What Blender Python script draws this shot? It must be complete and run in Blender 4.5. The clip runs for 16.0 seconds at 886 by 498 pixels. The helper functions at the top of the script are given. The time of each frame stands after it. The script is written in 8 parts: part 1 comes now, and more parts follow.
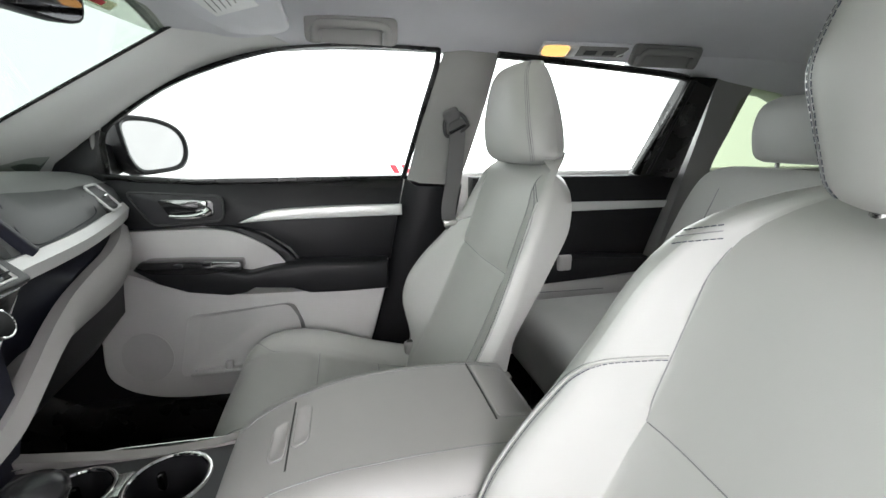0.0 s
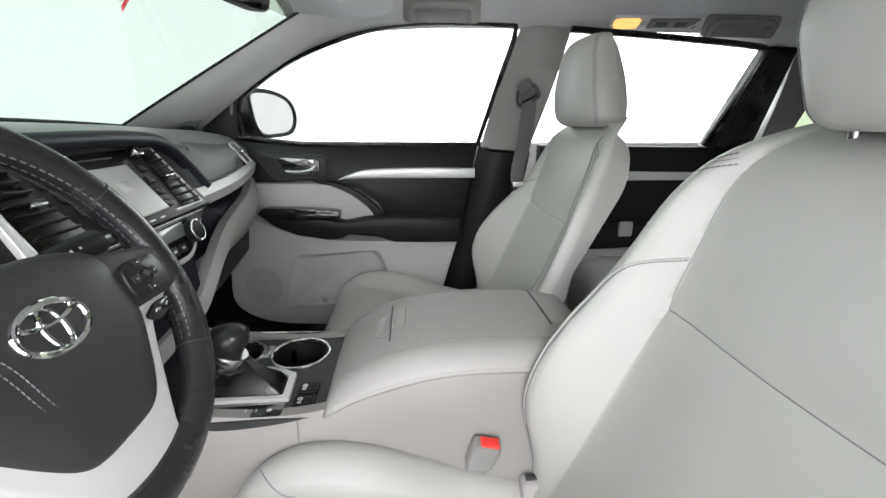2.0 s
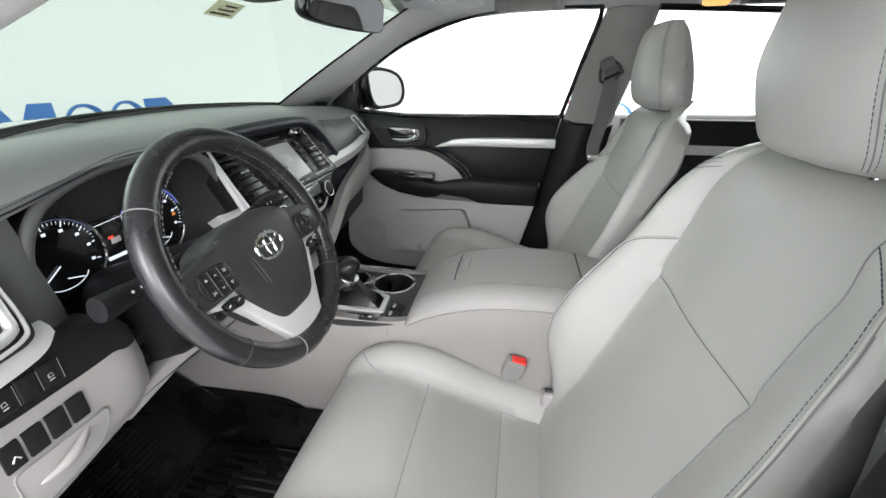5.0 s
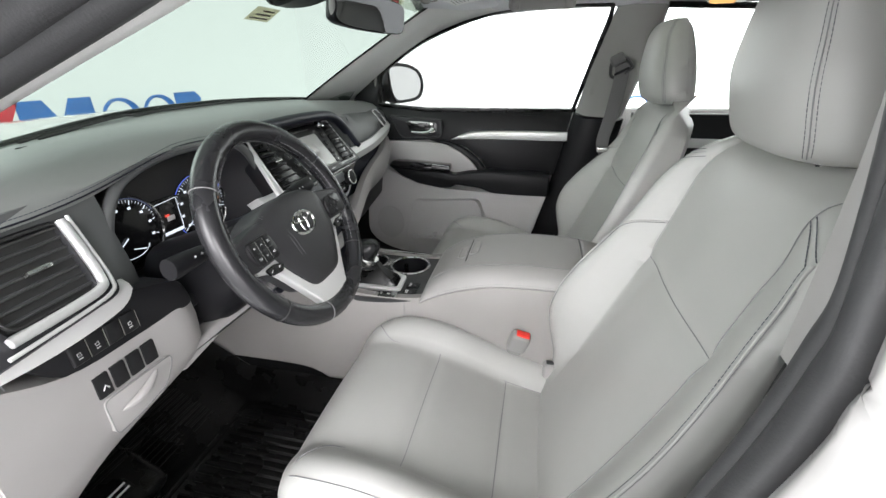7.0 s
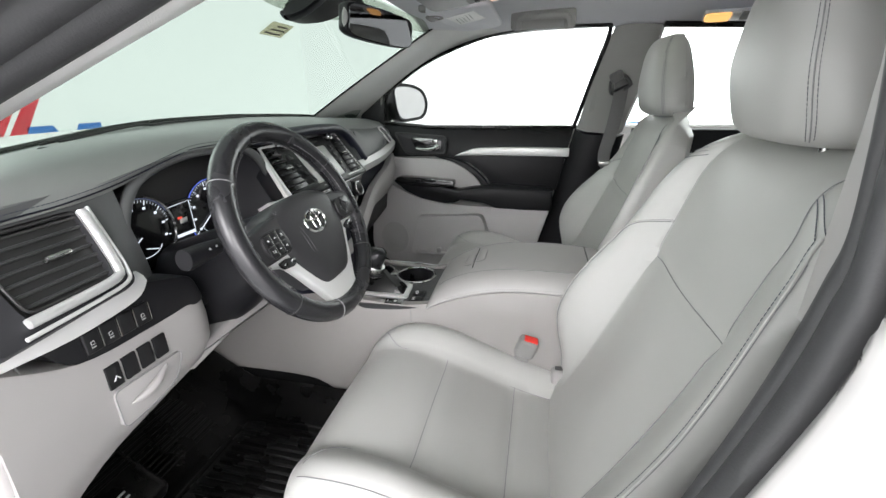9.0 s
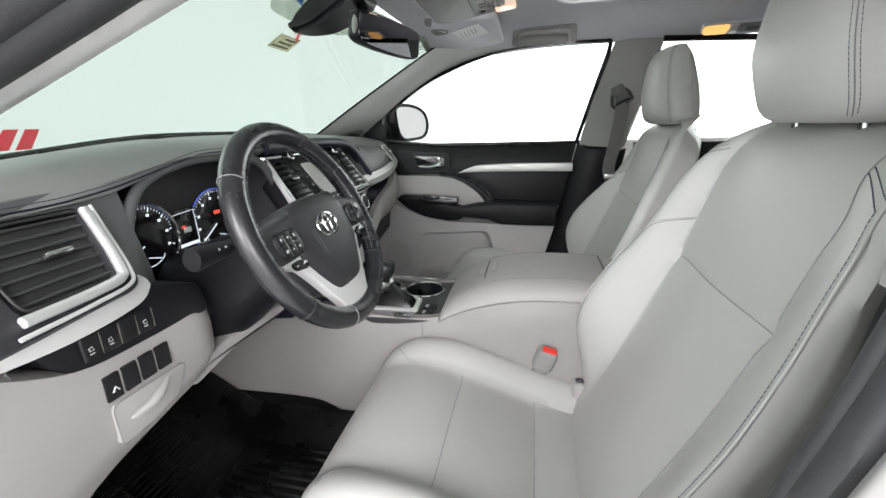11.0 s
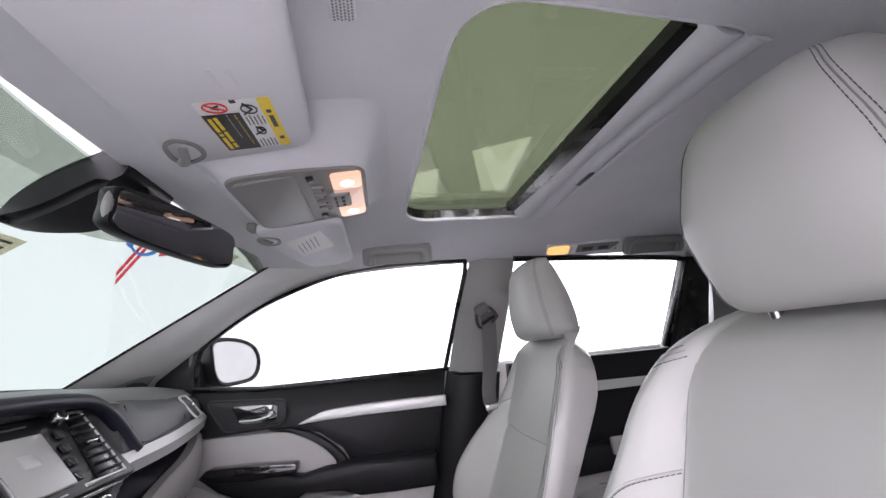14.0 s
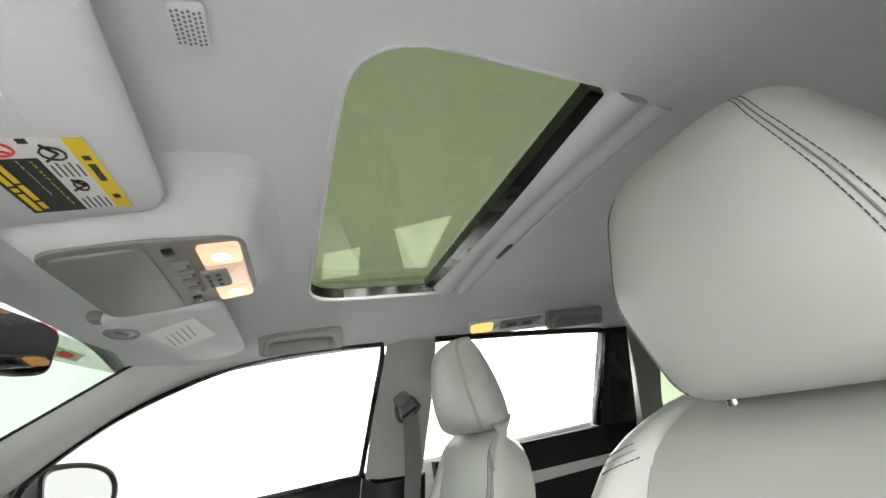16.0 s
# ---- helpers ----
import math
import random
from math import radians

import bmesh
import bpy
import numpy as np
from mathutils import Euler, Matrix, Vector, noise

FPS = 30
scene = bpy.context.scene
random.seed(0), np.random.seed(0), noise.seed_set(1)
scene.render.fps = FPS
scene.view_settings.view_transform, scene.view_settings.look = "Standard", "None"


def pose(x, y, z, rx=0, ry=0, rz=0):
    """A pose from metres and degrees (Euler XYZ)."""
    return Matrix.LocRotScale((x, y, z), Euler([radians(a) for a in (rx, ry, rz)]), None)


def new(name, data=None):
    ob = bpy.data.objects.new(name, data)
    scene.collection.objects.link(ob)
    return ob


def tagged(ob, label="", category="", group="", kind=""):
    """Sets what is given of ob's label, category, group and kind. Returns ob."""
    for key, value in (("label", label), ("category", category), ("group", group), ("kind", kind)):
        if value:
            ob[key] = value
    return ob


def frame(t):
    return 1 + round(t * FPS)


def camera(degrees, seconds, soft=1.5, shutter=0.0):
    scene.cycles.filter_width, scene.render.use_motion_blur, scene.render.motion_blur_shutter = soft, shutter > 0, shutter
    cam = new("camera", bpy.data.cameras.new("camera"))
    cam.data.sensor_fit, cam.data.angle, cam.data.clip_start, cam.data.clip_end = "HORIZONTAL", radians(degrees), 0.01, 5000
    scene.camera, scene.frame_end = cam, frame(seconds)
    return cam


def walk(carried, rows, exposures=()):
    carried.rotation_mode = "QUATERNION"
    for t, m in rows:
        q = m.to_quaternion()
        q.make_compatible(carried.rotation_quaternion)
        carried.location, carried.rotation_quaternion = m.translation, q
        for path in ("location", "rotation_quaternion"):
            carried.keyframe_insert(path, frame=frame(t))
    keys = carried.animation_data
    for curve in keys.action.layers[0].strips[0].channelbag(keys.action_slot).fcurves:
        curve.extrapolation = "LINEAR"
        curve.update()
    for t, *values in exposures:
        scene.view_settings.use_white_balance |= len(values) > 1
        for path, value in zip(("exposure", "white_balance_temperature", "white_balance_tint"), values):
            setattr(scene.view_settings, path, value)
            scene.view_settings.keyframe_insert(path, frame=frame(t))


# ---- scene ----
cam = camera(94.1, 16.0)
PATH = [
    (0.0, -0.5403, 0.2876, 1.3672, 74.94, 0.08, -103.50),
    (0.5, -0.5701, 0.3028, 1.3582, 74.64, -0.15, -101.67),
    (1.0, -0.6108, 0.3358, 1.3401, 74.04, -0.31, -99.81),
    (1.5, -0.6553, 0.3527, 1.3235, 73.33, -0.31, -97.48),
    (2.0, -0.7107, 0.3408, 1.3260, 72.72, -0.18, -94.54),
    (2.5, -0.7570, 0.3199, 1.3362, 71.93, -0.02, -91.14),
    (3.0, -0.7931, 0.2994, 1.3516, 70.90, 0.19, -87.84),
    (3.5, -0.8257, 0.2874, 1.3645, 69.86, 0.30, -85.20),
    (4.0, -0.8611, 0.2775, 1.3825, 68.64, 0.38, -83.05),
    (6.5, -0.9897, 0.2256, 1.4310, 65.43, 0.66, -77.64),
    (7.0, -1.0086, 0.2238, 1.4240, 65.79, 0.79, -77.29),
    (7.5, -1.0224, 0.2221, 1.4166, 66.31, 0.84, -77.06),
    (8.0, -1.0306, 0.2232, 1.4099, 67.07, 0.87, -76.96),
    (8.5, -1.0339, 0.2272, 1.3961, 68.13, 0.86, -77.06),
    (9.0, -1.0378, 0.2334, 1.3818, 69.40, 0.95, -77.24),
    (11.5, -1.0316, 0.2796, 1.3172, 74.58, 1.98, -78.73),
    (12.0, -1.0344, 0.2814, 1.3045, 76.10, 2.08, -79.56),
    (12.5, -1.0378, 0.2770, 1.2912, 78.36, 2.25, -80.92),
    (13.0, -0.9785, 0.2747, 1.2820, 84.21, 2.59, -85.32),
    (13.5, -0.8214, 0.3007, 1.3027, 93.70, 3.82, -91.87),
    (14.0, -0.7007, 0.3010, 1.3146, 103.67, 5.73, -97.66),
    (14.5, -0.6387, 0.2870, 1.3261, 111.46, 8.14, -101.68),
    (15.0, -0.6017, 0.2757, 1.3384, 115.84, 9.85, -103.98),
    (15.5, -0.5946, 0.2613, 1.3428, 117.07, 10.65, -105.29),
    (16.0, -0.6137, 0.2562, 1.3406, 113.11, 10.46, -107.14),
]
walk(cam, [(t, pose(x, y, z, rx, ry, rz)) for t, x, y, z, rx, ry, rz in PATH], [(0.0, 1.32, 6350, 6), (2.6, 1.10, 6350, 6), (6.5, 1.01, 6350, 6), (12.9, 0.96, 6350, 6), (13.5, 0.97, 6350, 7), (14.3, 1.08, 6150, 26), (15.2, 1.25, 6350, 18), (16.0, 1.27, 6650, 3)])

# ---------------------------------------------------------------- world and light
world = bpy.data.worlds.new("studio_air")
world.use_nodes = True
world.node_tree.nodes["Background"].inputs[0].default_value = (1, 1, 1, 1)
world.node_tree.nodes["Background"].inputs[1].default_value = 0.3
scene.world = world


# ---------------------------------------------------------------- materials
def nodes_of(mat):
    mat.use_nodes = True
    nt = mat.node_tree
    return nt, nt.nodes, nt.links, nt.nodes["Principled BSDF"]


def material(name, colour, rough=0.5, metal=0.0, spots=0.0, spot_scale=6.0, grain=0.0, grain_scale=400.0,
             grain_kind="noise", wear=0.0, coat=0.0, spec=0.5, fold=0.0):
    """A surface: colour with large soft variation and a fine relief."""
    mat = bpy.data.materials.new(name)
    nt, n, l, b = nodes_of(mat)
    b.inputs["Base Color"].default_value = (*colour, 1)
    b.inputs["Roughness"].default_value = rough
    b.inputs["Metallic"].default_value = metal
    b.inputs["Coat Weight"].default_value = coat
    b.inputs["Specular IOR Level"].default_value = spec
    tc = n.new("ShaderNodeTexCoord")
    if spots or wear:
        t = n.new("ShaderNodeTexNoise")
        t.inputs["Scale"].default_value, t.inputs["Detail"].default_value = spot_scale, 5
        l.new(tc.outputs["Object"], t.inputs["Vector"])
        ramp = n.new("ShaderNodeMapRange")
        ramp.inputs["From Min"].default_value, ramp.inputs["From Max"].default_value = 0.3, 0.7
        ramp.inputs["To Min"].default_value, ramp.inputs["To Max"].default_value = 1 - spots, 1 + spots
        l.new(t.outputs["Fac"], ramp.inputs["Value"])
        mul = n.new("ShaderNodeMix")
        mul.data_type, mul.blend_type = "RGBA", "MULTIPLY"
        mul.inputs["Factor"].default_value = 1
        mul.inputs["A"].default_value = (*colour, 1)
        l.new(ramp.outputs["Result"], mul.inputs["B"])
        l.new(mul.outputs["Result"], b.inputs["Base Color"])
        if wear:
            r2 = n.new("ShaderNodeMapRange")
            r2.inputs["From Min"].default_value, r2.inputs["From Max"].default_value = 0.3, 0.7
            r2.inputs["To Min"].default_value, r2.inputs["To Max"].default_value = max(0, rough - wear), min(1, rough + wear)
            l.new(t.outputs["Fac"], r2.inputs["Value"])
            l.new(r2.outputs["Result"], b.inputs["Roughness"])
    last = None
    if grain:
        if grain_kind == "cells":
            g = n.new("ShaderNodeTexVoronoi")
            out = g.outputs["Distance"]
        elif grain_kind == "weave":
            g = n.new("ShaderNodeTexWave")
            g.bands_direction = "DIAGONAL"
            g.inputs["Distortion"].default_value = 1.5
            out = g.outputs["Fac"]
        else:
            g = n.new("ShaderNodeTexNoise")
            g.inputs["Detail"].default_value = 4
            out = g.outputs["Fac"]
        g.inputs["Scale"].default_value = grain_scale
        l.new(tc.outputs["Object"], g.inputs["Vector"])
        bump = n.new("ShaderNodeBump")
        bump.inputs["Strength"].default_value, bump.inputs["Distance"].default_value = grain, 0.0008
        l.new(out, bump.inputs["Height"])
        last = bump
    if fold:
        g = n.new("ShaderNodeTexNoise")
        g.inputs["Scale"].default_value, g.inputs["Detail"].default_value = 14, 3
        l.new(tc.outputs["Object"], g.inputs["Vector"])
        bump = n.new("ShaderNodeBump")
        bump.inputs["Strength"].default_value, bump.inputs["Distance"].default_value = fold, 0.01
        l.new(g.outputs["Fac"], bump.inputs["Height"])
        if last:
            l.new(last.outputs["Normal"], bump.inputs["Normal"])
        last = bump
    if last:
        l.new(last.outputs["Normal"], b.inputs["Normal"])
    return mat


def glowing(name, colour, strength):
    mat = bpy.data.materials.new(name)
    nt, n, l, b = nodes_of(mat)
    b.inputs["Base Color"].default_value = (*[0.12 * c for c in colour], 1)
    b.inputs["Emission Color"].default_value = (*colour, 1)
    b.inputs["Emission Strength"].default_value = strength
    return mat


def clear(name, tint, gloss=0.06):
    """Thin clear pane: tinted, with a weak mirror on top."""
    mat = bpy.data.materials.new(name)
    mat.use_nodes = True
    nt, n, l = mat.node_tree, mat.node_tree.nodes, mat.node_tree.links
    n.clear()
    out, mix = n.new("ShaderNodeOutputMaterial"), n.new("ShaderNodeMixShader")
    tr, gl, lw = n.new("ShaderNodeBsdfTransparent"), n.new("ShaderNodeBsdfGlossy"), n.new("ShaderNodeLayerWeight")
    po, ma = n.new("ShaderNodeMath"), n.new("ShaderNodeMath")
    po.operation, ma.operation = "POWER", "MULTIPLY_ADD"
    po.inputs[1].default_value, ma.inputs[1].default_value, ma.inputs[2].default_value = 5.0, 0.45, gloss * 0.4
    lw.inputs["Blend"].default_value = 0.5
    l.new(lw.outputs["Facing"], po.inputs[0])
    l.new(po.outputs[0], ma.inputs[0])
    tr.inputs[0].default_value = (*tint, 1)
    gl.inputs["Roughness"].default_value = 0.0
    l.new(ma.outputs[0], mix.inputs[0])
    l.new(tr.outputs[0], mix.inputs[1])
    l.new(gl.outputs[0], mix.inputs[2])
    l.new(mix.outputs[0], out.inputs[0])
    return mat


LEATHER = material("light_grey_leather", (0.385, 0.384, 0.370), 0.37, spots=0.035, spot_scale=5, grain=0.10, grain_scale=1100, grain_kind="cells", wear=0.05, fold=0.10)
LEATHER_REAR = material("rear_grey_leather", (0.40, 0.405, 0.395), 0.42, spots=0.05, grain=0.1, grain_scale=520, grain_kind="cells")
THREAD = material("dark_blue_thread", (0.05, 0.055, 0.075), 0.7)
SEAM = material("seam_shadow_grey", (0.22, 0.22, 0.225), 0.8)
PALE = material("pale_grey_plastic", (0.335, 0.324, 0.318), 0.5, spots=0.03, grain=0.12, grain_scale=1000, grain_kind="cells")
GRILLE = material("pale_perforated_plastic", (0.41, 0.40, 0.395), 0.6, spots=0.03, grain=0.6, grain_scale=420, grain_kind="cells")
# Pale plastic, lightened to make up for light missing on the doors.
PALE_DOOR_LIGHTENED = material("pale_grey_door_plastic_lightened", (0.46, 0.452, 0.446), 0.48, spots=0.03, grain=0.12, grain_scale=1000, grain_kind="cells")
# Pale plastic with a taupe hue, darkened to put shade on the console.
PALE_CONSOLE_DARKENED = material("taupe_grey_console_plastic_darkened", (0.250, 0.238, 0.231), 0.5, spots=0.04, grain=0.12, grain_scale=1000, grain_kind="cells")
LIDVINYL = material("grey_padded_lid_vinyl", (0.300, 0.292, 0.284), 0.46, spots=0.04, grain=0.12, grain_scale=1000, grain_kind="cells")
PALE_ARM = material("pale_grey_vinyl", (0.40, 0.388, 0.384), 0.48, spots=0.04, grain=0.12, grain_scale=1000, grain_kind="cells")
NAVY = material("navy_black_vinyl", (0.010, 0.011, 0.020), 0.45, spots=0.1, grain=0.15, grain_scale=1000, grain_kind="cells", spec=0.3)
SWITCH = material("matte_black_switch", (0.010, 0.010, 0.011), 0.45, spec=0.3)
WHEELPAD = material("satin_black_pad", (0.026, 0.026, 0.028), 0.46, spots=0.1, grain=0.15, grain_scale=1100, grain_kind="cells", spec=0.4)
MARKGREY2 = material("dull_grey_thread", (0.12, 0.12, 0.125), 0.7)
BLACK = material("black_soft_plastic", (0.010, 0.010, 0.0115), 0.40, spec=0.22, spots=0.1, grain=0.15, grain_scale=1000, grain_kind="cells")
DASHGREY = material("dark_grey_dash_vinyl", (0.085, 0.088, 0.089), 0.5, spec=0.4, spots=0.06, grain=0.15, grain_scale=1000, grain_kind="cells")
# Dash vinyl with the windshield's sheen painted in as a lighter base colour.
DASHTOP_SHEEN = material("dash_vinyl_with_sheen_in_colour", (0.185, 0.191, 0.186), 0.34, spec=0.6, spots=0.06, grain=0.12, grain_scale=1000, grain_kind="cells")
GLOSSBLACK = material("gloss_black_plastic", (0.012, 0.012, 0.013), 0.12, coat=0.5)
SILVER = material("satin_silver_paint", (0.68, 0.68, 0.675), 0.34, metal=0.25, spots=0.02)
SILVERBRIGHT = material("bright_silver_trim", (0.75, 0.75, 0.745), 0.28, metal=0.6, spots=0.02)
CHROME = material("chrome", (0.8, 0.8, 0.8), 0.08, metal=1.0)
STEEL = material("brushed_steel", (0.55, 0.55, 0.54), 0.25, metal=1.0)
HEADLINER = material("grey_headliner_cloth", (0.71, 0.71, 0.745), 0.95, spots=0.03, grain=0.35, grain_scale=250, grain_kind="weave", spec=0.1)
# Grey plastic, darkened to hold the shade on the middle pillar and roof handles.
PILLARGREY = material("grey_pillar_plastic_darkened", (0.24, 0.237, 0.232), 0.6, spots=0.03, grain=0.3, grain_scale=600, grain_kind="cells")
WHEELSKIN = material("worn_black_leather", (0.017, 0.017, 0.019), 0.24, spots=0.05, spot_scale=18, grain=0.15, grain_scale=900, grain_kind="cells", wear=0.06)
RUBBER = material("black_rubber", (0.003, 0.003, 0.003), 0.27, spec=0.4, spots=0.2, spot_scale=12, grain=0.3, grain_scale=300, wear=0.15)
SEAL = material("dark_grey_rubber_seal", (0.034, 0.034, 0.036), 0.55, spots=0.1, grain=0.3)
PAINT = material("white_car_paint", (0.85, 0.82, 0.82), 0.25, coat=0.6)
BELT = material("grey_belt_webbing", (0.12, 0.118, 0.12), 0.7, grain=0.6, grain_scale=900, grain_kind="weave")
RED = material("red_buckle_button", (0.75, 0.04, 0.03), 0.35)
CARPET = material("black_carpet", (0.005, 0.005, 0.0055), 0.95, spec=0.1, spots=0.2, grain=0.8, grain_scale=500)
# Same pillar plastic, lightened for light missing on the windshield pillars.
APILLAR_LIGHTENED = material("pillar_plastic_lightened", (0.70, 0.70, 0.69), 0.6, spots=0.03, grain=0.3, grain_scale=600, grain_kind="cells")
CHARCOAL = material("charcoal_soft_plastic", (0.022, 0.022, 0.025), 0.55, spots=0.06, grain=0.15, grain_scale=1000, grain_kind="cells", spec=0.4)
SLATGREY = material("dark_grey_slat_plastic", (0.045, 0.045, 0.046), 0.45, spots=0.06, spec=0.4)
SATINBLACK = material("satin_black_panel", (0.011, 0.011, 0.012), 0.34, spec=0.4)
DIMMIRROR = material("dimming_mirror_glass", (0.22, 0.22, 0.23), 0.02, metal=1.0)
MIRROR = material("mirror_glass", (0.9, 0.9, 0.9), 0.01, metal=1.0)
WHITE = material("white_paper", (0.8, 0.8, 0.8), 0.6)
YELLOW = material("yellow_label", (0.85, 0.62, 0.03), 0.5)
LABELBLACK = material("black_label", (0.02, 0.02, 0.02), 0.5)
LABELRED = material("red_label_ink", (0.7, 0.05, 0.05), 0.5)
MARK = material("pale_marking_ink", (0.6, 0.6, 0.6), 0.5)
BLUEINK = material("blue_wall_ink", (0.04, 0.18, 0.55), 0.5)
REDINK = material("red_wall_ink", (0.65, 0.03, 0.05), 0.5)
WINDSHIELD = clear("green_tinted_glass", (0.665, 0.705, 0.68))
SIDEGLASS = clear("clear_side_glass", (0.985, 0.99, 0.985))
SUNGLASS = clear("green_sunroof_glass", (0.375, 0.405, 0.315))
STICKER = clear("aged_translucent_sticker", (0.72, 0.69, 0.58))
FRIT = clear("dotted_grey_shade_band", (0.74, 0.76, 0.72))
REARGLASS = clear("privacy_glass", (0.80, 0.86, 0.72))
PRIVACY = clear("dark_rear_glass", (0.24, 0.26, 0.24))


# ---------------------------------------------------------------- mesh helpers
def finish(name, bm, mat, parent=None, label="", sharp=35):
    me = bpy.data.meshes.new(name)
    bmesh.ops.recalc_face_normals(bm, faces=bm.faces)
    for f in bm.faces:
        f.smooth = True
    bm.to_mesh(me)
    bm.free()
    me.set_sharp_from_angle(angle=radians(sharp))
    me.materials.append(mat)
    ob = new(name, me)
    if parent:
        ob.parent = parent
    if label:
        ob["label"] = label
    return ob


def part(name, bm, mat, parent, label="", sharp=35):
    return finish(name, bm, mat, parent, label, sharp)


def thing(name, label, category, group="", kind="", at=(0, 0, 0)):
    ob = new(name)
    ob.empty_display_size = 0.05
    ob.location = at
    return tagged(ob, label, category, group, kind)


def catmull(pts, n):
    """n steps between each two of the points, through all of them."""
    pts = [np.array(p, float) for p in pts]
    out = []
    for i in range(len(pts) - 1):
        a, b, c, d = pts[max(i - 1, 0)], pts[i], pts[i + 1], pts[min(i + 2, len(pts) - 1)]
        for k in range(n):
            t = k / n
            out.append(0.5 * (2 * b + (c - a) * t + (2 * a - 5 * b + 4 * c - d) * t * t + (3 * b - a - 3 * c + d) * t ** 3))
    out.append(pts[-1])
    return out


def curve_of(keys):
    """A smooth function through (s, value) pairs."""
    s = [k[0] for k in keys]
    v = [k[1] for k in keys]
    fine = catmull(list(zip(s, v)), 12)
    fs, fv = [p[0] for p in fine], [p[1] for p in fine]
    return lambda q: float(np.interp(q, fs, fv))


def loft(loops, bm=None, cap=True, ring=True):
    """A skin over loops of the same number of points."""
    bm = bm or bmesh.new()
    vs = [[bm.verts.new(tuple(p)) for p in lp] for lp in loops]
    n = len(vs[0])
    for a, b in zip(vs, vs[1:]):
        for i in range(n if ring else n - 1):
            j = (i + 1) % n
            bm.faces.new((a[i], a[j], b[j], b[i]))
    if cap and ring:
        bm.faces.new(vs[0][::-1])
        bm.faces.new(vs[-1])
    return bm


def tube(path, r, n=8, closed=False, bm=None, squash=1.0):
    """A round bar along a path."""
    bm = bm or bmesh.new()
    path = [Vector(p) for p in path]
    m = len(path)
    loops = []
    up = Vector((0.13, 0.21, 0.97))
    for i, p in enumerate(path):
        a = path[(i - 1) % m] if closed else path[max(i - 1, 0)]
        b = path[(i + 1) % m] if closed else path[min(i + 1, m - 1)]
        d = (b - a).normalized()
        u = d.cross(up)
        if u.length < 1e-4:
            u = d.orthogonal()
        u.normalize()
        v = d.cross(u)
        rr = r(i / max(m - 1, 1)) if callable(r) else r
        loops.append([p + u * rr * math.cos(2 * math.pi * k / n) + v * rr * squash * math.sin(2 * math.pi * k / n) for k in range(n)])
    if closed:
        loops.append(loops[0])
        vs = [[bm.verts.new(p) for p in lp] for lp in loops[:-1]]
        for i in range(m):
            a, b = vs[i], vs[(i + 1) % m]
            for k in range(n):
                j = (k + 1) % n
                bm.faces.new((a[k], a[j], b[j], b[k]))
        return bm
    return loft(loops, bm)


def box(c, s, bev=0.004, segs=2, m=None, bm=None):
    """A bevelled box: centre, sizes."""
    bm = bm or bmesh.new()
    tmp = bmesh.new()
    bmesh.ops.create_cube(tmp, size=1)
    bmesh.ops.scale(tmp, vec=s, verts=tmp.verts)
    if bev:
        bmesh.ops.bevel(tmp, geom=tmp.edges[:], offset=min(bev, min(s) * 0.49), segments=segs, affect="EDGES", profile=0.5)
    mm = (m or Matrix()) @ Matrix.Translation(c) if m is None else m @ Matrix.Translation(c)
    bmesh.ops.transform(tmp, matrix=mm, verts=tmp.verts)
    return join(bm, tmp)


def join(bm, tmp):
    me = bpy.data.meshes.new("tmp")
    tmp.to_mesh(me)
    tmp.free()
    bm.from_mesh(me)
    bpy.data.meshes.remove(me)
    return bm


def slab(poly, axis, d0, d1, bev=0.003, segs=2, bm=None, m=None):
    """A polygon in the other two axes (their order kept), drawn out along axis from d0 to d1, with rounded rims."""
    bm = bm or bmesh.new()
    tmp = bmesh.new()

    def put(p, d):
        return {"x": (d, p[0], p[1]), "y": (p[0], d, p[1]), "z": (p[0], p[1], d)}[axis]
    a = [tmp.verts.new(put(p, d0)) for p in poly]
    b = [tmp.verts.new(put(p, d1)) for p in poly]
    n = len(poly)
    tmp.faces.new(a[::-1])
    tmp.faces.new(b)
    for i in range(n):
        tmp.faces.new((a[i], a[(i + 1) % n], b[(i + 1) % n], b[i]))
    bmesh.ops.recalc_face_normals(tmp, faces=tmp.faces)
    if bev:
        rims = [e for e in tmp.edges if (e.verts[0] in a) == (e.verts[1] in a)]
        bmesh.ops.bevel(tmp, geom=rims, offset=bev, segments=segs, affect="EDGES", profile=0.5)
    if m is not None:
        bmesh.ops.transform(tmp, matrix=m, verts=tmp.verts)
    return join(bm, tmp)


def smooth_poly(pts, n=5):
    """A closed outline rounded through its points."""
    k = len(pts)
    out = []
    for i in range(k):
        a, b, c, d = (np.array(pts[(i + j) % k], float) for j in (-1, 0, 1, 2))
        for q in range(n):
            t = q / n
            out.append(tuple(0.5 * (2 * b + (c - a) * t + (2 * a - 5 * b + 4 * c - d) * t * t + (3 * b - a - 3 * c + d) * t ** 3)))
    return out


def round_poly(pts, r=0.01, n=4):
    """A closed outline with straight sides and round corners of radius about r."""
    k, out = len(pts), []
    for i in range(k):
        a, b, c = (np.array(pts[(i + j) % k], float) for j in (-1, 0, 1))
        da, dc = a - b, c - b
        ra = min(r, np.linalg.norm(da) * 0.45)
        rc = min(r, np.linalg.norm(dc) * 0.45)
        p, q = b + da / np.linalg.norm(da) * ra, b + dc / np.linalg.norm(dc) * rc
        for j in range(n + 1):
            t = j / n
            out.append(tuple((1 - t) ** 2 * p + 2 * t * (1 - t) * b + t * t * q))
    return out


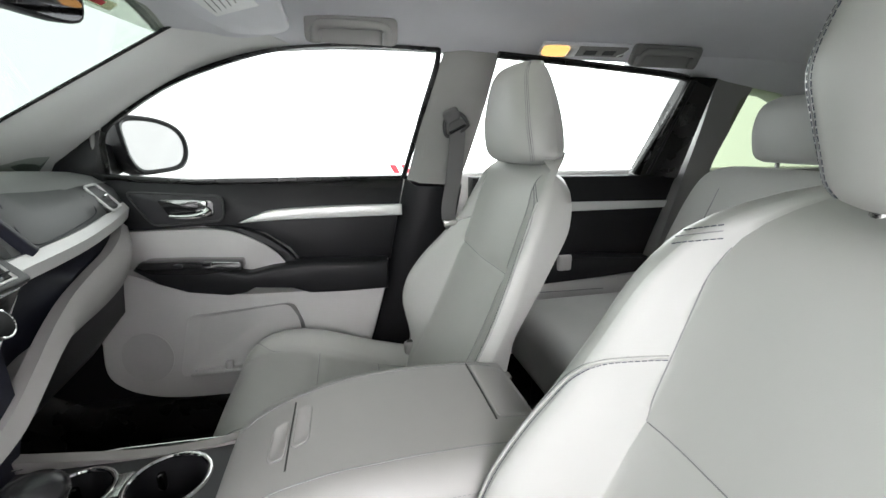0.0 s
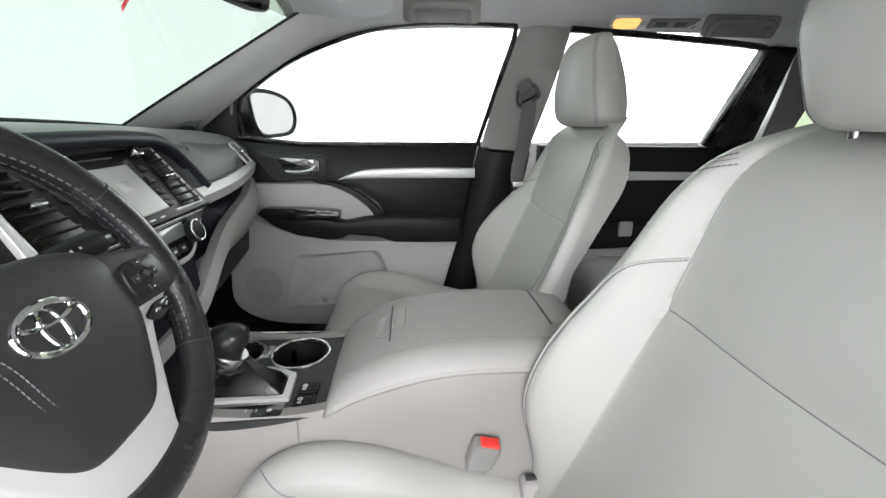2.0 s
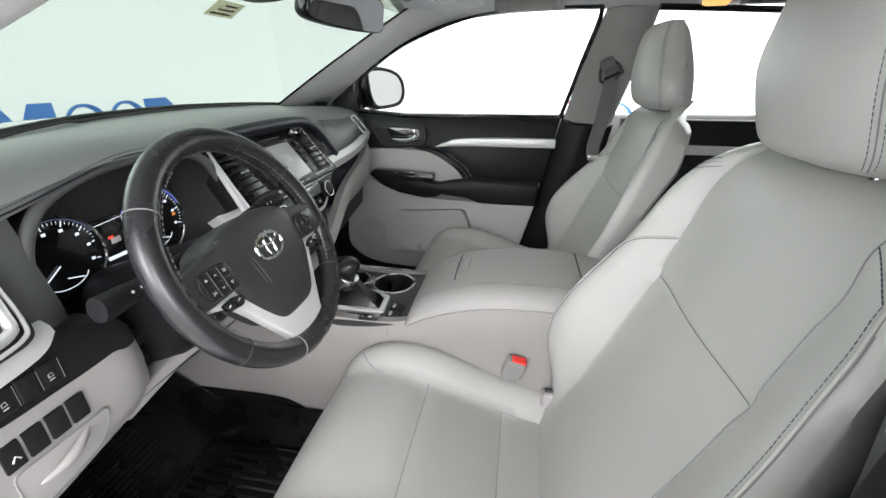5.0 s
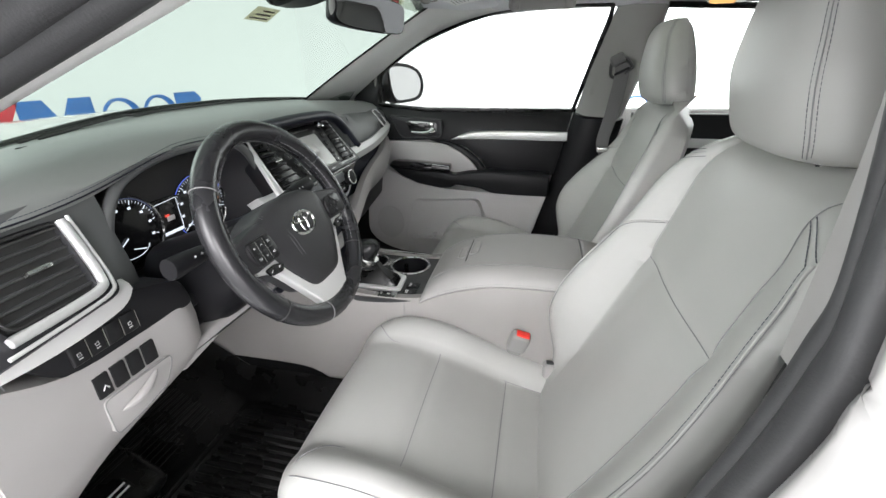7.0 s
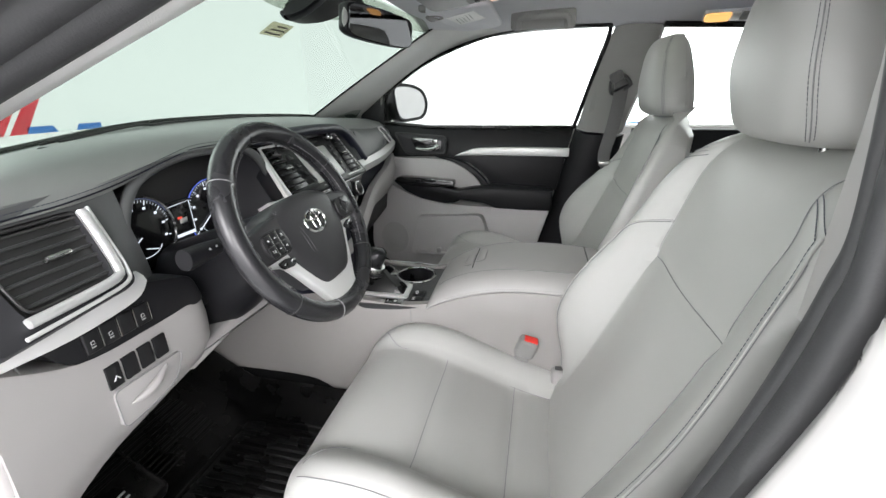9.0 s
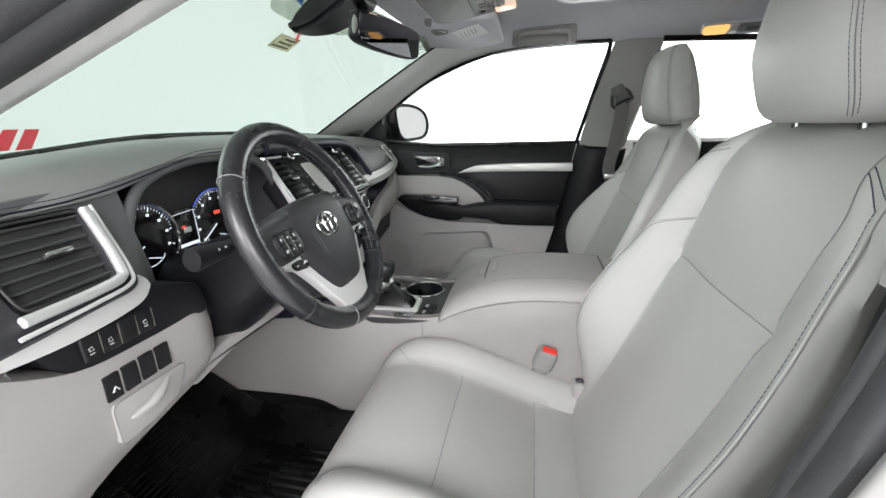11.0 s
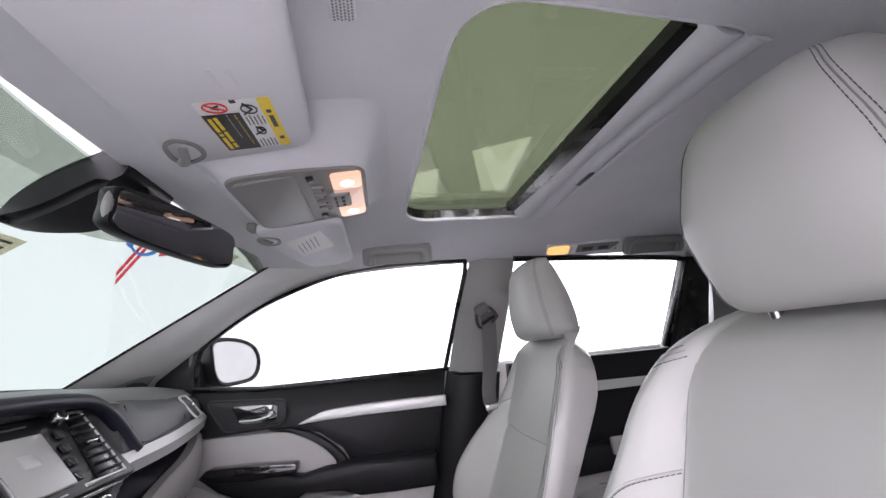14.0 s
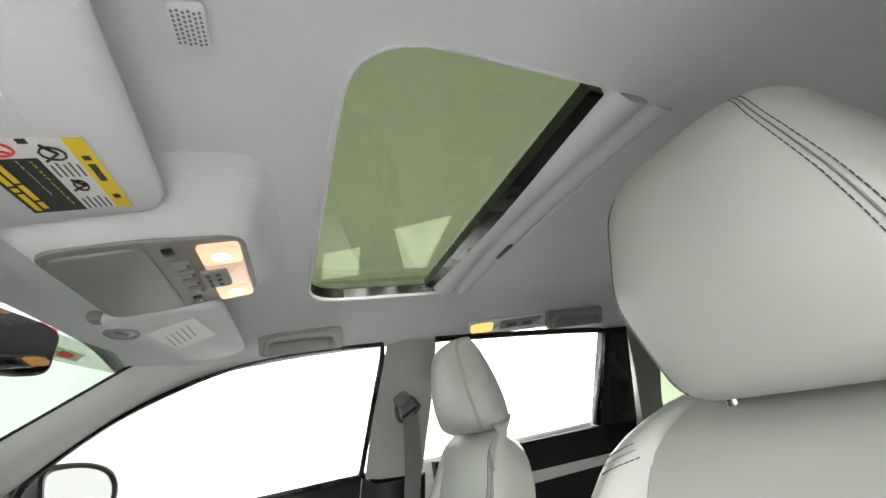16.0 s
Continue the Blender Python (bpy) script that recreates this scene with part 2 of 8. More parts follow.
def disc(c, r, depth, m=None, n=32, bev=0.001, bm=None):
    """A round plate along local z."""
    bm = bm or bmesh.new()
    poly = [(c[0] + r * math.cos(2 * math.pi * k / n), c[1] + r * math.sin(2 * math.pi * k / n)) for k in range(n)]
    return slab(poly, "z", c[2], c[2] + depth, bev, 2, bm, m)


def ring(c, r, w, m=None, n=40, bm=None, squash=1.0, ry=None):
    path = [(c[0] + r * math.cos(2 * math.pi * k / n), c[1] + (ry or r) * math.sin(2 * math.pi * k / n), c[2]) for k in range(n)]
    if m is not None:
        path = [m @ Vector(p) for p in path]
    return tube(path, w, 8, True, bm, squash)


def sheet(rows, thick, direction, bm=None):
    """A plate of even thickness over a grid of points."""
    bm = bm or bmesh.new()
    d = Vector(direction) * thick
    a = [[bm.verts.new(tuple(p)) for p in r] for r in rows]
    b = [[bm.verts.new(tuple(Vector(p) + d)) for p in r] for r in rows]
    h, w = len(rows), len(rows[0])
    for i in range(h - 1):
        for j in range(w - 1):
            bm.faces.new((a[i][j], a[i][j + 1], a[i + 1][j + 1], a[i + 1][j]))
            bm.faces.new((b[i][j], b[i + 1][j], b[i + 1][j + 1], b[i][j + 1]))
    for j in range(w - 1):
        bm.faces.new((a[0][j], b[0][j], b[0][j + 1], a[0][j + 1]))
        bm.faces.new((a[-1][j], a[-1][j + 1], b[-1][j + 1], b[-1][j]))
    for i in range(h - 1):
        bm.faces.new((a[i][0], a[i + 1][0], b[i + 1][0], b[i][0]))
        bm.faces.new((a[i][-1], b[i][-1], b[i + 1][-1], a[i + 1][-1]))
    return bm


def stitches(path, step=0.006, length=0.004, r=0.0007, bm=None):
    """A row of short threads along a path."""
    bm = bm or bmesh.new()
    path = [Vector(p) for p in path]
    lens = [0.0]
    for a, b in zip(path, path[1:]):
        lens.append(lens[-1] + (b - a).length)
    xs, ys, zs = ([p[i] for p in path] for i in range(3))

    def at(s):
        return Vector((np.interp(s, lens, xs), np.interp(s, lens, ys), np.interp(s, lens, zs)))
    s = 0.0
    while s + length < lens[-1]:
        tube([at(s), at(s + length)], r, 4, False, bm)
        s += step
    return bm


def holed(outline, holes, z):
    """A flat face with round holes."""
    bm = bmesh.new()
    edges = []
    for lp in [outline] + holes:
        vs = [bm.verts.new((x, y, z)) for x, y in lp]
        edges += [bm.edges.new((vs[i], vs[(i + 1) % len(vs)])) for i in range(len(vs))]
    bmesh.ops.triangle_fill(bm, use_beauty=True, edges=edges)
    return bm


def lettering(text, size):
    """Flat letters in Blender's own font, as a mesh with its baseline along x."""
    cu = bpy.data.curves.new("letters", "FONT")
    cu.body, cu.size, cu.extrude, cu.resolution_u = text, size, 0.0002, 2
    ob = bpy.data.objects.new("letters", cu)
    scene.collection.objects.link(ob)
    bpy.context.view_layer.update()
    me = bpy.data.meshes.new_from_object(ob.evaluated_get(bpy.context.evaluated_depsgraph_get()))
    bm = bmesh.new()
    bm.from_mesh(me)
    bpy.data.objects.remove(ob)
    bpy.data.curves.remove(cu)
    bpy.data.meshes.remove(me)
    return bm

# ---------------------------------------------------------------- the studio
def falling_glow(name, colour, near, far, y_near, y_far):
    """Wall emission with its fall-off along y painted in."""
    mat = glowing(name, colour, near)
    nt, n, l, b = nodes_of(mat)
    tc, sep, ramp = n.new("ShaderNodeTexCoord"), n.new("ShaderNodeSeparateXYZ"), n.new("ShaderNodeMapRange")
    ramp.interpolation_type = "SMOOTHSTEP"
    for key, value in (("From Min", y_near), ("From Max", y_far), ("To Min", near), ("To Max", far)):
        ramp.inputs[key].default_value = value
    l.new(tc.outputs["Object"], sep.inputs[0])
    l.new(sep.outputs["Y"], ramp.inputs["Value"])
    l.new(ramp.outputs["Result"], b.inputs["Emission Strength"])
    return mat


# Right wall brightness is put in as emission, weaker towards the front.
GLOW_SIDE = falling_glow("white_wall_painted_glow", (0.99, 1.0, 0.99), 2.5, 0.79, 0.8, 2.4)
# Turned-down emission that darkens the upper right wall; the rear wall shares it.
GLOW_DIM = glowing("white_wall_turned_down_glow", (1.0, 1.0, 1.0), 0.30)
# Unseen left wall glows, slightly pink, to light the cabin through the open door.
GLOW_UNSEEN_WALL = glowing("unseen_wall_fill_glow", (1.0, 0.955, 0.972), 1.7)
GLOW_PANEL = glowing("ceiling_light_panel", (1.0, 1.0, 0.98), 1.2)
GLOW_ADDED_SOFTBOX = glowing("added_softbox_cloth", (1.0, 1.0, 0.99), 3.6)
GLOW_ADDED_STRIP = glowing("added_tall_softbox_cloth", (1.0, 0.95, 0.97), 9.5)
# Light received by front wall and ceiling is put in as emission.
GLOW_FRONT = glowing("white_wall_lit_by_emission", (0.985, 1.0, 0.985), 0.82)
GLOW_TOP = glowing("white_ceiling_lit_by_emission", (0.99, 1.0, 0.97), 0.50)
FLOORMAT = material("white_studio_floor", (0.75, 0.75, 0.75), 0.35, spots=0.04, spot_scale=1.5, grain=0.1)


def studio():
    tagged(finish("ground", box((1.0, -0.4, -0.05), (12.4, 10.8, 0.1), 0), FLOORMAT), "glossy white floor of a photo studio", "floor", kind="structure")
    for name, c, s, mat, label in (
            ("wall_right", (7.05, -0.575, 1.5), (0.1, 11.05, 3.0), GLOW_SIDE, "blank white studio wall with a painted-in glow"),
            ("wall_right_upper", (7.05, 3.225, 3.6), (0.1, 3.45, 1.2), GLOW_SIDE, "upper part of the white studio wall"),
            ("wall_right_rear", (7.05, -2.3, 3.6), (0.1, 7.6, 1.2), GLOW_DIM, "upper part of the white studio wall with its glow turned down"),
            ("wall_left", (-5.0, -0.6, 2.1), (0.1, 11.0, 4.2), GLOW_UNSEEN_WALL, "unseen white studio wall with an added fill glow"),
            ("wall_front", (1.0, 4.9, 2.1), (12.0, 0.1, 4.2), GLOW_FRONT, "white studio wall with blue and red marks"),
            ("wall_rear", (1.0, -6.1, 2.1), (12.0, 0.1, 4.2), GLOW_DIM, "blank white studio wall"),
            ("studio_ceiling", (1.0, -0.6, 4.25), (12.1, 11.1, 0.1), GLOW_TOP, "pale studio ceiling evenly lit by its own emission")):
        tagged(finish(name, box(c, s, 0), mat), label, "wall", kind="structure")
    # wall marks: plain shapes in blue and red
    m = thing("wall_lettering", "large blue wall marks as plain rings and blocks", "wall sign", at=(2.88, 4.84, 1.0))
    part("block", slab([(-0.93, -0.35), (-0.93, 0.16), (-0.70, 0.16), (-0.575, -0.06), (-0.45, 0.16), (-0.23, 0.16), (-0.23, -0.35), (-0.38, -0.35), (-0.40, -0.10), (-0.53, -0.35), (-0.62, -0.35), (-0.75, -0.10), (-0.77, -0.35)], "y", -0.008, 0.008, 0.002), BLUEINK, m, "blue notched block")
    for x in (0.06, 0.58):
        part("ring", tube([(x + 0.205 * math.cos(a), 0, -0.09 + 0.20 * math.sin(a)) for a in np.linspace(0, 2 * math.pi, 40, endpoint=False)], 0.055, 8, True, None, 0.3), BLUEINK, m, "blue ring")
    part("block", slab([(0.86, -0.35), (0.86, 0.13), (1.20, 0.13), (1.30, 0.04), (1.22, -0.08), (1.02, -0.08), (1.02, -0.35)], "y", -0.008, 0.008, 0.002), BLUEINK, m, "blue block")
    r = thing("wall_stripes", "pair of slanted red wall stripes", "wall sign", at=(1.65, 4.84, 1.0))
    for k in range(2):
        part("stripe", slab([(-0.32 + 0.20 * k, -0.3), (0.22 + 0.17 * k, 0.42), (0.33 + 0.17 * k, 0.42), (-0.16 + 0.20 * k, -0.3)], "y", -0.008, 0.008, 0.002), REDINK, r, "red stripe")
    for nm, y, z, lab in (("wall_sign_high", 4.25, 3.75, "blue ring and red stripe high on the wall"), ("wall_sign_low", -1.25, 0.66, "blue ring and red stripe low on the wall")):
        g = thing("wall_sign", lab, "wall sign", at=(6.98, y, z))
        f = 1 if nm == "wall_sign_high" else -1
        part("ring", tube([(0, f * 0.10 + 0.26 * math.cos(a), -0.05 + 0.26 * math.sin(a)) for a in np.linspace(0, 2 * math.pi, 40, endpoint=False)], 0.07, 8, True, None, 0.3), BLUEINK, g, "blue ring")
        for k in range(2):
            part("stripe", slab([(f * (-0.10 - 0.20 * k), -0.35), (f * (-0.40 - 0.2 * k), 0.25), (f * (-0.52 - 0.2 * k), 0.25), (f * (-0.22 - 0.2 * k), -0.35)], "x", -0.008, 0.008, 0.002), REDINK, g, "red stripe")
    g = thing("wall_stripes", "pair of slanted red wall stripes", "wall sign", at=(6.98, 4.5, 3.25))
    for k in range(2):
        part("stripe", slab([(0.30, -0.30 + 0.14 * k), (-0.15, 0.28 + 0.14 * k), (-0.15, 0.36 + 0.14 * k), (0.30, -0.22 + 0.14 * k)], "x", -0.008, 0.008, 0.002), REDINK, g, "red stripe")
    # unseen fill softbox, added upright before the car, and light panels between the beams
    box_ = thing("softbox", "unseen large white softbox hung before the car as added fill", "studio lamp", at=(-0.9, 4.5, 3.0))
    cloth = [(-2.1, -0.95), (2.1, -0.95), (2.1, 1.0), (-2.1, 1.0)]
    part("diffuser", slab(round_poly(cloth, 0.06), "y", 0.0, 0.02, 0.002), GLOW_ADDED_SOFTBOX, box_, "glowing white cloth")
    part("rim", tube([(x, 0.03, z) for x, z in round_poly(cloth, 0.05)], 0.03, 6, True), LABELBLACK, box_, "black frame")
    # Unseen tall softboxes, added to light the cabin through the open door.
    for y in (-2.1, 0.9):
        t_ = thing("added_standing_softbox", "unseen tall white softbox added beside the open door as fill", "studio lamp", "standing softboxes", at=(-4.2, y, 0.0))
        o = round_poly([(-0.95, 2.0), (0.95, 2.0), (0.95, 4.05), (-0.95, 4.05)], 0.06)
        part("diffuser", slab(o, "x", -0.02, 0.0, 0.002), GLOW_ADDED_STRIP, t_, "glowing white cloth")
        part("rim", tube([(-0.03, q, w) for q, w in o], 0.03, 6, True), LABELBLACK, t_, "black frame")
        part("stand", tube([(-0.12, 0, 0.0), (-0.12, 0, 3.0)], 0.02, 8), LABELBLACK, t_, "black stand pole")
        part("foot", box((-0.12, 0, 0.015), (0.5, 0.5, 0.03), 0.008), LABELBLACK, t_, "black stand foot")
    for x in (-2.0, 2.0):
        part("hanger", tube([(x, 0.03, 1.0), (x, 0.03, 1.21)], 0.015, 8), LABELBLACK, box_, "black hanger rod")
    for i, o in enumerate(([(4.9, -1.2), (4.5, -2.0), (6.5, -2.15), (6.5, -1.7)], [(5.7, -0.2), (5.5, -0.75), (6.7, -0.85), (6.8, -0.2)])):
        tagged(finish("ceiling_panel", slab(o, "z", 4.17, 4.196, 0.003), GLOW_PANEL), "bright white ceiling light panel", "ceiling light", "ceiling light panels")


studio()


# ---------------------------------------------------------------- the car's shell
def glass_at(u, t, lift=0.0):
    """A point of the windshield: u -1..1 across, t 0..1 from the cowl to the roof; lift into the cabin."""
    x = u * (0.70 * (1 - t) + 0.545 * t)
    y = (1.22 - 0.20 * u * u) * (1 - t) + (0.70 - 0.10 * u * u) * t
    z = 1.285 * (1 - t) + (1.628 - 0.02 * u * u) * t + 0.03 * math.sin(math.pi * t)
    return (x, y - 0.5 * lift, z - 0.85 * lift)


def windshield():
    rows = [[glass_at(j / 6 - 1, k / 8) for j in range(13)] for k in range(9)]
    ob = finish("windshield", sheet(rows, 0.005, (0, 0.4, 0.9)), WINDSHIELD)
    tagged(ob, "curved green-tinted windshield glass", "windshield", kind="structure")
    edge = curve_of([(-1.0, 0.965), (-0.55, 0.96), (-0.44, 0.95), (-0.39, 0.86), (-0.33, 0.785), (-0.1, 0.775), (0.2, 0.80), (0.34, 0.86), (0.5, 0.89), (1.0, 0.90)])
    us = np.linspace(-1, 1, 61)
    band = sheet([[glass_at(u, edge(u) + (1 - edge(u)) * k / 4, 0.004) for u in us] for k in range(5)], 0.0006, (0, -0.4, -0.9))
    b = part("shade_band", band, FRIT, ob, "dotted grey shade band along the top")
    b.visible_shadow = False
    part("edge_seal", tube(catmull([(0.466, 1.100, 1.300), (0.528, 0.951, 1.4090), (0.539, 0.761, 1.5215), (0.523, 0.601, 1.6055), (0.513, 0.53, 1.631)], 6), 0.0035, 6), RUBBER, ob, "black glass edge")

    def stuck(name, u0, u1, t0, t1, mat, label, lift=0.006):
        return part(name, sheet([[glass_at(u, t, lift) for u in np.linspace(u0, u1, 5)] for t in np.linspace(t0, t1, 4)], 0.0005, (0, -0.4, -0.9)), mat, ob, label)
    s = stuck("window_sticker", -0.13, 0.02, 0.625, 0.705, STICKER, "aged printed inspection sticker")
    for k in range(3):
        q = stuck("sticker_line", -0.115 + 0.02 * k, -0.005, 0.638 + 0.022 * k, 0.646 + 0.022 * k, MARKINK, "dull printed lines as bars", 0.0072)
        q.parent = s
    s = stuck("window_sticker", 0.60, 0.74, 0.915, 0.955, STICKER, "small reddish sticker in the glass corner")
    q = stuck("sticker_line", 0.64, 0.70, 0.925, 0.946, REDINK, "red printed bar", 0.0072)
    q.parent = s


MARKINK = material("faded_print", (0.10, 0.09, 0.08), 0.7)


windshield()

# headliner: a sheet with the sunroof opening cut out
ROOF_X = curve_of([(0.0, 1.662), (0.2, 1.660), (0.36, 1.652), (0.45, 1.637), (0.53, 1.613), (0.585, 1.596), (0.62, 1.582)])
ROOF_Y = curve_of([(-1.9, -0.10), (-1.2, -0.03), (-0.6, 0.0), (0.0, 0.004), (0.25, 0.0), (0.4, -0.022), (0.5, -0.04), (0.6, -0.042), (0.72, -0.045)])
OPEN = (-0.375, 0.36, -0.195, 0.238)


def roof_z(x, y):
    return ROOF_X(abs(x)) + ROOF_Y(y) * (1 - 0.55 * min(1, abs(x) / 0.55) ** 2)


def skewed(x, y):
    """The roof opening's corners are not quite square: draws its surroundings into place."""
    u, v = (x - OPEN[0]) / (OPEN[1] - OPEN[0]), (y - OPEN[2]) / (OPEN[3] - OPEN[2])
    off = max(0.0, -u, u - 1) * (OPEN[1] - OPEN[0]), max(0.0, -v, v - 1) * (OPEN[3] - OPEN[2])
    k = max(0.0, 1 - math.hypot(*off) / 0.16)
    u, v = min(1, max(0, u)), min(1, max(0, v))
    dx = (1 - u) * (v * -0.003 + (1 - v) * 0.045) + u * (1 - v) * 0.02
    dy = (1 - u) * (v * -0.036 + (1 - v) * -0.018) + u * (v * -0.003 + (1 - v) * 0.010)
    return x + k * dx, y + k * dy


def skew(bm, at=(0, 0)):
    for v in bm.verts:
        x, y = skewed(v.co.x + at[0], v.co.y + at[1])
        v.co.x, v.co.y = x - at[0], y - at[1]
    return bm


def headliner():
    bm = bmesh.new()
    xs = sorted(set([round(-0.62 + 0.02 * k, 4) for k in range(63)] + [OPEN[0], OPEN[1]]))
    ys = sorted(set([round(-1.9 + 0.1 * k, 4) for k in range(16)] + [round(-0.38 + 0.02 * k, 4) for k in range(52)] + [OPEN[2], OPEN[3], 0.66]))
    lo, hi = {}, {}

    def inside(x, y):
        # rounded corner rectangle of the opening
        r = 0.085
        if not (OPEN[0] < x < OPEN[1] and OPEN[2] < y < OPEN[3]):
            return False
        cx = min(max(x, OPEN[0] + r), OPEN[1] - r)
        cy = min(y, OPEN[3] - r)
        return (x - cx) ** 2 + (y - cy) ** 2 < r * r or (x == cx or y == cy)

    for x in xs:
        for y in ys:
            lo[x, y] = bm.verts.new((x, y, roof_z(x, y)))
            hi[x, y] = bm.verts.new((x, y, roof_z(x, y) + 0.03))
    for i in range(len(xs) - 1):
        for j in range(len(ys) - 1):
            a, b, c, d = (xs[i], ys[j]), (xs[i + 1], ys[j]), (xs[i + 1], ys[j + 1]), (xs[i], ys[j + 1])
            if inside((a[0] + b[0]) / 2, (a[1] + d[1]) / 2) or a[1] > 0.64 + 0.06 * (1 - (abs(a[0]) / 0.55) ** 2):
                continue
            bm.faces.new((lo[a], lo[d], lo[c], lo[b]))
            bm.faces.new((hi[a], hi[b], hi[c], hi[d]))
    # draw the stepped hole out to its true rounded outline
    hole = round_poly([(OPEN[0], OPEN[2]), (OPEN[1], OPEN[2]), (OPEN[1], OPEN[3]), (OPEN[0], OPEN[3])], 0.085, 24)
    for e in [e for e in bm.edges if len(e.link_faces) == 1]:
        for v in e.verts:
            x, y = v.co.x, v.co.y
            if OPEN[0] - 0.05 < x < OPEN[1] + 0.05 and OPEN[2] - 0.05 < y < OPEN[3] + 0.05:
                q = min((((x - a) ** 2 + (y - b) ** 2), a, b) for k in range(len(hole)) for a, b in [(hole[k][0] + (hole[(k + 1) % len(hole)][0] - hole[k][0]) * f, hole[k][1] + (hole[(k + 1) % len(hole)][1] - hole[k][1]) * f) for f in (0.0, 0.1, 0.2, 0.3, 0.4, 0.5, 0.6, 0.7, 0.8, 0.9)])
                v.co.x, v.co.y = q[1], q[2]
    rim = [e for e in bm.edges if len(e.link_faces) == 1]
    low = rim
    pairs = {}
    for k, v in lo.items():
        pairs[v] = hi[k]
    for e in low:
        if e.verts[0] in pairs and e.verts[1] in pairs:
            a, b = e.verts
            try:
                bm.faces.new((a, b, pairs[b], pairs[a]))
            except ValueError:
                pass
    bmesh.ops.delete(bm, geom=[v for v in bm.verts if not v.link_faces], context="VERTS")
    ob = finish("ceiling", skew(bm), HEADLINER, sharp=50)
    tagged(ob, "light grey woven cloth headliner with a sunroof opening", "headliner", kind="structure")


headliner()


def sunroof():
    s = thing("sunroof", "green-tinted glass sunroof with a grey sliding shade pulled back", "sunroof", kind="structure", at=(0, 0, 1.70))
    rows = [[(x, y, 1.712 - 1.70 - 0.02 * (x / 0.4) ** 2) for x in (-0.42, -0.2, 0, 0.2, 0.42)] for y in (-0.34, 0.0, 0.29)]
    g = part("pane", sheet(rows, 0.005, (0, 0, 1)), SUNGLASS, s, "green-tinted roof glass")
    g.visible_shadow = False
    # opening lip all round
    lip = round_poly([(OPEN[0], OPEN[2]), (OPEN[1], OPEN[2]), (OPEN[1], OPEN[3]), (OPEN[0], OPEN[3])], 0.09, 8)
    path = [(x, y, roof_z(x, y) - 1.70 + 0.004) for x, y in lip]
    part("lip", skew(tube(path, 0.005, 8, True)), HEADLINER, s, "cloth-wrapped edge of the opening")
    bm = bmesh.new()
    out = [(x, y, roof_z(x, y) - 1.70 + 0.006) for x, y in lip]
    top = [(x * 1.0, y, 0.004 - 0.02 * (x / 0.4) ** 2) for x, y in lip]
    loft([out, top], bm, cap=False)
    part("frame", skew(bm), RUBBER, s, "black inner frame wall")
    # black rear rail and the rolled edge of the shade
    part("rail", skew(slab([(-0.100, -0.030), (-0.066, -0.026), (-0.066, -0.006), (-0.100, -0.006)], "x", -0.35, 0.35, 0.002)), RUBBER, s, "black guide rail")
    prof = [(-0.200, -0.030), (-0.190, -0.050), (-0.172, -0.056), (-0.158, -0.051), (-0.150, -0.041), (-0.138, -0.050), (-0.116, -0.054), (-0.097, -0.046), (-0.088, -0.030), (-0.098, -0.012), (-0.195, -0.012)]
    bm = bmesh.new()
    xs = np.linspace(-0.366, 0.352, 22)
    outline = smooth_poly(prof, 4)
    loft([[(x, y, z - 0.018 * (x / 0.4) ** 2 + 0.018) for y, z in outline] for x in xs], bm)
    part("shade", skew(bm), HEADLINER, s, "grey sliding shade edge with a pull groove")
    part("pull_slot", skew(box((0.10, -0.176, -0.0385), (0.070, 0.012, 0.006), 0.0015)), LABELBLACK, s, "dark finger slot in the shade")
    part("shade_gap", skew(tube([(x, -0.196, roof_z(x, -0.195) - 1.70 + 0.004) for x in np.linspace(-0.34, 0.34, 16)], 0.004, 6)), LABELBLACK, s, "dark gap behind the shade")


sunroof()


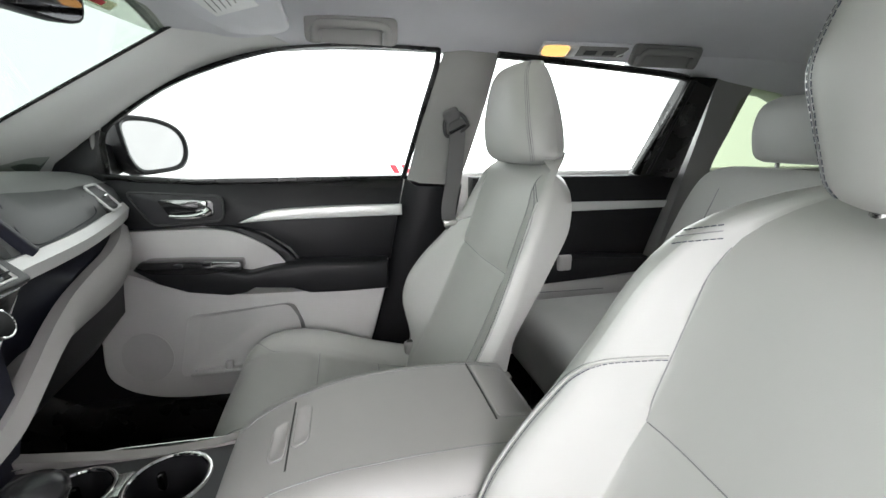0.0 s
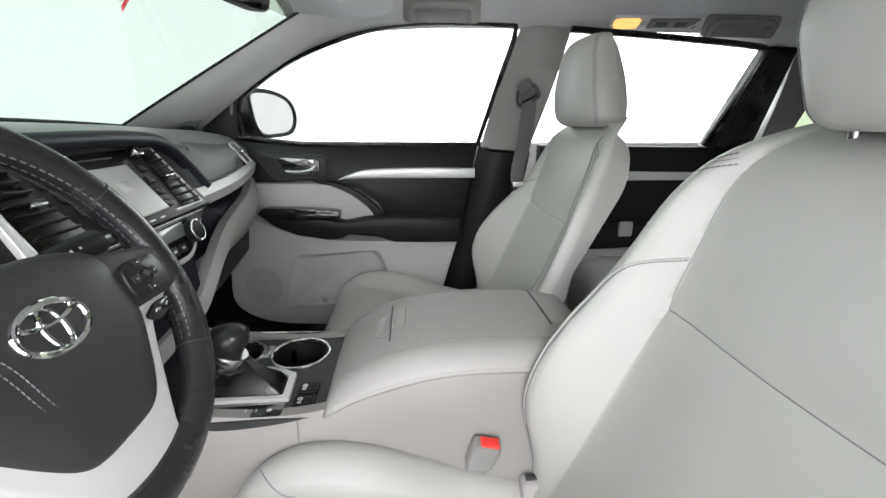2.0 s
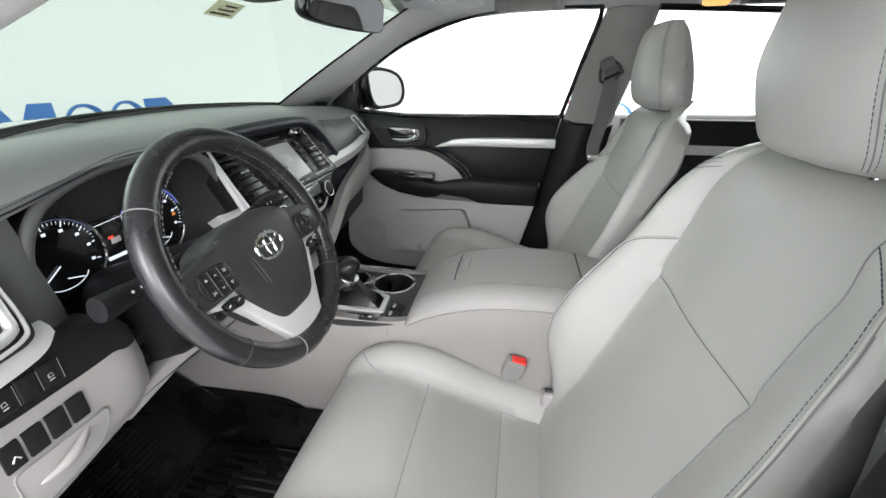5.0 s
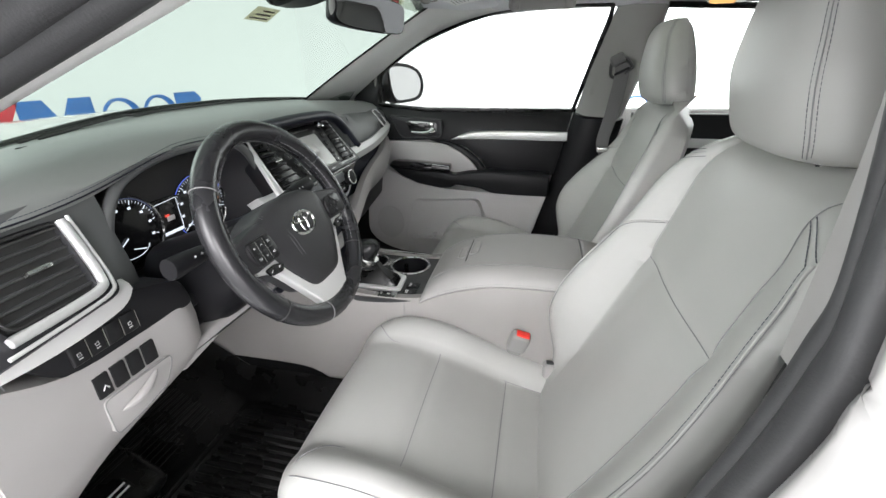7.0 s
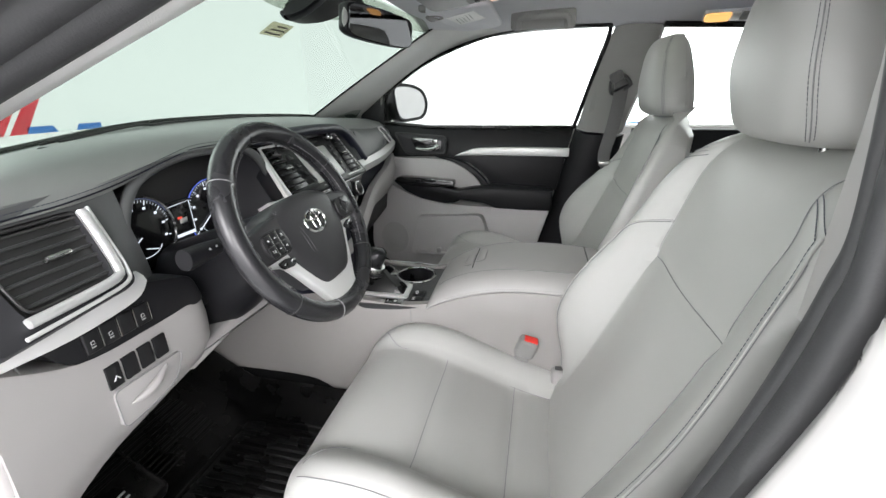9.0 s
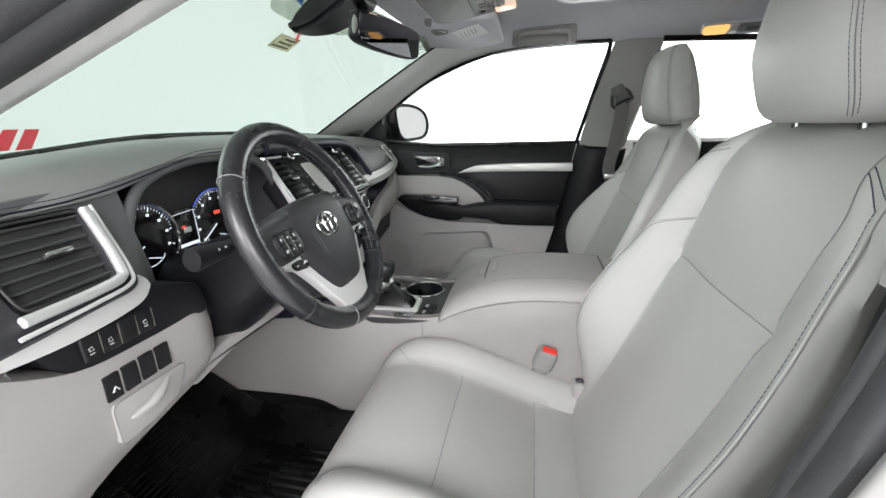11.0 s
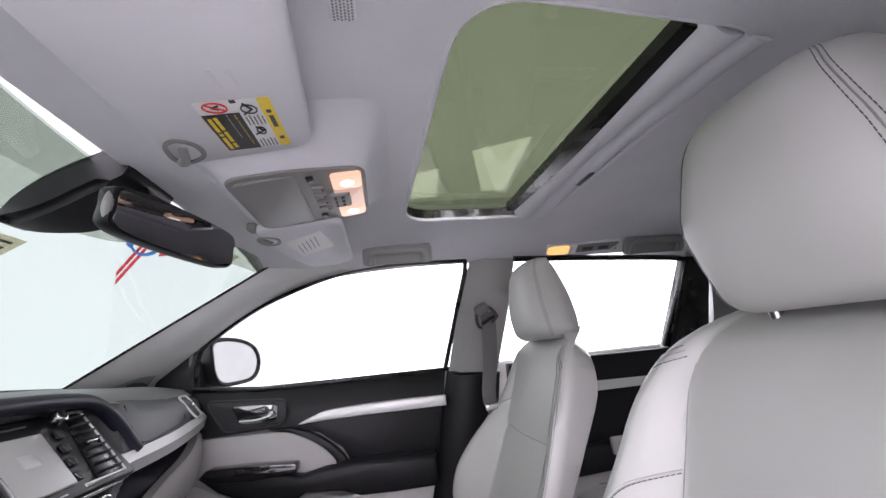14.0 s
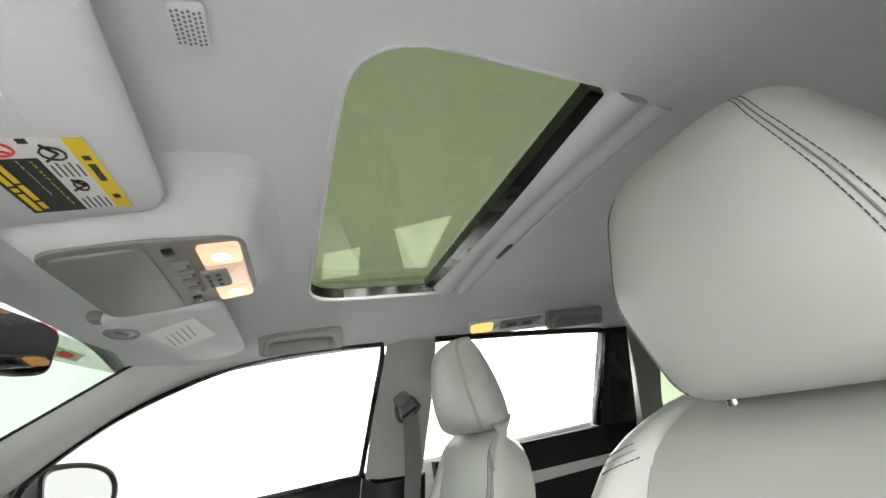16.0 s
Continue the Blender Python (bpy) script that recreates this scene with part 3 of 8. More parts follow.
# ---------------------------------------------------------------- passenger side door, pillars and window
def door_passenger():
    d = thing("passenger_door", "closed front door with black upper trim, pale lower panel and silver strip", "car door", at=(0.75, 0.5, 0.6))
    T = Matrix.Translation((-0.75, -0.5, -0.6))

    def p(name, bm, mat, label="", parent=None, sharp=35):
        bmesh.ops.transform(bm, matrix=T, verts=bm.verts)
        return part(name, bm, mat, parent or d, label, sharp)

    # upper black trim from the belt down, leaning outward at the top
    def skin(outline, xf, thick=0.03, n=8, bev=0.004):
        """Plate with its inner face at x = xf(y, z)."""
        bm = slab(outline, "x", -thick, 0, bev)
        for v in bm.verts:
            v.co.x += thick + xf(v.co.y, v.co.z)
        return bm

    face = lambda y, z: 0.735 + 0.03 * max(0, (z - 1.13)) / 0.12 - 0.045 * max(0, (y - 0.45)) / 0.45
    upper = [(0.10, 1.250), (0.40, 1.250), (0.70, 1.250), (0.905, 1.275), (0.93, 1.13), (0.66, 1.13), (0.60, 1.128), (0.52, 1.10), (0.455, 1.05), (0.43, 1.01), (0.30, 1.0), (0.155, 0.995)]
    p("upper_trim", skin(upper, face, 0.05), BLACK, "black grained upper trim")
    sill = [(x, z) for x, z in ((0.09, 1.242), (0.70, 1.244), (0.91, 1.266), (0.91, 1.280), (0.70, 1.258), (0.09, 1.255))]
    p("belt_seal", skin(sill, lambda y, z: 0.755 - 0.04 * max(0, (y - 0.45)) / 0.45, 0.02, bev=0.002), RUBBER, "black belt-line seal")
    # light insert, a leaf shape ending in a point
    leaf = catmull([(0.93, 1.128), (0.78, 1.126), (0.642, 1.122), (0.58, 1.105), (0.52, 1.07), (0.478, 1.03), (0.462, 0.995)], 4) + [(0.55, 0.975), (0.70, 0.99), (0.85, 1.02), (0.95, 1.03)]
    leaf = [tuple(q) for q in leaf]
    p("upper_insert", skin(leaf, lambda y, z: 0.698 - 0.02 * max(0, y - 0.6), 0.04, bev=0.005), PALE_ARM, "pale padded vinyl insert")
    band = [tuple(q) for q in catmull([(0.68, 1.134), (0.60, 1.127), (0.52, 1.095), (0.455, 1.04), (0.43, 1.0)], 4)] + [(0.46, 0.985)] + [tuple(q) for q in catmull([(0.472, 1.02), (0.52, 1.068), (0.585, 1.105), (0.64, 1.121)], 4)]
    p("insert_border", skin(band, lambda y, z: 0.706, 0.03, bev=0.004), BLACK, "dark blue-black curved border", sharp=60)
    # armrest
    arm = [(0.17, 1.008), (0.30, 1.012), (0.41, 1.018), (0.50, 1.012), (0.56, 1.0), (0.70, 1.03), (0.83, 1.045), (0.845, 1.028), (0.79, 0.985), (0.72, 0.955), (0.62, 0.938), (0.575, 0.942), (0.55, 0.955), (0.45, 0.945), (0.40, 0.926), (0.30, 0.922), (0.17, 0.922)]
    bm = slab(arm, "x", 0.655, 0.74, 0.012, 3)
    p("armrest", bm, BLACK, "black padded armrest and pull pocket")
    sw = round_poly([(0.575, 1.012), (0.575, 1.038), (0.70, 1.048), (0.815, 1.052), (0.835, 1.038), (0.80, 1.018), (0.70, 1.008)], 0.008)
    p("switch_panel", slab(sw, "x", 0.648, 0.70, 0.003), GLOSSBLACK, "gloss black switch panel")
    for y in (0.66, 0.73):
        p("window_switch", box((0.645, y, 1.038), (0.012, 0.022, 0.01), 0.003), BLACK, "window switch")
    # pale lower panel with pocket
    low = [(0.995, 1.06)] + [tuple(q) for q in catmull([(0.95, 1.03), (0.86, 1.0), (0.79, 0.965), (0.70, 0.94), (0.60, 0.925), (0.40, 0.918), (0.18, 0.918)], 3)] + [(0.225, 0.76), (0.27, 0.64), (0.60, 0.605)] + [tuple(q) for q in catmull([(0.70, 0.61), (0.80, 0.617), (0.87, 0.632), (0.935, 0.665), (0.972, 0.72), (0.968, 0.83), (0.985, 0.92)], 4)]
    xf = lambda y, z: 0.698 - 0.02 * (0.80 - z)
    pocket = round_poly([(0.748, 0.872), (0.455, 0.888), (0.430, 0.82), (0.410, 0.690), (0.60, 0.684), (0.792, 0.682)], 0.022, 5)
    inner = round_poly([(0.722, 0.858), (0.478, 0.868), (0.452, 0.82), (0.435, 0.700), (0.60, 0.696), (0.752, 0.694)], 0.020, 5)
    # the face is pierced for the map pocket, which is sunk into it
    bm = holed(low, [pocket], 0.0)
    for v in bm.verts:
        y, z = v.co.x, v.co.y
        v.co = (xf(y, z), y, z)
    loft([[(xf(y, z) + dx, 0.57 + (y - 0.57) * k, 0.80 + (z - 0.80) * k) for y, z in low] for dx, k in ((0.0, 1.0), (0.004, 1.012), (0.012, 1.016), (0.06, 1.016))], bm, cap=False)
    lo = p("lower_panel", bm, PALE_DOOR_LIGHTENED, "pale grey moulded lower panel")
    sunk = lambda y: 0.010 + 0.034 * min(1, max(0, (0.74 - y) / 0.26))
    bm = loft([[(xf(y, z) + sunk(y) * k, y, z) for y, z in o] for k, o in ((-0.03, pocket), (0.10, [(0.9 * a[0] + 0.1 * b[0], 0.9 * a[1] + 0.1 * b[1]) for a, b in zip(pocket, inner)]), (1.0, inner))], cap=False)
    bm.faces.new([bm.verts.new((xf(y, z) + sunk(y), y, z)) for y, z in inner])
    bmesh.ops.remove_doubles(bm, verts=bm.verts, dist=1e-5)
    p("map_pocket", bm, PALE_DOOR_LIGHTENED, "sunk map pocket", lo, 60)
    p("pocket_clip", box((0.692, 0.655, 0.708), (0.02, 0.020, 0.026), 0.005, 3), PALE_DOOR_LIGHTENED, "small clip in the pocket", lo)
    p("pocket_lip", box((0.690, 0.60, 0.692), (0.026, 0.32, 0.014), 0.006, 3), PALE_DOOR_LIGHTENED, "low pocket front", lo)
    spk = [(0.866 + 0.066 * math.cos(a), 0.756 + 0.076 * math.sin(a)) for a in np.linspace(0, 2 * math.pi, 40, endpoint=False)]
    p("speaker_grille", loft([[(xf(y, z) + dx, 0.866 + (y - 0.866) * k, 0.756 + (z - 0.756) * k) for y, z in spk] for k, dx in ((1.02, 0.001), (1.0, -0.0015), (0.95, -0.0005), (0.5, -0.002), (0.05, -0.0025))]), GRILLE, "pale round speaker grille", lo, 60)
    # silver strip
    strip = [tuple(q) for q in catmull([(0.115, 1.168), (0.30, 1.170), (0.48, 1.166), (0.54, 1.152), (0.585, 1.134)], 4)] + [tuple(q) for q in catmull([(0.53, 1.136), (0.40, 1.137), (0.115, 1.136)], 3)]
    p("silver_strip", skin(strip, lambda y, z: 0.722 - 0.03 * max(0, (y - 0.45)) / 0.45, 0.03, bev=0.004), SILVER, "satin silver trim strip")
    # handle recess and handle
    rec = round_poly([(0.845, 1.232), (0.615, 1.214), (0.618, 1.146), (0.79, 1.140)], 0.02)
    cup = round_poly([(0.775, 1.212), (0.638, 1.204), (0.640, 1.158), (0.745, 1.158)], 0.014)
    p("handle_bezel", skin(rec, lambda y, z: 0.702 + 0.05 * max(0, z - 1.14) - 0.04 * max(0, y - 0.65), 0.02, bev=0.006), CHARCOAL, "black handle surround")
    p("bezel_rim", tube([(0.701 + 0.05 * max(0, z - 1.14) - 0.04 * max(0, y - 0.65), y, z) for y, z in rec], 0.003, 8, True), SEAL, "raised rim of the handle surround", sharp=80)
    p("handle_cup", skin(cup, lambda y, z: 0.6985 + 0.05 * max(0, z - 1.14) - 0.04 * max(0, y - 0.65), 0.02, bev=0.002), GLOSSBLACK, "dark handle recess")
    path = catmull([(0.690, 0.745, 1.166), (0.684, 0.70, 1.164), (0.682, 0.665, 1.169), (0.688, 0.648, 1.178)], 5)
    p("door_handle", tube(path, lambda t: 0.005 + 0.005 * t, 10), CHROME, "chrome pull handle")
    p("lock_knob", box((0.690, 0.662, 1.196), (0.012, 0.022, 0.018), 0.004), STEEL, "chrome lock tab")
    return d


door_passenger()


def window_passenger():
    """Door window frame, glass and A pillar of the passenger side."""
    w = thing("window_1", "clear front door window with black frame", "car window", kind="structure", at=(0.75, 0.4, 1.25))
    T = Matrix.Translation((-0.75, -0.4, -1.25))
    rows = [[(0.765 - 0.02 * max(0, (y - 0.45)) / 0.45, y, 1.20) for y in np.linspace(0.0, 0.95, 10)], [(0.60, y, 1.62) for y in np.linspace(-0.05, 0.75, 10)]]
    bm = sheet(rows, 0.004, (1, 0, 0.3))
    bmesh.ops.transform(bm, matrix=T, verts=bm.verts)
    g = part("pane", bm, SIDEGLASS, w, "clear glass")
    g.visible_shadow = False
    path = catmull([(0.748, 0.893, 1.262), (0.728, 0.885, 1.30), (0.715, 0.872, 1.38), (0.69, 0.805, 1.43), (0.655, 0.68, 1.498), (0.622, 0.53, 1.550), (0.606, 0.40, 1.580), (0.600, 0.25, 1.592), (0.600, 0.06, 1.590), (0.607, 0.025, 1.575), (0.66, 0.055, 1.45), (0.75, 0.105, 1.25)], 6)
    bm = tube(path, 0.008, 6)
    bmesh.ops.transform(bm, matrix=T, verts=bm.verts)
    part("seal", bm, RUBBER, w, "black rubber seal")


window_passenger()


def pillar(name, loops, mat, label):
    bm = bmesh.new()
    fine = []
    m = len(loops[0])
    for k in range(m):
        fine.append(catmull([lp[k] for lp in loops], 6))
    loft([[fine[k][i] for k in range(m)] for i in range(len(fine[0]))], bm)
    return tagged(finish(name, bm, mat, sharp=60), label, "pillar trim", kind="structure")


def a_pillar(s, name):
    loops = [[(s * 0.470, 1.10, 1.300), (s * 0.56, 1.06, 1.305), (s * 0.655, 1.03, 1.305), (s * 0.715, 1.00, 1.300), (s * 0.77, 1.02, 1.27), (s * 0.70, 1.14, 1.26)],
             [(s * 0.530, 0.95, 1.408), (s * 0.57, 0.90, 1.405), (s * 0.625, 0.865, 1.405), (s * 0.695, 0.838, 1.412), (s * 0.74, 0.85, 1.42), (s * 0.66, 0.96, 1.43)],
             [(s * 0.540, 0.76, 1.520), (s * 0.56, 0.71, 1.515), (s * 0.60, 0.68, 1.51), (s * 0.652, 0.66, 1.508), (s * 0.69, 0.66, 1.52), (s * 0.62, 0.77, 1.545)],
             [(s * 0.525, 0.60, 1.605), (s * 0.54, 0.56, 1.59), (s * 0.57, 0.53, 1.575), (s * 0.612, 0.51, 1.56), (s * 0.645, 0.51, 1.575), (s * 0.60, 0.60, 1.63)],
             [(s * 0.515, 0.52, 1.632), (s * 0.53, 0.46, 1.605), (s * 0.56, 0.42, 1.59), (s * 0.602, 0.38, 1.582), (s * 0.63, 0.38, 1.60), (s * 0.59, 0.50, 1.65)]]
    pillar(name, loops, APILLAR_LIGHTENED, "pale grey plastic windshield pillar trim")


a_pillar(1, "pillar_front_passenger")


def b_pillar():
    up = [[(0.607, 0.01, 1.585), (0.585, -0.04, 1.588), (0.59, -0.13, 1.585), (0.63, -0.15, 1.58), (0.66, -0.05, 1.58)],
          [(0.665, 0.055, 1.43), (0.655, 0.01, 1.43), (0.66, -0.115, 1.43), (0.70, -0.13, 1.43), (0.72, -0.03, 1.43)],
          [(0.74, 0.095, 1.245), (0.705, 0.06, 1.235), (0.71, -0.06, 1.225), (0.76, -0.08, 1.23), (0.80, 0.02, 1.23)]]
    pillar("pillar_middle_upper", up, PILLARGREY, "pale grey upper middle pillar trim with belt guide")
    dn = [[(0.755, 0.10, 1.243), (0.715, 0.07, 1.225), (0.72, -0.06, 1.216), (0.77, -0.09, 1.22), (0.82, 0.02, 1.22)],
          [(0.77, 0.16, 0.98), (0.735, 0.12, 0.97), (0.735, 0.0, 0.96), (0.79, -0.05, 0.96), (0.84, 0.05, 0.96)],
          [(0.78, 0.25, 0.66), (0.74, 0.20, 0.64), (0.74, 0.05, 0.62), (0.80, 0.0, 0.62), (0.85, 0.10, 0.62)],
          [(0.78, 0.30, 0.50), (0.74, 0.25, 0.48), (0.74, 0.10, 0.46), (0.80, 0.05, 0.46), (0.85, 0.15, 0.46)]]
    pillar("pillar_middle_lower", dn, BLACK, "black lower middle pillar trim")


b_pillar()


def seat_belt():
    b = thing("seat_belt", "grey seat belt hanging from a plastic shoulder guide", "seat belt", at=(0.62, -0.02, 1.42))
    T = Matrix.Translation((-0.62, 0.02, -1.42))

    def p(name, bm, mat, label):
        bmesh.ops.transform(bm, matrix=T, verts=bm.verts)
        return part(name, bm, mat, b, label, 50)
    a = catmull([(0.640, -0.062, 1.42), (0.636, -0.060, 1.36), (0.615, -0.045, 1.26), (0.585, -0.020, 1.145), (0.60, -0.075, 1.06), (0.63, -0.15, 0.95)], 5)
    e = catmull([(0.640, -0.014, 1.42), (0.634, -0.013, 1.36), (0.612, 0.002, 1.26), (0.580, 0.022, 1.145), (0.598, -0.035, 1.06), (0.628, -0.11, 0.95)], 5)
    p("webbing", sheet([[q, (0.5 * (q + w) + np.array((-0.003, 0, 0))), w] for q, w in zip(a, e)], 0.002, (1, 0, 0)), BELT, "grey woven webbing")
    gm = Matrix.Translation((0.634, -0.026, 1.412)) @ Euler((radians(-28), radians(-14), 0)).to_matrix().to_4x4()
    p("guide", tube([gm @ Vector(q) for q in catmull([(0, -0.034, -0.028), (0, -0.030, 0.0), (0, -0.014, 0.020), (0, 0.014, 0.020), (0, 0.030, 0.0), (0, 0.034, -0.028), (0, 0.0, -0.036), (0, -0.034, -0.028)], 5)[:-1]], 0.0055, 8, True), SLATGREY, "dark plastic belt loop")
    p("guide_cap", box((-0.004, 0, 0.020), (0.026, 0.046, 0.036), 0.011, 4, gm), BELT, "rounded grey guide cover")
    p("guide_slot", box((-0.006, 0, -0.022), (0.010, 0.052, 0.008), 0.003, 2, gm), BLACK, "dark slot in the loop")
    o = loft([[(0.640, -0.012, 1.482), (0.640, 0.040, 1.482), (0.66, 0.040, 1.482), (0.66, -0.012, 1.482)], [(0.672, -0.008, 1.40), (0.672, 0.046, 1.40), (0.69, 0.046, 1.40), (0.69, -0.008, 1.40)], [(0.688, 0.022, 1.31), (0.688, 0.060, 1.31), (0.71, 0.060, 1.31), (0.71, 0.022, 1.31)]])
    bmesh.ops.bevel(o, geom=o.edges[:], offset=0.004, segments=2, affect="EDGES")
    p("guide_track", o, PILLARGREY, "height adjuster track")
    p("tongue", box((0.575, -0.005, 1.135), (0.014, 0.052, 0.020), 0.006, 3), STEEL, "metal latch tongue")


seat_belt()


def side_mirror():
    m = thing("side_mirror", "black-backed door mirror reflecting the white studio", "car mirror", at=(0.80, 0.80, 1.26))
    T = Matrix.Translation((-0.80, -0.80, -1.26))
    o = [(0.0, 0.145), (0.05, 0.155), (0.12, 0.148), (0.175, 0.125), (0.20, 0.085), (0.195, 0.04), (0.165, 0.012), (0.10, 0.004), (0.04, 0.006), (0.012, 0.04), (0.0, 0.095)]
    out = smooth_poly(o, 4)
    cs, cz = 0.10, 0.078
    F = Matrix.Translation((0.80, 0.872, 1.268)) @ Euler((0, 0, radians(-29))).to_matrix().to_4x4()

    def shell(keys):
        return loft([[T @ F @ Vector((cs + (s - cs) * k, d, cz + (z - cz) * k)) for s, z in out] for d, k in keys])
    part("housing", shell(((0.004, 0.88), (-0.006, 0.93), (-0.010, 1.0), (-0.006, 1.08), (0.03, 1.13), (0.08, 1.0), (0.12, 0.7), (0.13, 0.4))), BLACK, m, "black mirror housing")
    part("mirror_glass", shell(((-0.003, 0.90), (0.002, 0.90))), MIRROR, m, "clean mirror glass")
    bm = loft([[(0.74, 1.0, 1.275), (0.74, 0.90, 1.262), (0.735, 0.90, 1.36), (0.735, 0.98, 1.36)], [(0.86, 0.96, 1.285), (0.86, 0.90, 1.275), (0.86, 0.90, 1.34), (0.86, 0.96, 1.34)]])
    bmesh.ops.transform(bm, matrix=T, verts=bm.verts)
    part("mount", bm, BLACK, m, "black mounting foot")
    tri_ = slab([(1.01, 1.275), (0.895, 1.262), (0.888, 1.30), (0.880, 1.385), (0.90, 1.40), (0.97, 1.345)], "x", 0.715, 0.745, 0.004)
    bmesh.ops.transform(tri_, matrix=T, verts=tri_.verts)
    part("sail_panel", tri_, BLACK, m, "black corner panel")
    bm = tube([(0.735, 0.912, 1.268), (0.712, 0.895, 1.385)], 0.006, 8)
    bmesh.ops.transform(bm, matrix=T, verts=bm.verts)
    part("glass_divider", bm, PILLARGREY, m, "grey divider bar")


side_mirror()


def rear_side():
    d = thing("rear_door", "closed rear door with black trim and dull silver strip", "car door", at=(0.75, -0.5, 0.6))
    T = Matrix.Translation((-0.75, 0.5, -0.6))

    def p(name, bm, mat, label=""):
        bmesh.ops.transform(bm, matrix=T, verts=bm.verts)
        return part(name, bm, mat, d, label)
    p("upper_trim", slab([(-0.12, 1.243), (-0.92, 1.235), (-0.90, 0.86), (-0.12, 0.86)], "x", 0.745, 0.80, 0.004), BLACK, "black upper trim")
    p("silver_strip", slab([(-0.14, 1.158), (-0.88, 1.145), (-0.88, 1.120), (-0.14, 1.120)], "x", 0.735, 0.76, 0.004), SILVER, "dull silver strip")
    p("armrest", slab(round_poly([(-0.15, 0.95), (-0.55, 0.965), (-0.80, 0.945), (-0.80, 0.90), (-0.55, 0.885), (-0.15, 0.87)], 0.02), "x", 0.68, 0.76, 0.01), BLACK, "black armrest")
    p("lower_panel", slab(round_poly([(-0.12, 0.875), (-0.85, 0.875), (-0.72, 0.55), (-0.12, 0.52)], 0.03), "x", 0.715, 0.79, 0.008), PALE_DOOR_LIGHTENED, "pale grey lower panel")
    for z, y0, y1 in ((0.838, -0.36, -0.62), (0.775, -0.36, -0.66)):
        p("panel_line", tube([(0.7145, y0, z), (0.7145, y1, z - 0.006)], 0.0018, 6), SEAM, "moulded line in the panel")
    p("door_pull", box((0.676, -0.43, 0.955), (0.02, 0.05, 0.055), 0.008, 3), PALE_ARM, "pale door pull")
    w = thing("window_2", "clear rear door window with black frame", "car window", kind="structure", at=(0.75, -0.5, 1.25))
    T2 = Matrix.Translation((-0.75, 0.5, -1.25))
    bm = sheet([[(0.76, -0.08, 1.20), (0.76, -0.95, 1.20)], [(0.60, -0.08, 1.62), (0.60, -0.95, 1.62)]], 0.004, (1, 0, 0.3))
    bmesh.ops.transform(bm, matrix=T2, verts=bm.verts)
    g = part("pane", bm, SIDEGLASS, w, "clear glass")
    g.visible_shadow = False
    path = catmull([(0.60, -0.14, 1.583), (0.605, -0.44, 1.568), (0.612, -0.72, 1.550), (0.618, -0.78, 1.54)], 4) + catmull([(0.635, -0.775, 1.49), (0.740, -0.715, 1.245)], 4)
    bm = tube(path, 0.010, 6)
    bmesh.ops.transform(bm, matrix=T2, verts=bm.verts)
    part("seal", bm, RUBBER, w, "black rubber seal")
    bm = loft([[(0.600, -0.775, 1.548), (0.598, -0.865, 1.545), (0.68, -0.88, 1.55), (0.68, -0.80, 1.55)], [(0.712, -0.715, 1.24), (0.70, -0.86, 1.23), (0.80, -0.88, 1.23), (0.80, -0.735, 1.24)]])
    bmesh.ops.transform(bm, matrix=T2, verts=bm.verts)
    part("frame", bm, RUBBER, w, "black rear window frame")
    bm = tube([(0.604, -0.790, 1.535), (0.706, -0.742, 1.245)], 0.006, 8)
    bmesh.ops.transform(bm, matrix=T2, verts=bm.verts)
    part("run_channel", bm, BLACK, w, "dark glass run channel")
    loops = [[(0.60, -0.868, 1.56), (0.61, -1.03, 1.545), (0.72, -1.03, 1.545), (0.70, -0.89, 1.555)],
             [(0.652, -0.885, 1.40), (0.66, -1.015, 1.40), (0.75, -1.015, 1.40), (0.75, -0.955, 1.40)],
             [(0.69, -0.868, 1.20), (0.69, -0.98, 1.22), (0.78, -0.98, 1.22), (0.80, -0.90, 1.2)],
             [(0.69, -0.80, 0.95), (0.69, -1.0, 0.95), (0.78, -1.0, 0.95), (0.80, -0.80, 0.95)],
             [(0.69, -0.70, 0.6), (0.69, -1.0, 0.6), (0.78, -1.0, 0.6), (0.80, -0.70, 0.6)]]
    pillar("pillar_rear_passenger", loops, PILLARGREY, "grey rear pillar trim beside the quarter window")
    # quarter wall behind, with its window
    q = thing("window_3", "green-tinted rear quarter window", "car window", kind="structure", at=(0.72, -1.3, 1.25))
    T3 = Matrix.Translation((-0.72, 1.3, -1.25))
    bm = sheet([[(0.72, -1.0, 1.22), (0.72, -1.85, 1.22)], [(0.60, -1.0, 1.58), (0.60, -1.85, 1.58)]], 0.004, (1, 0, 0.3))
    bmesh.ops.transform(bm, matrix=T3, verts=bm.verts)
    g = part("pane", bm, REARGLASS, q, "green-tinted glass")
    g.visible_shadow = False
    wall = slab([(-0.98, 1.255), (-1.9, 1.255), (-1.9, 0.45), (-0.9, 0.45)], "x", 0.69, 0.76, 0.006)
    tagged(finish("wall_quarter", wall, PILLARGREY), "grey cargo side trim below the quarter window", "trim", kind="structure")
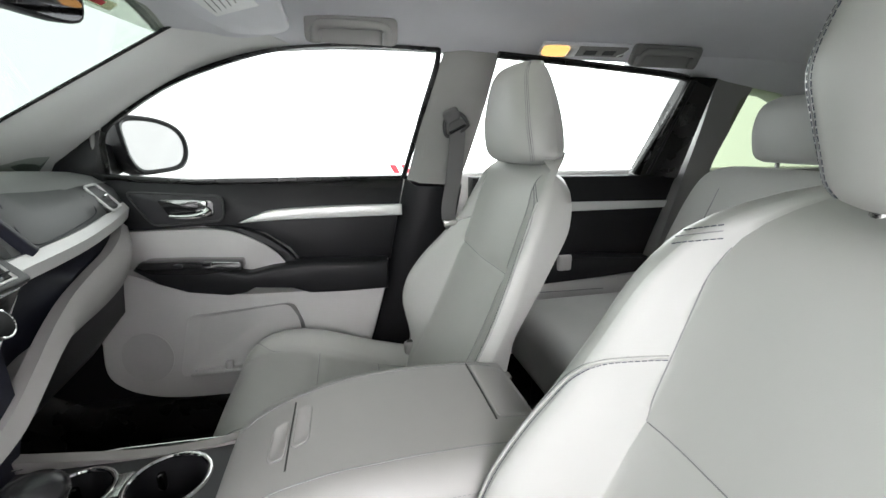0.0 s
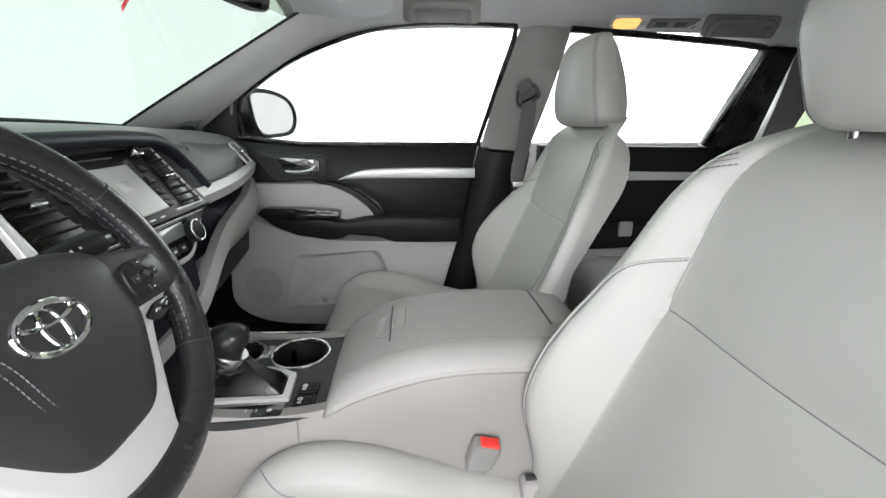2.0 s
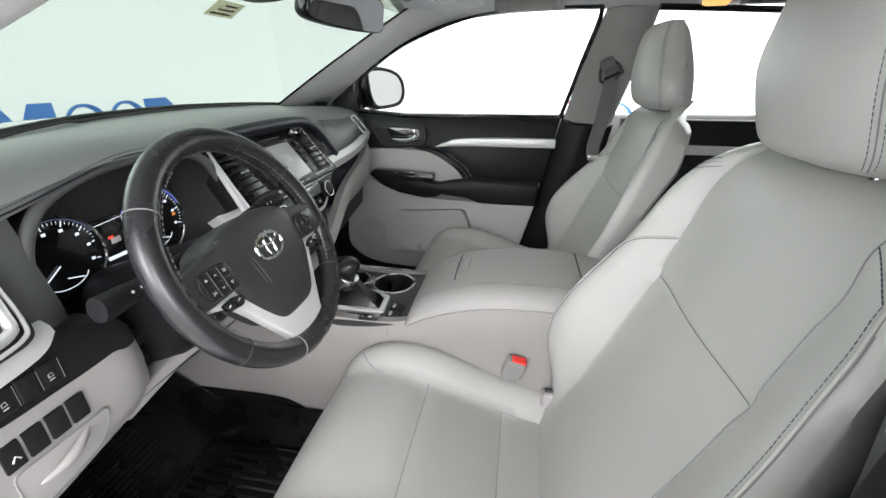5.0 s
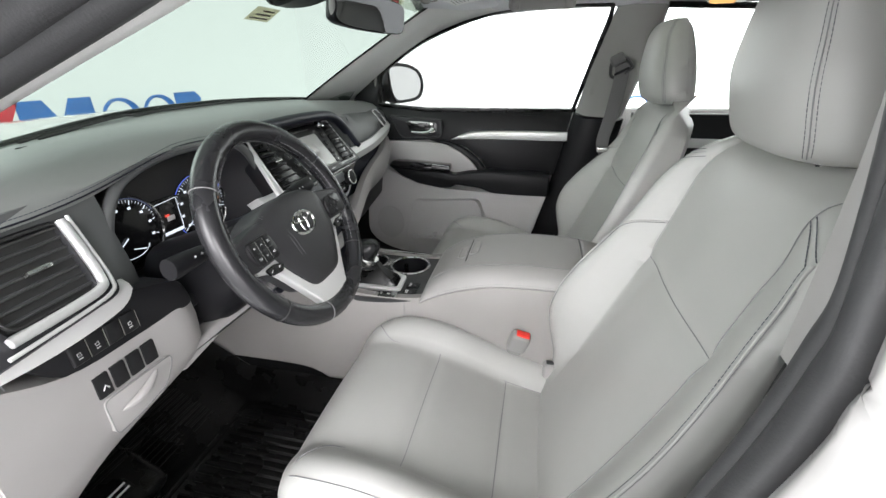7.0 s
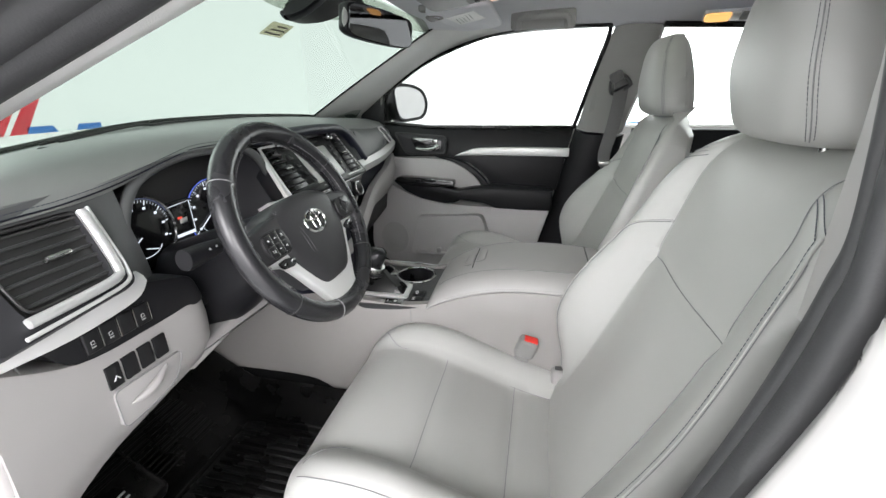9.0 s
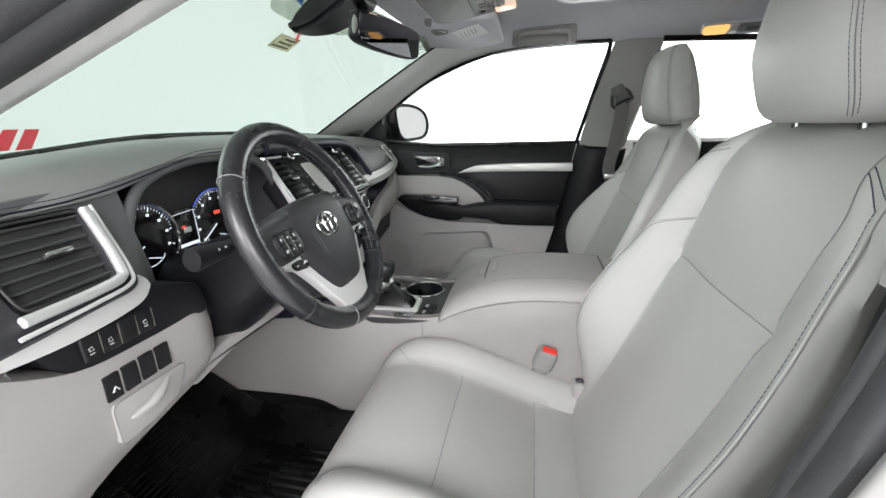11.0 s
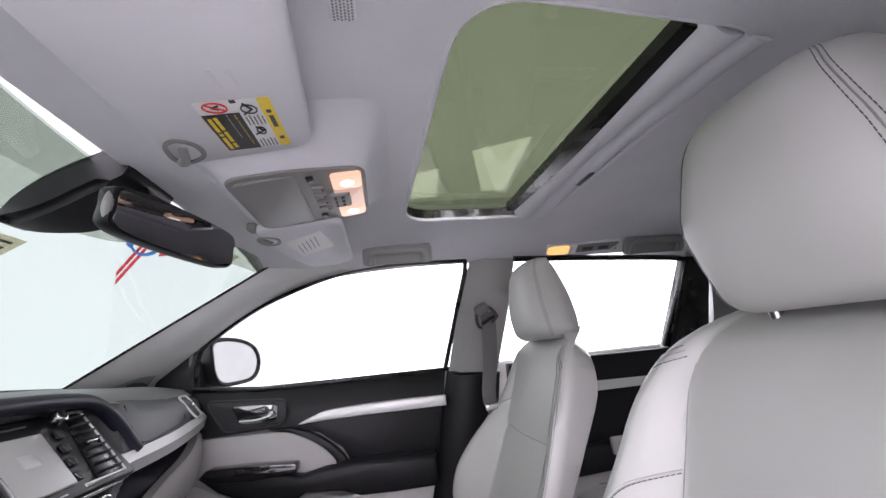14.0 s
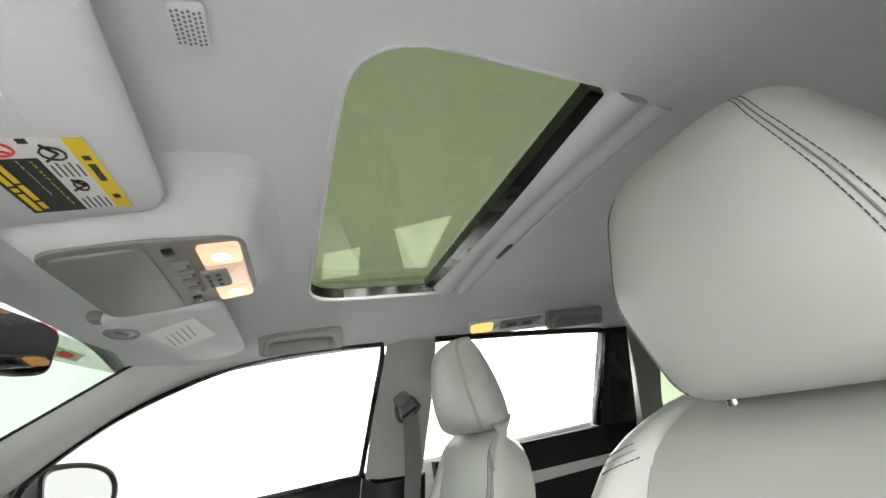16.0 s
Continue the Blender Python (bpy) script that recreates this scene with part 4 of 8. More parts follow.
    rail = loft([[(0.575, -0.60, 1.60), (0.70, -0.60, 1.60), (0.70, -0.60, 1.585), (0.60, -0.60, 1.59)], [(0.565, -0.80, 1.60), (0.70, -0.80, 1.60), (0.70, -0.80, 1.555), (0.60, -0.80, 1.56)], [(0.56, -0.90, 1.60), (0.70, -0.9, 1.60), (0.70, -0.9, 1.535), (0.60, -0.9, 1.54)], [(0.56, -1.15, 1.59), (0.70, -1.15, 1.59), (0.70, -1.15, 1.505), (0.62, -1.15, 1.51)], [(0.54, -1.4, 1.57), (0.72, -1.4, 1.57), (0.72, -1.4, 1.42), (0.63, -1.4, 1.43)], [(0.52, -1.9, 1.53), (0.72, -1.9, 1.53), (0.72, -1.9, 1.3), (0.64, -1.9, 1.3)]])
    tagged(finish("trim_rear_rail", rail, HEADLINER, sharp=80), "grey roof side trim over the quarter window", "trim", kind="structure")


rear_side()


def rear_closure():
    """Unseen driver-side rear wall and tailgate, added to close and darken the rear cabin."""
    wall = slab([(-0.14, 1.25), (-1.9, 1.25), (-1.9, 0.45), (-0.02, 0.45)], "x", -0.80, -0.74, 0.006)
    tagged(finish("wall_rear_driver", wall, BLACK), "unseen black trim of the driver-side rear door", "trim", kind="structure")
    top = slab([(-0.16, 1.64), (-1.9, 1.60), (-1.9, 1.53), (-0.16, 1.58)], "x", -0.70, -0.60, 0.006)
    tagged(finish("trim_rear_rail_driver", top, HEADLINER), "unseen grey roof side trim on the driver side", "trim", kind="structure")
    tail = slab([(-0.80, 0.45), (0.80, 0.45), (0.76, 1.22), (-0.76, 1.22)], "y", -1.97, -1.91, 0.006)
    tagged(finish("wall_tailgate", tail, PILLARGREY), "unseen grey tailgate trim", "trim", kind="structure")
    w = thing("window_4", "dark-tinted rear windows on the driver side and tailgate", "car window", kind="structure", at=(-0.7, -1.0, 1.25))
    for rows in ([[(-0.76, -0.14, 1.24), (-0.76, -1.9, 1.24)], [(-0.65, -0.14, 1.60), (-0.65, -1.9, 1.56)]],
                 [[(-0.76, -1.94, 1.21), (0.76, -1.94, 1.21)], [(-0.62, -1.88, 1.57), (0.62, -1.88, 1.57)]]):
        bm = sheet(rows, 0.004, (0.2, 0.2, 0))
        bmesh.ops.transform(bm, matrix=Matrix.Translation((0.7, 1.0, -1.25)), verts=bm.verts)
        part("pane", bm, PRIVACY, w, "dark-tinted glass").visible_shadow = False


rear_closure()


# ---------------------------------------------------------------- seats
SPINE = curve_of([(0.66, 0.20), (0.72, 0.172), (0.80, 0.128), (0.90, 0.078), (1.0, 0.034), (1.085, 0.002), (1.16, -0.022), (1.25, -0.05), (1.30, -0.068), (1.335, -0.085)])
HALF = curve_of([(0.66, 0.225), (0.72, 0.238), (0.80, 0.248), (0.95, 0.252), (1.05, 0.250), (1.15, 0.236), (1.22, 0.223), (1.265, 0.207), (1.295, 0.184), (1.32, 0.148), (1.337, 0.10)])
LOW = [(0.66, 0.0), (0.72, 0.0), (0.78, 0.012), (0.82, 0.036), (0.87, 0.072), (0.92, 0.100), (0.98, 0.108)]
DEEP = curve_of(LOW + [(1.04, 0.097), (1.10, 0.076), (1.16, 0.060), (1.22, 0.049), (1.26, 0.036), (1.29, 0.022), (1.32, 0.008), (1.34, 0.0)])
FLAT = curve_of(LOW + [(1.04, 0.088), (1.10, 0.052), (1.16, 0.022), (1.22, 0.008), (1.28, 0.0), (1.34, 0.0)])
LEFT = curve_of([(0.66, 0.03), (0.80, 0.035), (1.0, 0.030), (1.15, 0.024), (1.25, 0.010), (1.30, 0.0), (1.34, 0.0)])


def back_y(x, z, bolster=DEEP):
    """Front of the backrest at x off its middle, at height z. The bolsters are unequally worn."""
    a, h = abs(x), HALF(z)
    y = SPINE(z)
    b = bolster(z) if x > 0 else LEFT(z)
    in_ = min(0.152, 0.70 * h)
    crest = 0.82 * h if x > 0 else 0.945 * h
    if a <= in_:
        k = max(0, (a - 0.09) / 0.062)
        puff = 0.009 * math.cos(math.pi / 2 * a / in_) * min(1, max(0, (1.30 - z) / 0.06)) - 0.0055 * math.exp(-((z - 1.088) / 0.016) ** 2)
        return y + 0.08 * b * k * k + puff
    if a <= crest:
        k = (a - in_) / max(crest - in_, 1e-3)
        return y + b * (0.08 + 0.92 * (0.45 * math.sin(k * math.pi / 2) + 0.55 * k * k * (3 - 2 * k)))
    k = min(1, (a - crest) / max(h - crest, 1e-3))
    drop = 0.022 + b * 0.45 if x > 0 else 0.013 + b * 0.3
    return y + b - drop * (1 - math.sqrt(max(0, 1 - k * k)))


def build_seat(name, label, bolster, turn, sunk, far, side):
    """bolster: depth of the far bolster; turn: where the headrest seam runs; sunk: how far the headrest is let down; far: width of its far side by height; side: rear edge of the near flank by height, if it is drawn back."""
    s = thing(name, label, "car seat", "front seats", at=(0, 0, 0.42))
    T = Matrix.Translation((0, 0, -0.42))

    def p(name, bm, mat, label="", parent=None, sharp=50):
        bmesh.ops.transform(bm, matrix=T, verts=bm.verts)
        return part(name, bm, mat, parent or s, label, sharp)

    # backrest
    loops = []
    zs = sorted(list(np.linspace(0.66, 1.28, 40)) + [1.076, 1.088, 1.100]) + [1.295, 1.308, 1.319, 1.327, 1.333, 1.337]
    for z in zs:
        h = HALF(min(z, 1.335))
        top = max(0, (z - 1.275) / 0.062)
        marks = [min(0.152, 0.70 * h), 0.82 * h, -min(0.152, 0.70 * h), -0.945 * h]
        fr = [(x, back_y(x, z, bolster) - 0.05 * top * top, z) for x in sorted([u * h for u in np.linspace(-1, 1, 47)] + marks)]
        slim = min(1, max(0, (z - 1.12) / 0.17))
        yr = SPINE(z) - 0.110 + 0.042 * top * top + 0.025 * slim * slim * (1 - min(1, top))
        deep = 0.028 + 0.075 * min(1, max(0, (1.17 - z) / 0.25))
        er, el = fr[-1][1], fr[0][1]

        flank = side(z) if side else None

        def shell(k, e, slope):
            """Rear of the backrest: a short side, then drawn in towards the middle."""
            a = abs(k)
            if k < 0 and flank is not None:
                return (k * h, max(min(yr, flank - 0.025), e + (flank - e) * min(1, (1 - a) / 0.05) - max(0, 0.95 - a) * h * 0.55), z)
            return (k * h, max(yr, e - deep * min(1, (1 - a) / 0.05) - max(0, 0.95 - a) * h * slope), z)
        rear = [shell(k, er, 1.3) for k in (0.99, 0.95, 0.86, 0.6)] + [(0.3 * h, yr, z), (0, yr - 0.004, z)] + [shell(-k, el, 0.60) for k in (0.3, 0.6, 0.86, 0.95, 0.99)]
        loops.append(fr + rear)
    back = p("backrest", loft(loops), LEATHER, "light grey leather backrest with raised bolsters")

    def on_back(x, z, lift=0.0006):
        return (x, back_y(x, z, bolster) + lift, z)
    # seams on the backrest
    EDGE = curve_of([(z, 0.955 * HALF(z)) for z in (0.70, 0.80, 0.90, 1.0, 1.1, 1.19)] + [(1.22, 0.211), (1.234, 0.206), (1.250, 0.204)])
    p("insert_seam", tube([on_back(x, 1.088, 0.0008) for x in np.linspace(-0.15, 0.15, 25)], 0.0007, 6), SEAM, "cross seam", back)
    for sg in (-1, 1):
        if sg > 0:
            path = [on_back(min(0.152, 0.70 * HALF(z)), z, 0.0002) for z in np.linspace(1.088, 1.27, 30)]
        else:
            path = [on_back(-min(0.152, 0.70 * HALF(z)), z, 0.0006) for z in np.linspace(0.70, 1.19, 50)]
            path += [on_back(x, z, 0.0010) for x, z in catmull([(-0.155, 1.20), (-0.156, 1.225), (-0.146, 1.262), (-0.153, 1.285), (-0.165, 1.296)], 6)]
            for a0, b0 in (((-0.197, 1.241), (-0.146, 1.272)), ((-0.204, 1.249), (-0.148, 1.279))):
                p("shoulder_stitch", stitches([on_back(a0[0] + (b0[0] - a0[0]) * k, a0[1] + (b0[1] - a0[1]) * k, 0.001) for k in np.linspace(0, 1, 14)], 0.0058, 0.0044, 0.0006), THREAD, "double shoulder stitch", back)
        p("side_seam", tube(path, 0.0007, 6), SEAM, "long seam", back)
        if sg < 0:
            edge = [on_back(-EDGE(z), z, 0.001) for z in np.linspace(0.70, 1.246, 70)]
        else:
            edge = [on_back(0.84 * HALF(z), z, 0.001) for z in np.linspace(0.70, 0.90, 20)]
            edge += [on_back(x, z, 0.001) for x, z in catmull([(0.2115, 0.92), (0.216, 0.96), (0.219, 1.00), (0.218, 1.04), (0.215, 1.074), (0.209, 1.104), (0.199, 1.124), (0.181, 1.145), (0.153, 1.158)], 6)]
        p("bolster_piping", tube(edge, 0.0020, 8), LEATHER, "bolster piping", back)
        p("bolster_seam", tube([(q[0] + sg * 0.0035, q[1], q[2]) for q in edge if q[2] < 1.225], 0.0006, 6), SEAM, "dark bolster seam", back)
        p("bolster_stitch", stitches([(q[0] - sg * 0.006, q[1] + 0.0007, q[2]) for q in edge], 0.0062, 0.0046, 0.00055), THREAD, "dark thread row", back)
        for off in (0.0, 0.006, 0.013):
            if sg > 0:
                pth = [on_back(x, 1.290 - off - (x - 0.15) * 0.34, 0.0008) for x in np.linspace(0.147, 0.88 * HALF(1.26), 24)]
                p("shoulder_stitch", stitches(pth, 0.0058, 0.0044, 0.0006) if off != 0.006 else tube(pth, 0.0006, 6), THREAD if off != 0.006 else SEAM, "double shoulder stitch", back)
    # cushion
    TOPZ = curve_of([(0.08, 0.705), (0.16, 0.714), (0.255, 0.736), (0.34, 0.765), (0.413, 0.790), (0.48, 0.806), (0.54, 0.810), (0.58, 0.800), (0.61, 0.775), (0.63, 0.735), (0.637, 0.69)])
    CB = curve_of([(0.08, 0.03), (0.2, 0.045), (0.4, 0.045), (0.5, 0.035), (0.56, 0.022), (0.61, 0.01), (0.637, 0.0)])
    CH = curve_of([(0.08, 0.255), (0.3, 0.262), (0.5, 0.262), (0.57, 0.25), (0.61, 0.235), (0.637, 0.20)])

    def top_z(x, y):
        a, h, b = abs(x), CH(y), CB(y)
        z = TOPZ(y)
        if a < 0.153:
            return z + 0.006 * (1 - (a / 0.153) ** 2) - 0.006 * (math.exp(-((y - 0.413) / 0.016) ** 2) + math.exp(-((y - 0.255) / 0.016) ** 2)) * min(1, (0.153 - a) / 0.03)
        crest = 0.80 * h
        if a < crest:
            return z + b * math.sin((a - 0.153) / (crest - 0.153) * math.pi / 2)
        k = min(1, (a - crest) / (h - crest))
        return z + b - (0.05 + b) * (1 - math.sqrt(max(0, 1 - k * k)))
    loops = []
    for y in sorted(list(np.linspace(0.05, 0.57, 36)) + [0.243, 0.255, 0.267, 0.401, 0.413, 0.425]) + [0.585, 0.598, 0.61, 0.619, 0.627, 0.633, 0.637]:
        h = CH(max(y, 0.08))
        yy = max(y, 0.08)
        up = [(x * h, y, top_z(x * h, yy)) for x in np.linspace(-1, 1, 45)]
        low = [(h * 0.99, y, 0.70 if y < 0.6 else 0.68), (h * 0.985, y, 0.60), (0, y, 0.595), (-h * 0.985, y, 0.60), (-h * 0.99, y, 0.70 if y < 0.6 else 0.68)]
        loops.append(up + low)
    cush = p("cushion", loft(loops), LEATHER, "light grey leather seat cushion")
    on_c = lambda x, y, lift=0.0006: (x, y, top_z(x, y) + lift)
    for y in (0.413, 0.255):
        p("cross_seam", tube([on_c(x, y, 0.0006) for x in np.linspace(-0.154, 0.154, 21)], 0.0009, 6), SEAM, "cross seam", cush)
    for sg in (-1, 1):
        pth = [on_c(sg * 0.153, y) for y in np.linspace(0.10, 0.52, 22)] + [on_c(sg * (0.153 + 0.05 * t * t), 0.52 + 0.06 * t) for t in np.linspace(0.1, 1, 8)]
        p("long_seam", tube(pth, 0.0009, 6), SEAM, "long seam", cush)
        pth = [on_c(sg * CH(y) * 0.90, y, 0.001) for y in np.linspace(0.12, 0.58, 30)]
        p("cushion_piping", tube(pth, 0.0010, 6), SEAM, "outer seam", cush)
    # belt anchor beside the cushion's rear corner
    p("anchor_cover", box((0.190, 0.150, 0.758), (0.030, 0.046, 0.040), 0.009, 4), PALE, "small grey belt anchor cover")
    p("anchor_slot", box((0.190, 0.155, 0.780), (0.012, 0.022, 0.004), 0.001, 1), SLATGREY, "dark slot in the anchor cover")
    # base trim
    p("base_trim", box((0, 0.28, 0.55), (0.47, 0.56, 0.12), 0.02, 3), BLACK, "dark plastic seat base")
    for sg in (-1, 1):
        p("rail", box((sg * 0.19, 0.28, 0.46), (0.05, 0.62, 0.07), 0.006), STEEL, "steel seat rail")
        p("side_trim", slab(round_poly([(0.02, 0.56), (0.02, 0.73), (0.12, 0.74), (0.50, 0.66), (0.57, 0.60), (0.55, 0.56)], 0.03), "x", sg * 0.245, sg * 0.27, 0.008), PALE if sg < 0 else BLACK, "plastic side trim")
    # headrest
    F = curve_of([(1.318, -0.055), (1.328, -0.040), (1.35, -0.030), (1.40, -0.022), (1.45, -0.024), (1.48, -0.027), (1.50, -0.032), (1.515, -0.040), (1.524, -0.049), (1.528, -0.056), (1.530, -0.064)])
    Bk = curve_of([(1.318, -0.115), (1.328, -0.135), (1.35, -0.142), (1.40, -0.138), (1.45, -0.129), (1.48, -0.122), (1.50, -0.116), (1.515, -0.108), (1.524, -0.098), (1.528, -0.090), (1.530, -0.080)])
    Wd = curve_of([(1.318, 0.105), (1.326, 0.128), (1.345, 0.143), (1.39, 0.140), (1.43, 0.130), (1.47, 0.114), (1.50, 0.100), (1.515, 0.092), (1.524, 0.084), (1.528, 0.076), (1.530, 0.064)])
    loops = []
    for z in list(np.linspace(1.318, 1.35, 9)) + list(np.linspace(1.36, 1.49, 13)) + list(np.linspace(1.495, 1.530, 12)):
        f, b, w = F(z), Bk(z), Wd(z)
        cy, hy = (f + b) / 2, (f - b) / 2
        lp = []
        for k in range(48):
            a = 2 * math.pi * k / 48
            c_, s_ = math.cos(a), math.sin(a)
            e = 2 / 4.0
            lp.append((w * (far(z) if c_ > 0 else 1) * abs(c_) ** e * (1 if c_ > 0 else -1), cy + hy * abs(s_) ** e * (1 if s_ > 0 else -1) - (0.020 * (abs(c_) ** 2) if s_ > 0 else 0), z))
        loops.append(lp)
    head = p("headrest", loft(loops), LEATHER, "light grey leather headrest")
    head.location.z = -sunk

    def on_head(sg, t, z):
        f, b, w = F(z), Bk(z), Wd(z)
        cy, hy = (f + b) / 2, (f - b) / 2
        a = math.radians(t)
        e = 2 / 4.0
        return (sg * (w * (far(z) if sg > 0 else 1) * math.cos(a) ** e + 0.0004), cy + hy * math.sin(a) ** e - 0.020 * math.cos(a) ** 2 + 0.0006, z)
    for t in (-3.5, 0, 3.5):
        rise = np.linspace(1.325, 1.529, 40)
        pth = [on_head(1, 50 + t, z) for z in rise]
        over, down = Vector(pth[-1]), Vector(on_head(-1, turn + t, 1.529))
        pth += [over.lerp(down, k / 8) + Vector((0, 0, 0.0016)) for k in range(1, 8)] + [on_head(-1, turn + t, z) for z in rise[::-1]]
        p("headrest_stitch" if t else "headrest_seam", stitches(pth, 0.0055, 0.0040, 0.0004) if t else tube(pth, 0.0007, 6), THREAD if t else SEAM, "dark thread row", head)
    for sg in (-1, 1):
        p("post", tube([(sg * 0.065, -0.10, 1.27), (sg * 0.065, -0.09, 1.36)], 0.007, 12), STEEL, "steel headrest post")
        p("post_guide", box((sg * 0.065, -0.098, 1.330), (0.05, 0.04, 0.010), 0.005, 3), PILLARGREY, "plastic post guide")
    return s


driver_seat = build_seat("driver_seat", "light grey leather driver seat with dark blue stitching", DEEP, 49, 0.0, curve_of([(1.318, 0.72), (1.345, 0.68), (1.38, 0.76), (1.42, 0.88), (1.47, 0.88), (1.50, 0.90), (1.53, 0.80)]), None)
driver_seat.location = (-0.39, 0.0, 0.42)
passenger_seat = build_seat("passenger_seat", "light grey leather front passenger seat beside the console", FLAT, 36, 0.006, curve_of([(1.318, 1.0), (1.40, 1.0), (1.53, 1.0)]), curve_of([(0.66, 0.10), (0.80, 0.055), (0.90, 0.028), (0.98, 0.013), (1.08, -0.040), (1.14, -0.075), (1.19, -0.101), (1.24, -0.110), (1.27, -0.108), (1.295, -0.090), (1.315, -0.080), (1.337, -0.085)]))
passenger_seat.location = (0.385, -0.033, 0.42)


def rear_seat(x, name):
    s = thing(name, "grey leather second-row seat in shade behind the front seats", "car seat", "rear seats", at=(x, -0.8, 0.42))

    def p(name, bm, mat, label="", parent=None, sharp=50):
        return part(name, bm, mat, parent or s, label, sharp)
    loops = []
    for z, y, h, t in ((0.28, 0.17, 0.26, 0.12), (0.4, 0.12, 0.285, 0.13), (0.6, 0.04, 0.29, 0.13), (0.75, -0.02, 0.28, 0.12), (0.82, -0.055, 0.26, 0.10), (0.85, -0.075, 0.22, 0.07), (0.862, -0.09, 0.17, 0.03)):
        loops.append([(h * math.copysign(abs(math.cos(a)) ** 0.5, math.cos(a)), y - t / 2 + t / 2 * math.copysign(abs(math.sin(a)) ** 0.6, math.sin(a)) + (0.03 * math.cos(a) ** 4 if math.sin(a) > 0 else 0), z) for a in np.linspace(0, 2 * math.pi, 40, endpoint=False)])
    m = len(loops[0])
    fine = [catmull([lp[k] for lp in loops], 4) for k in range(m)]
    back = p("backrest", loft([[fine[k][i] for k in range(m)] for i in range(len(fine[0]))]), LEATHER_REAR, "grey leather backrest")
    p("cushion", box((0, 0.36, 0.36), (0.54, 0.50, 0.20), 0.06, 5), LEATHER_REAR, "grey leather cushion")
    p("base", box((0, 0.32, 0.13), (0.46, 0.42, 0.26), 0.02), BLACK, "dark seat base")
    loops = []
    for z, w, hy in ((0.88, 0.09, 0.04), (0.90, 0.12, 0.055), (0.97, 0.135, 0.06), (1.03, 0.12, 0.055), (1.055, 0.08, 0.03)):
        loops.append([(w * math.copysign(abs(math.cos(a)) ** 0.6, math.cos(a)), -0.11 + hy * math.copysign(abs(math.sin(a)) ** 0.7, math.sin(a)), z) for a in np.linspace(0, 2 * math.pi, 32, endpoint=False)])
    m = len(loops[0])
    fine = [catmull([lp[k] for lp in loops], 4) for k in range(m)]
    p("headrest", loft([[fine[k][i] for k in range(m)] for i in range(len(fine[0]))]), LEATHER_REAR, "grey leather headrest")
    p("seam", tube([(0.15, 0.022 + 0.0, 0.70), (0.15, -0.02, 0.80)], 0.0015, 6), SEAM, "seam", back)
    for sg in (-1, 1):
        p("post", tube([(sg * 0.06, -0.11, 0.82), (sg * 0.06, -0.11, 0.90)], 0.006, 8), STEEL, "steel post")


rear_seat(0.335, "second_row_seat")
rear_seat(-0.40, "second_row_seat")


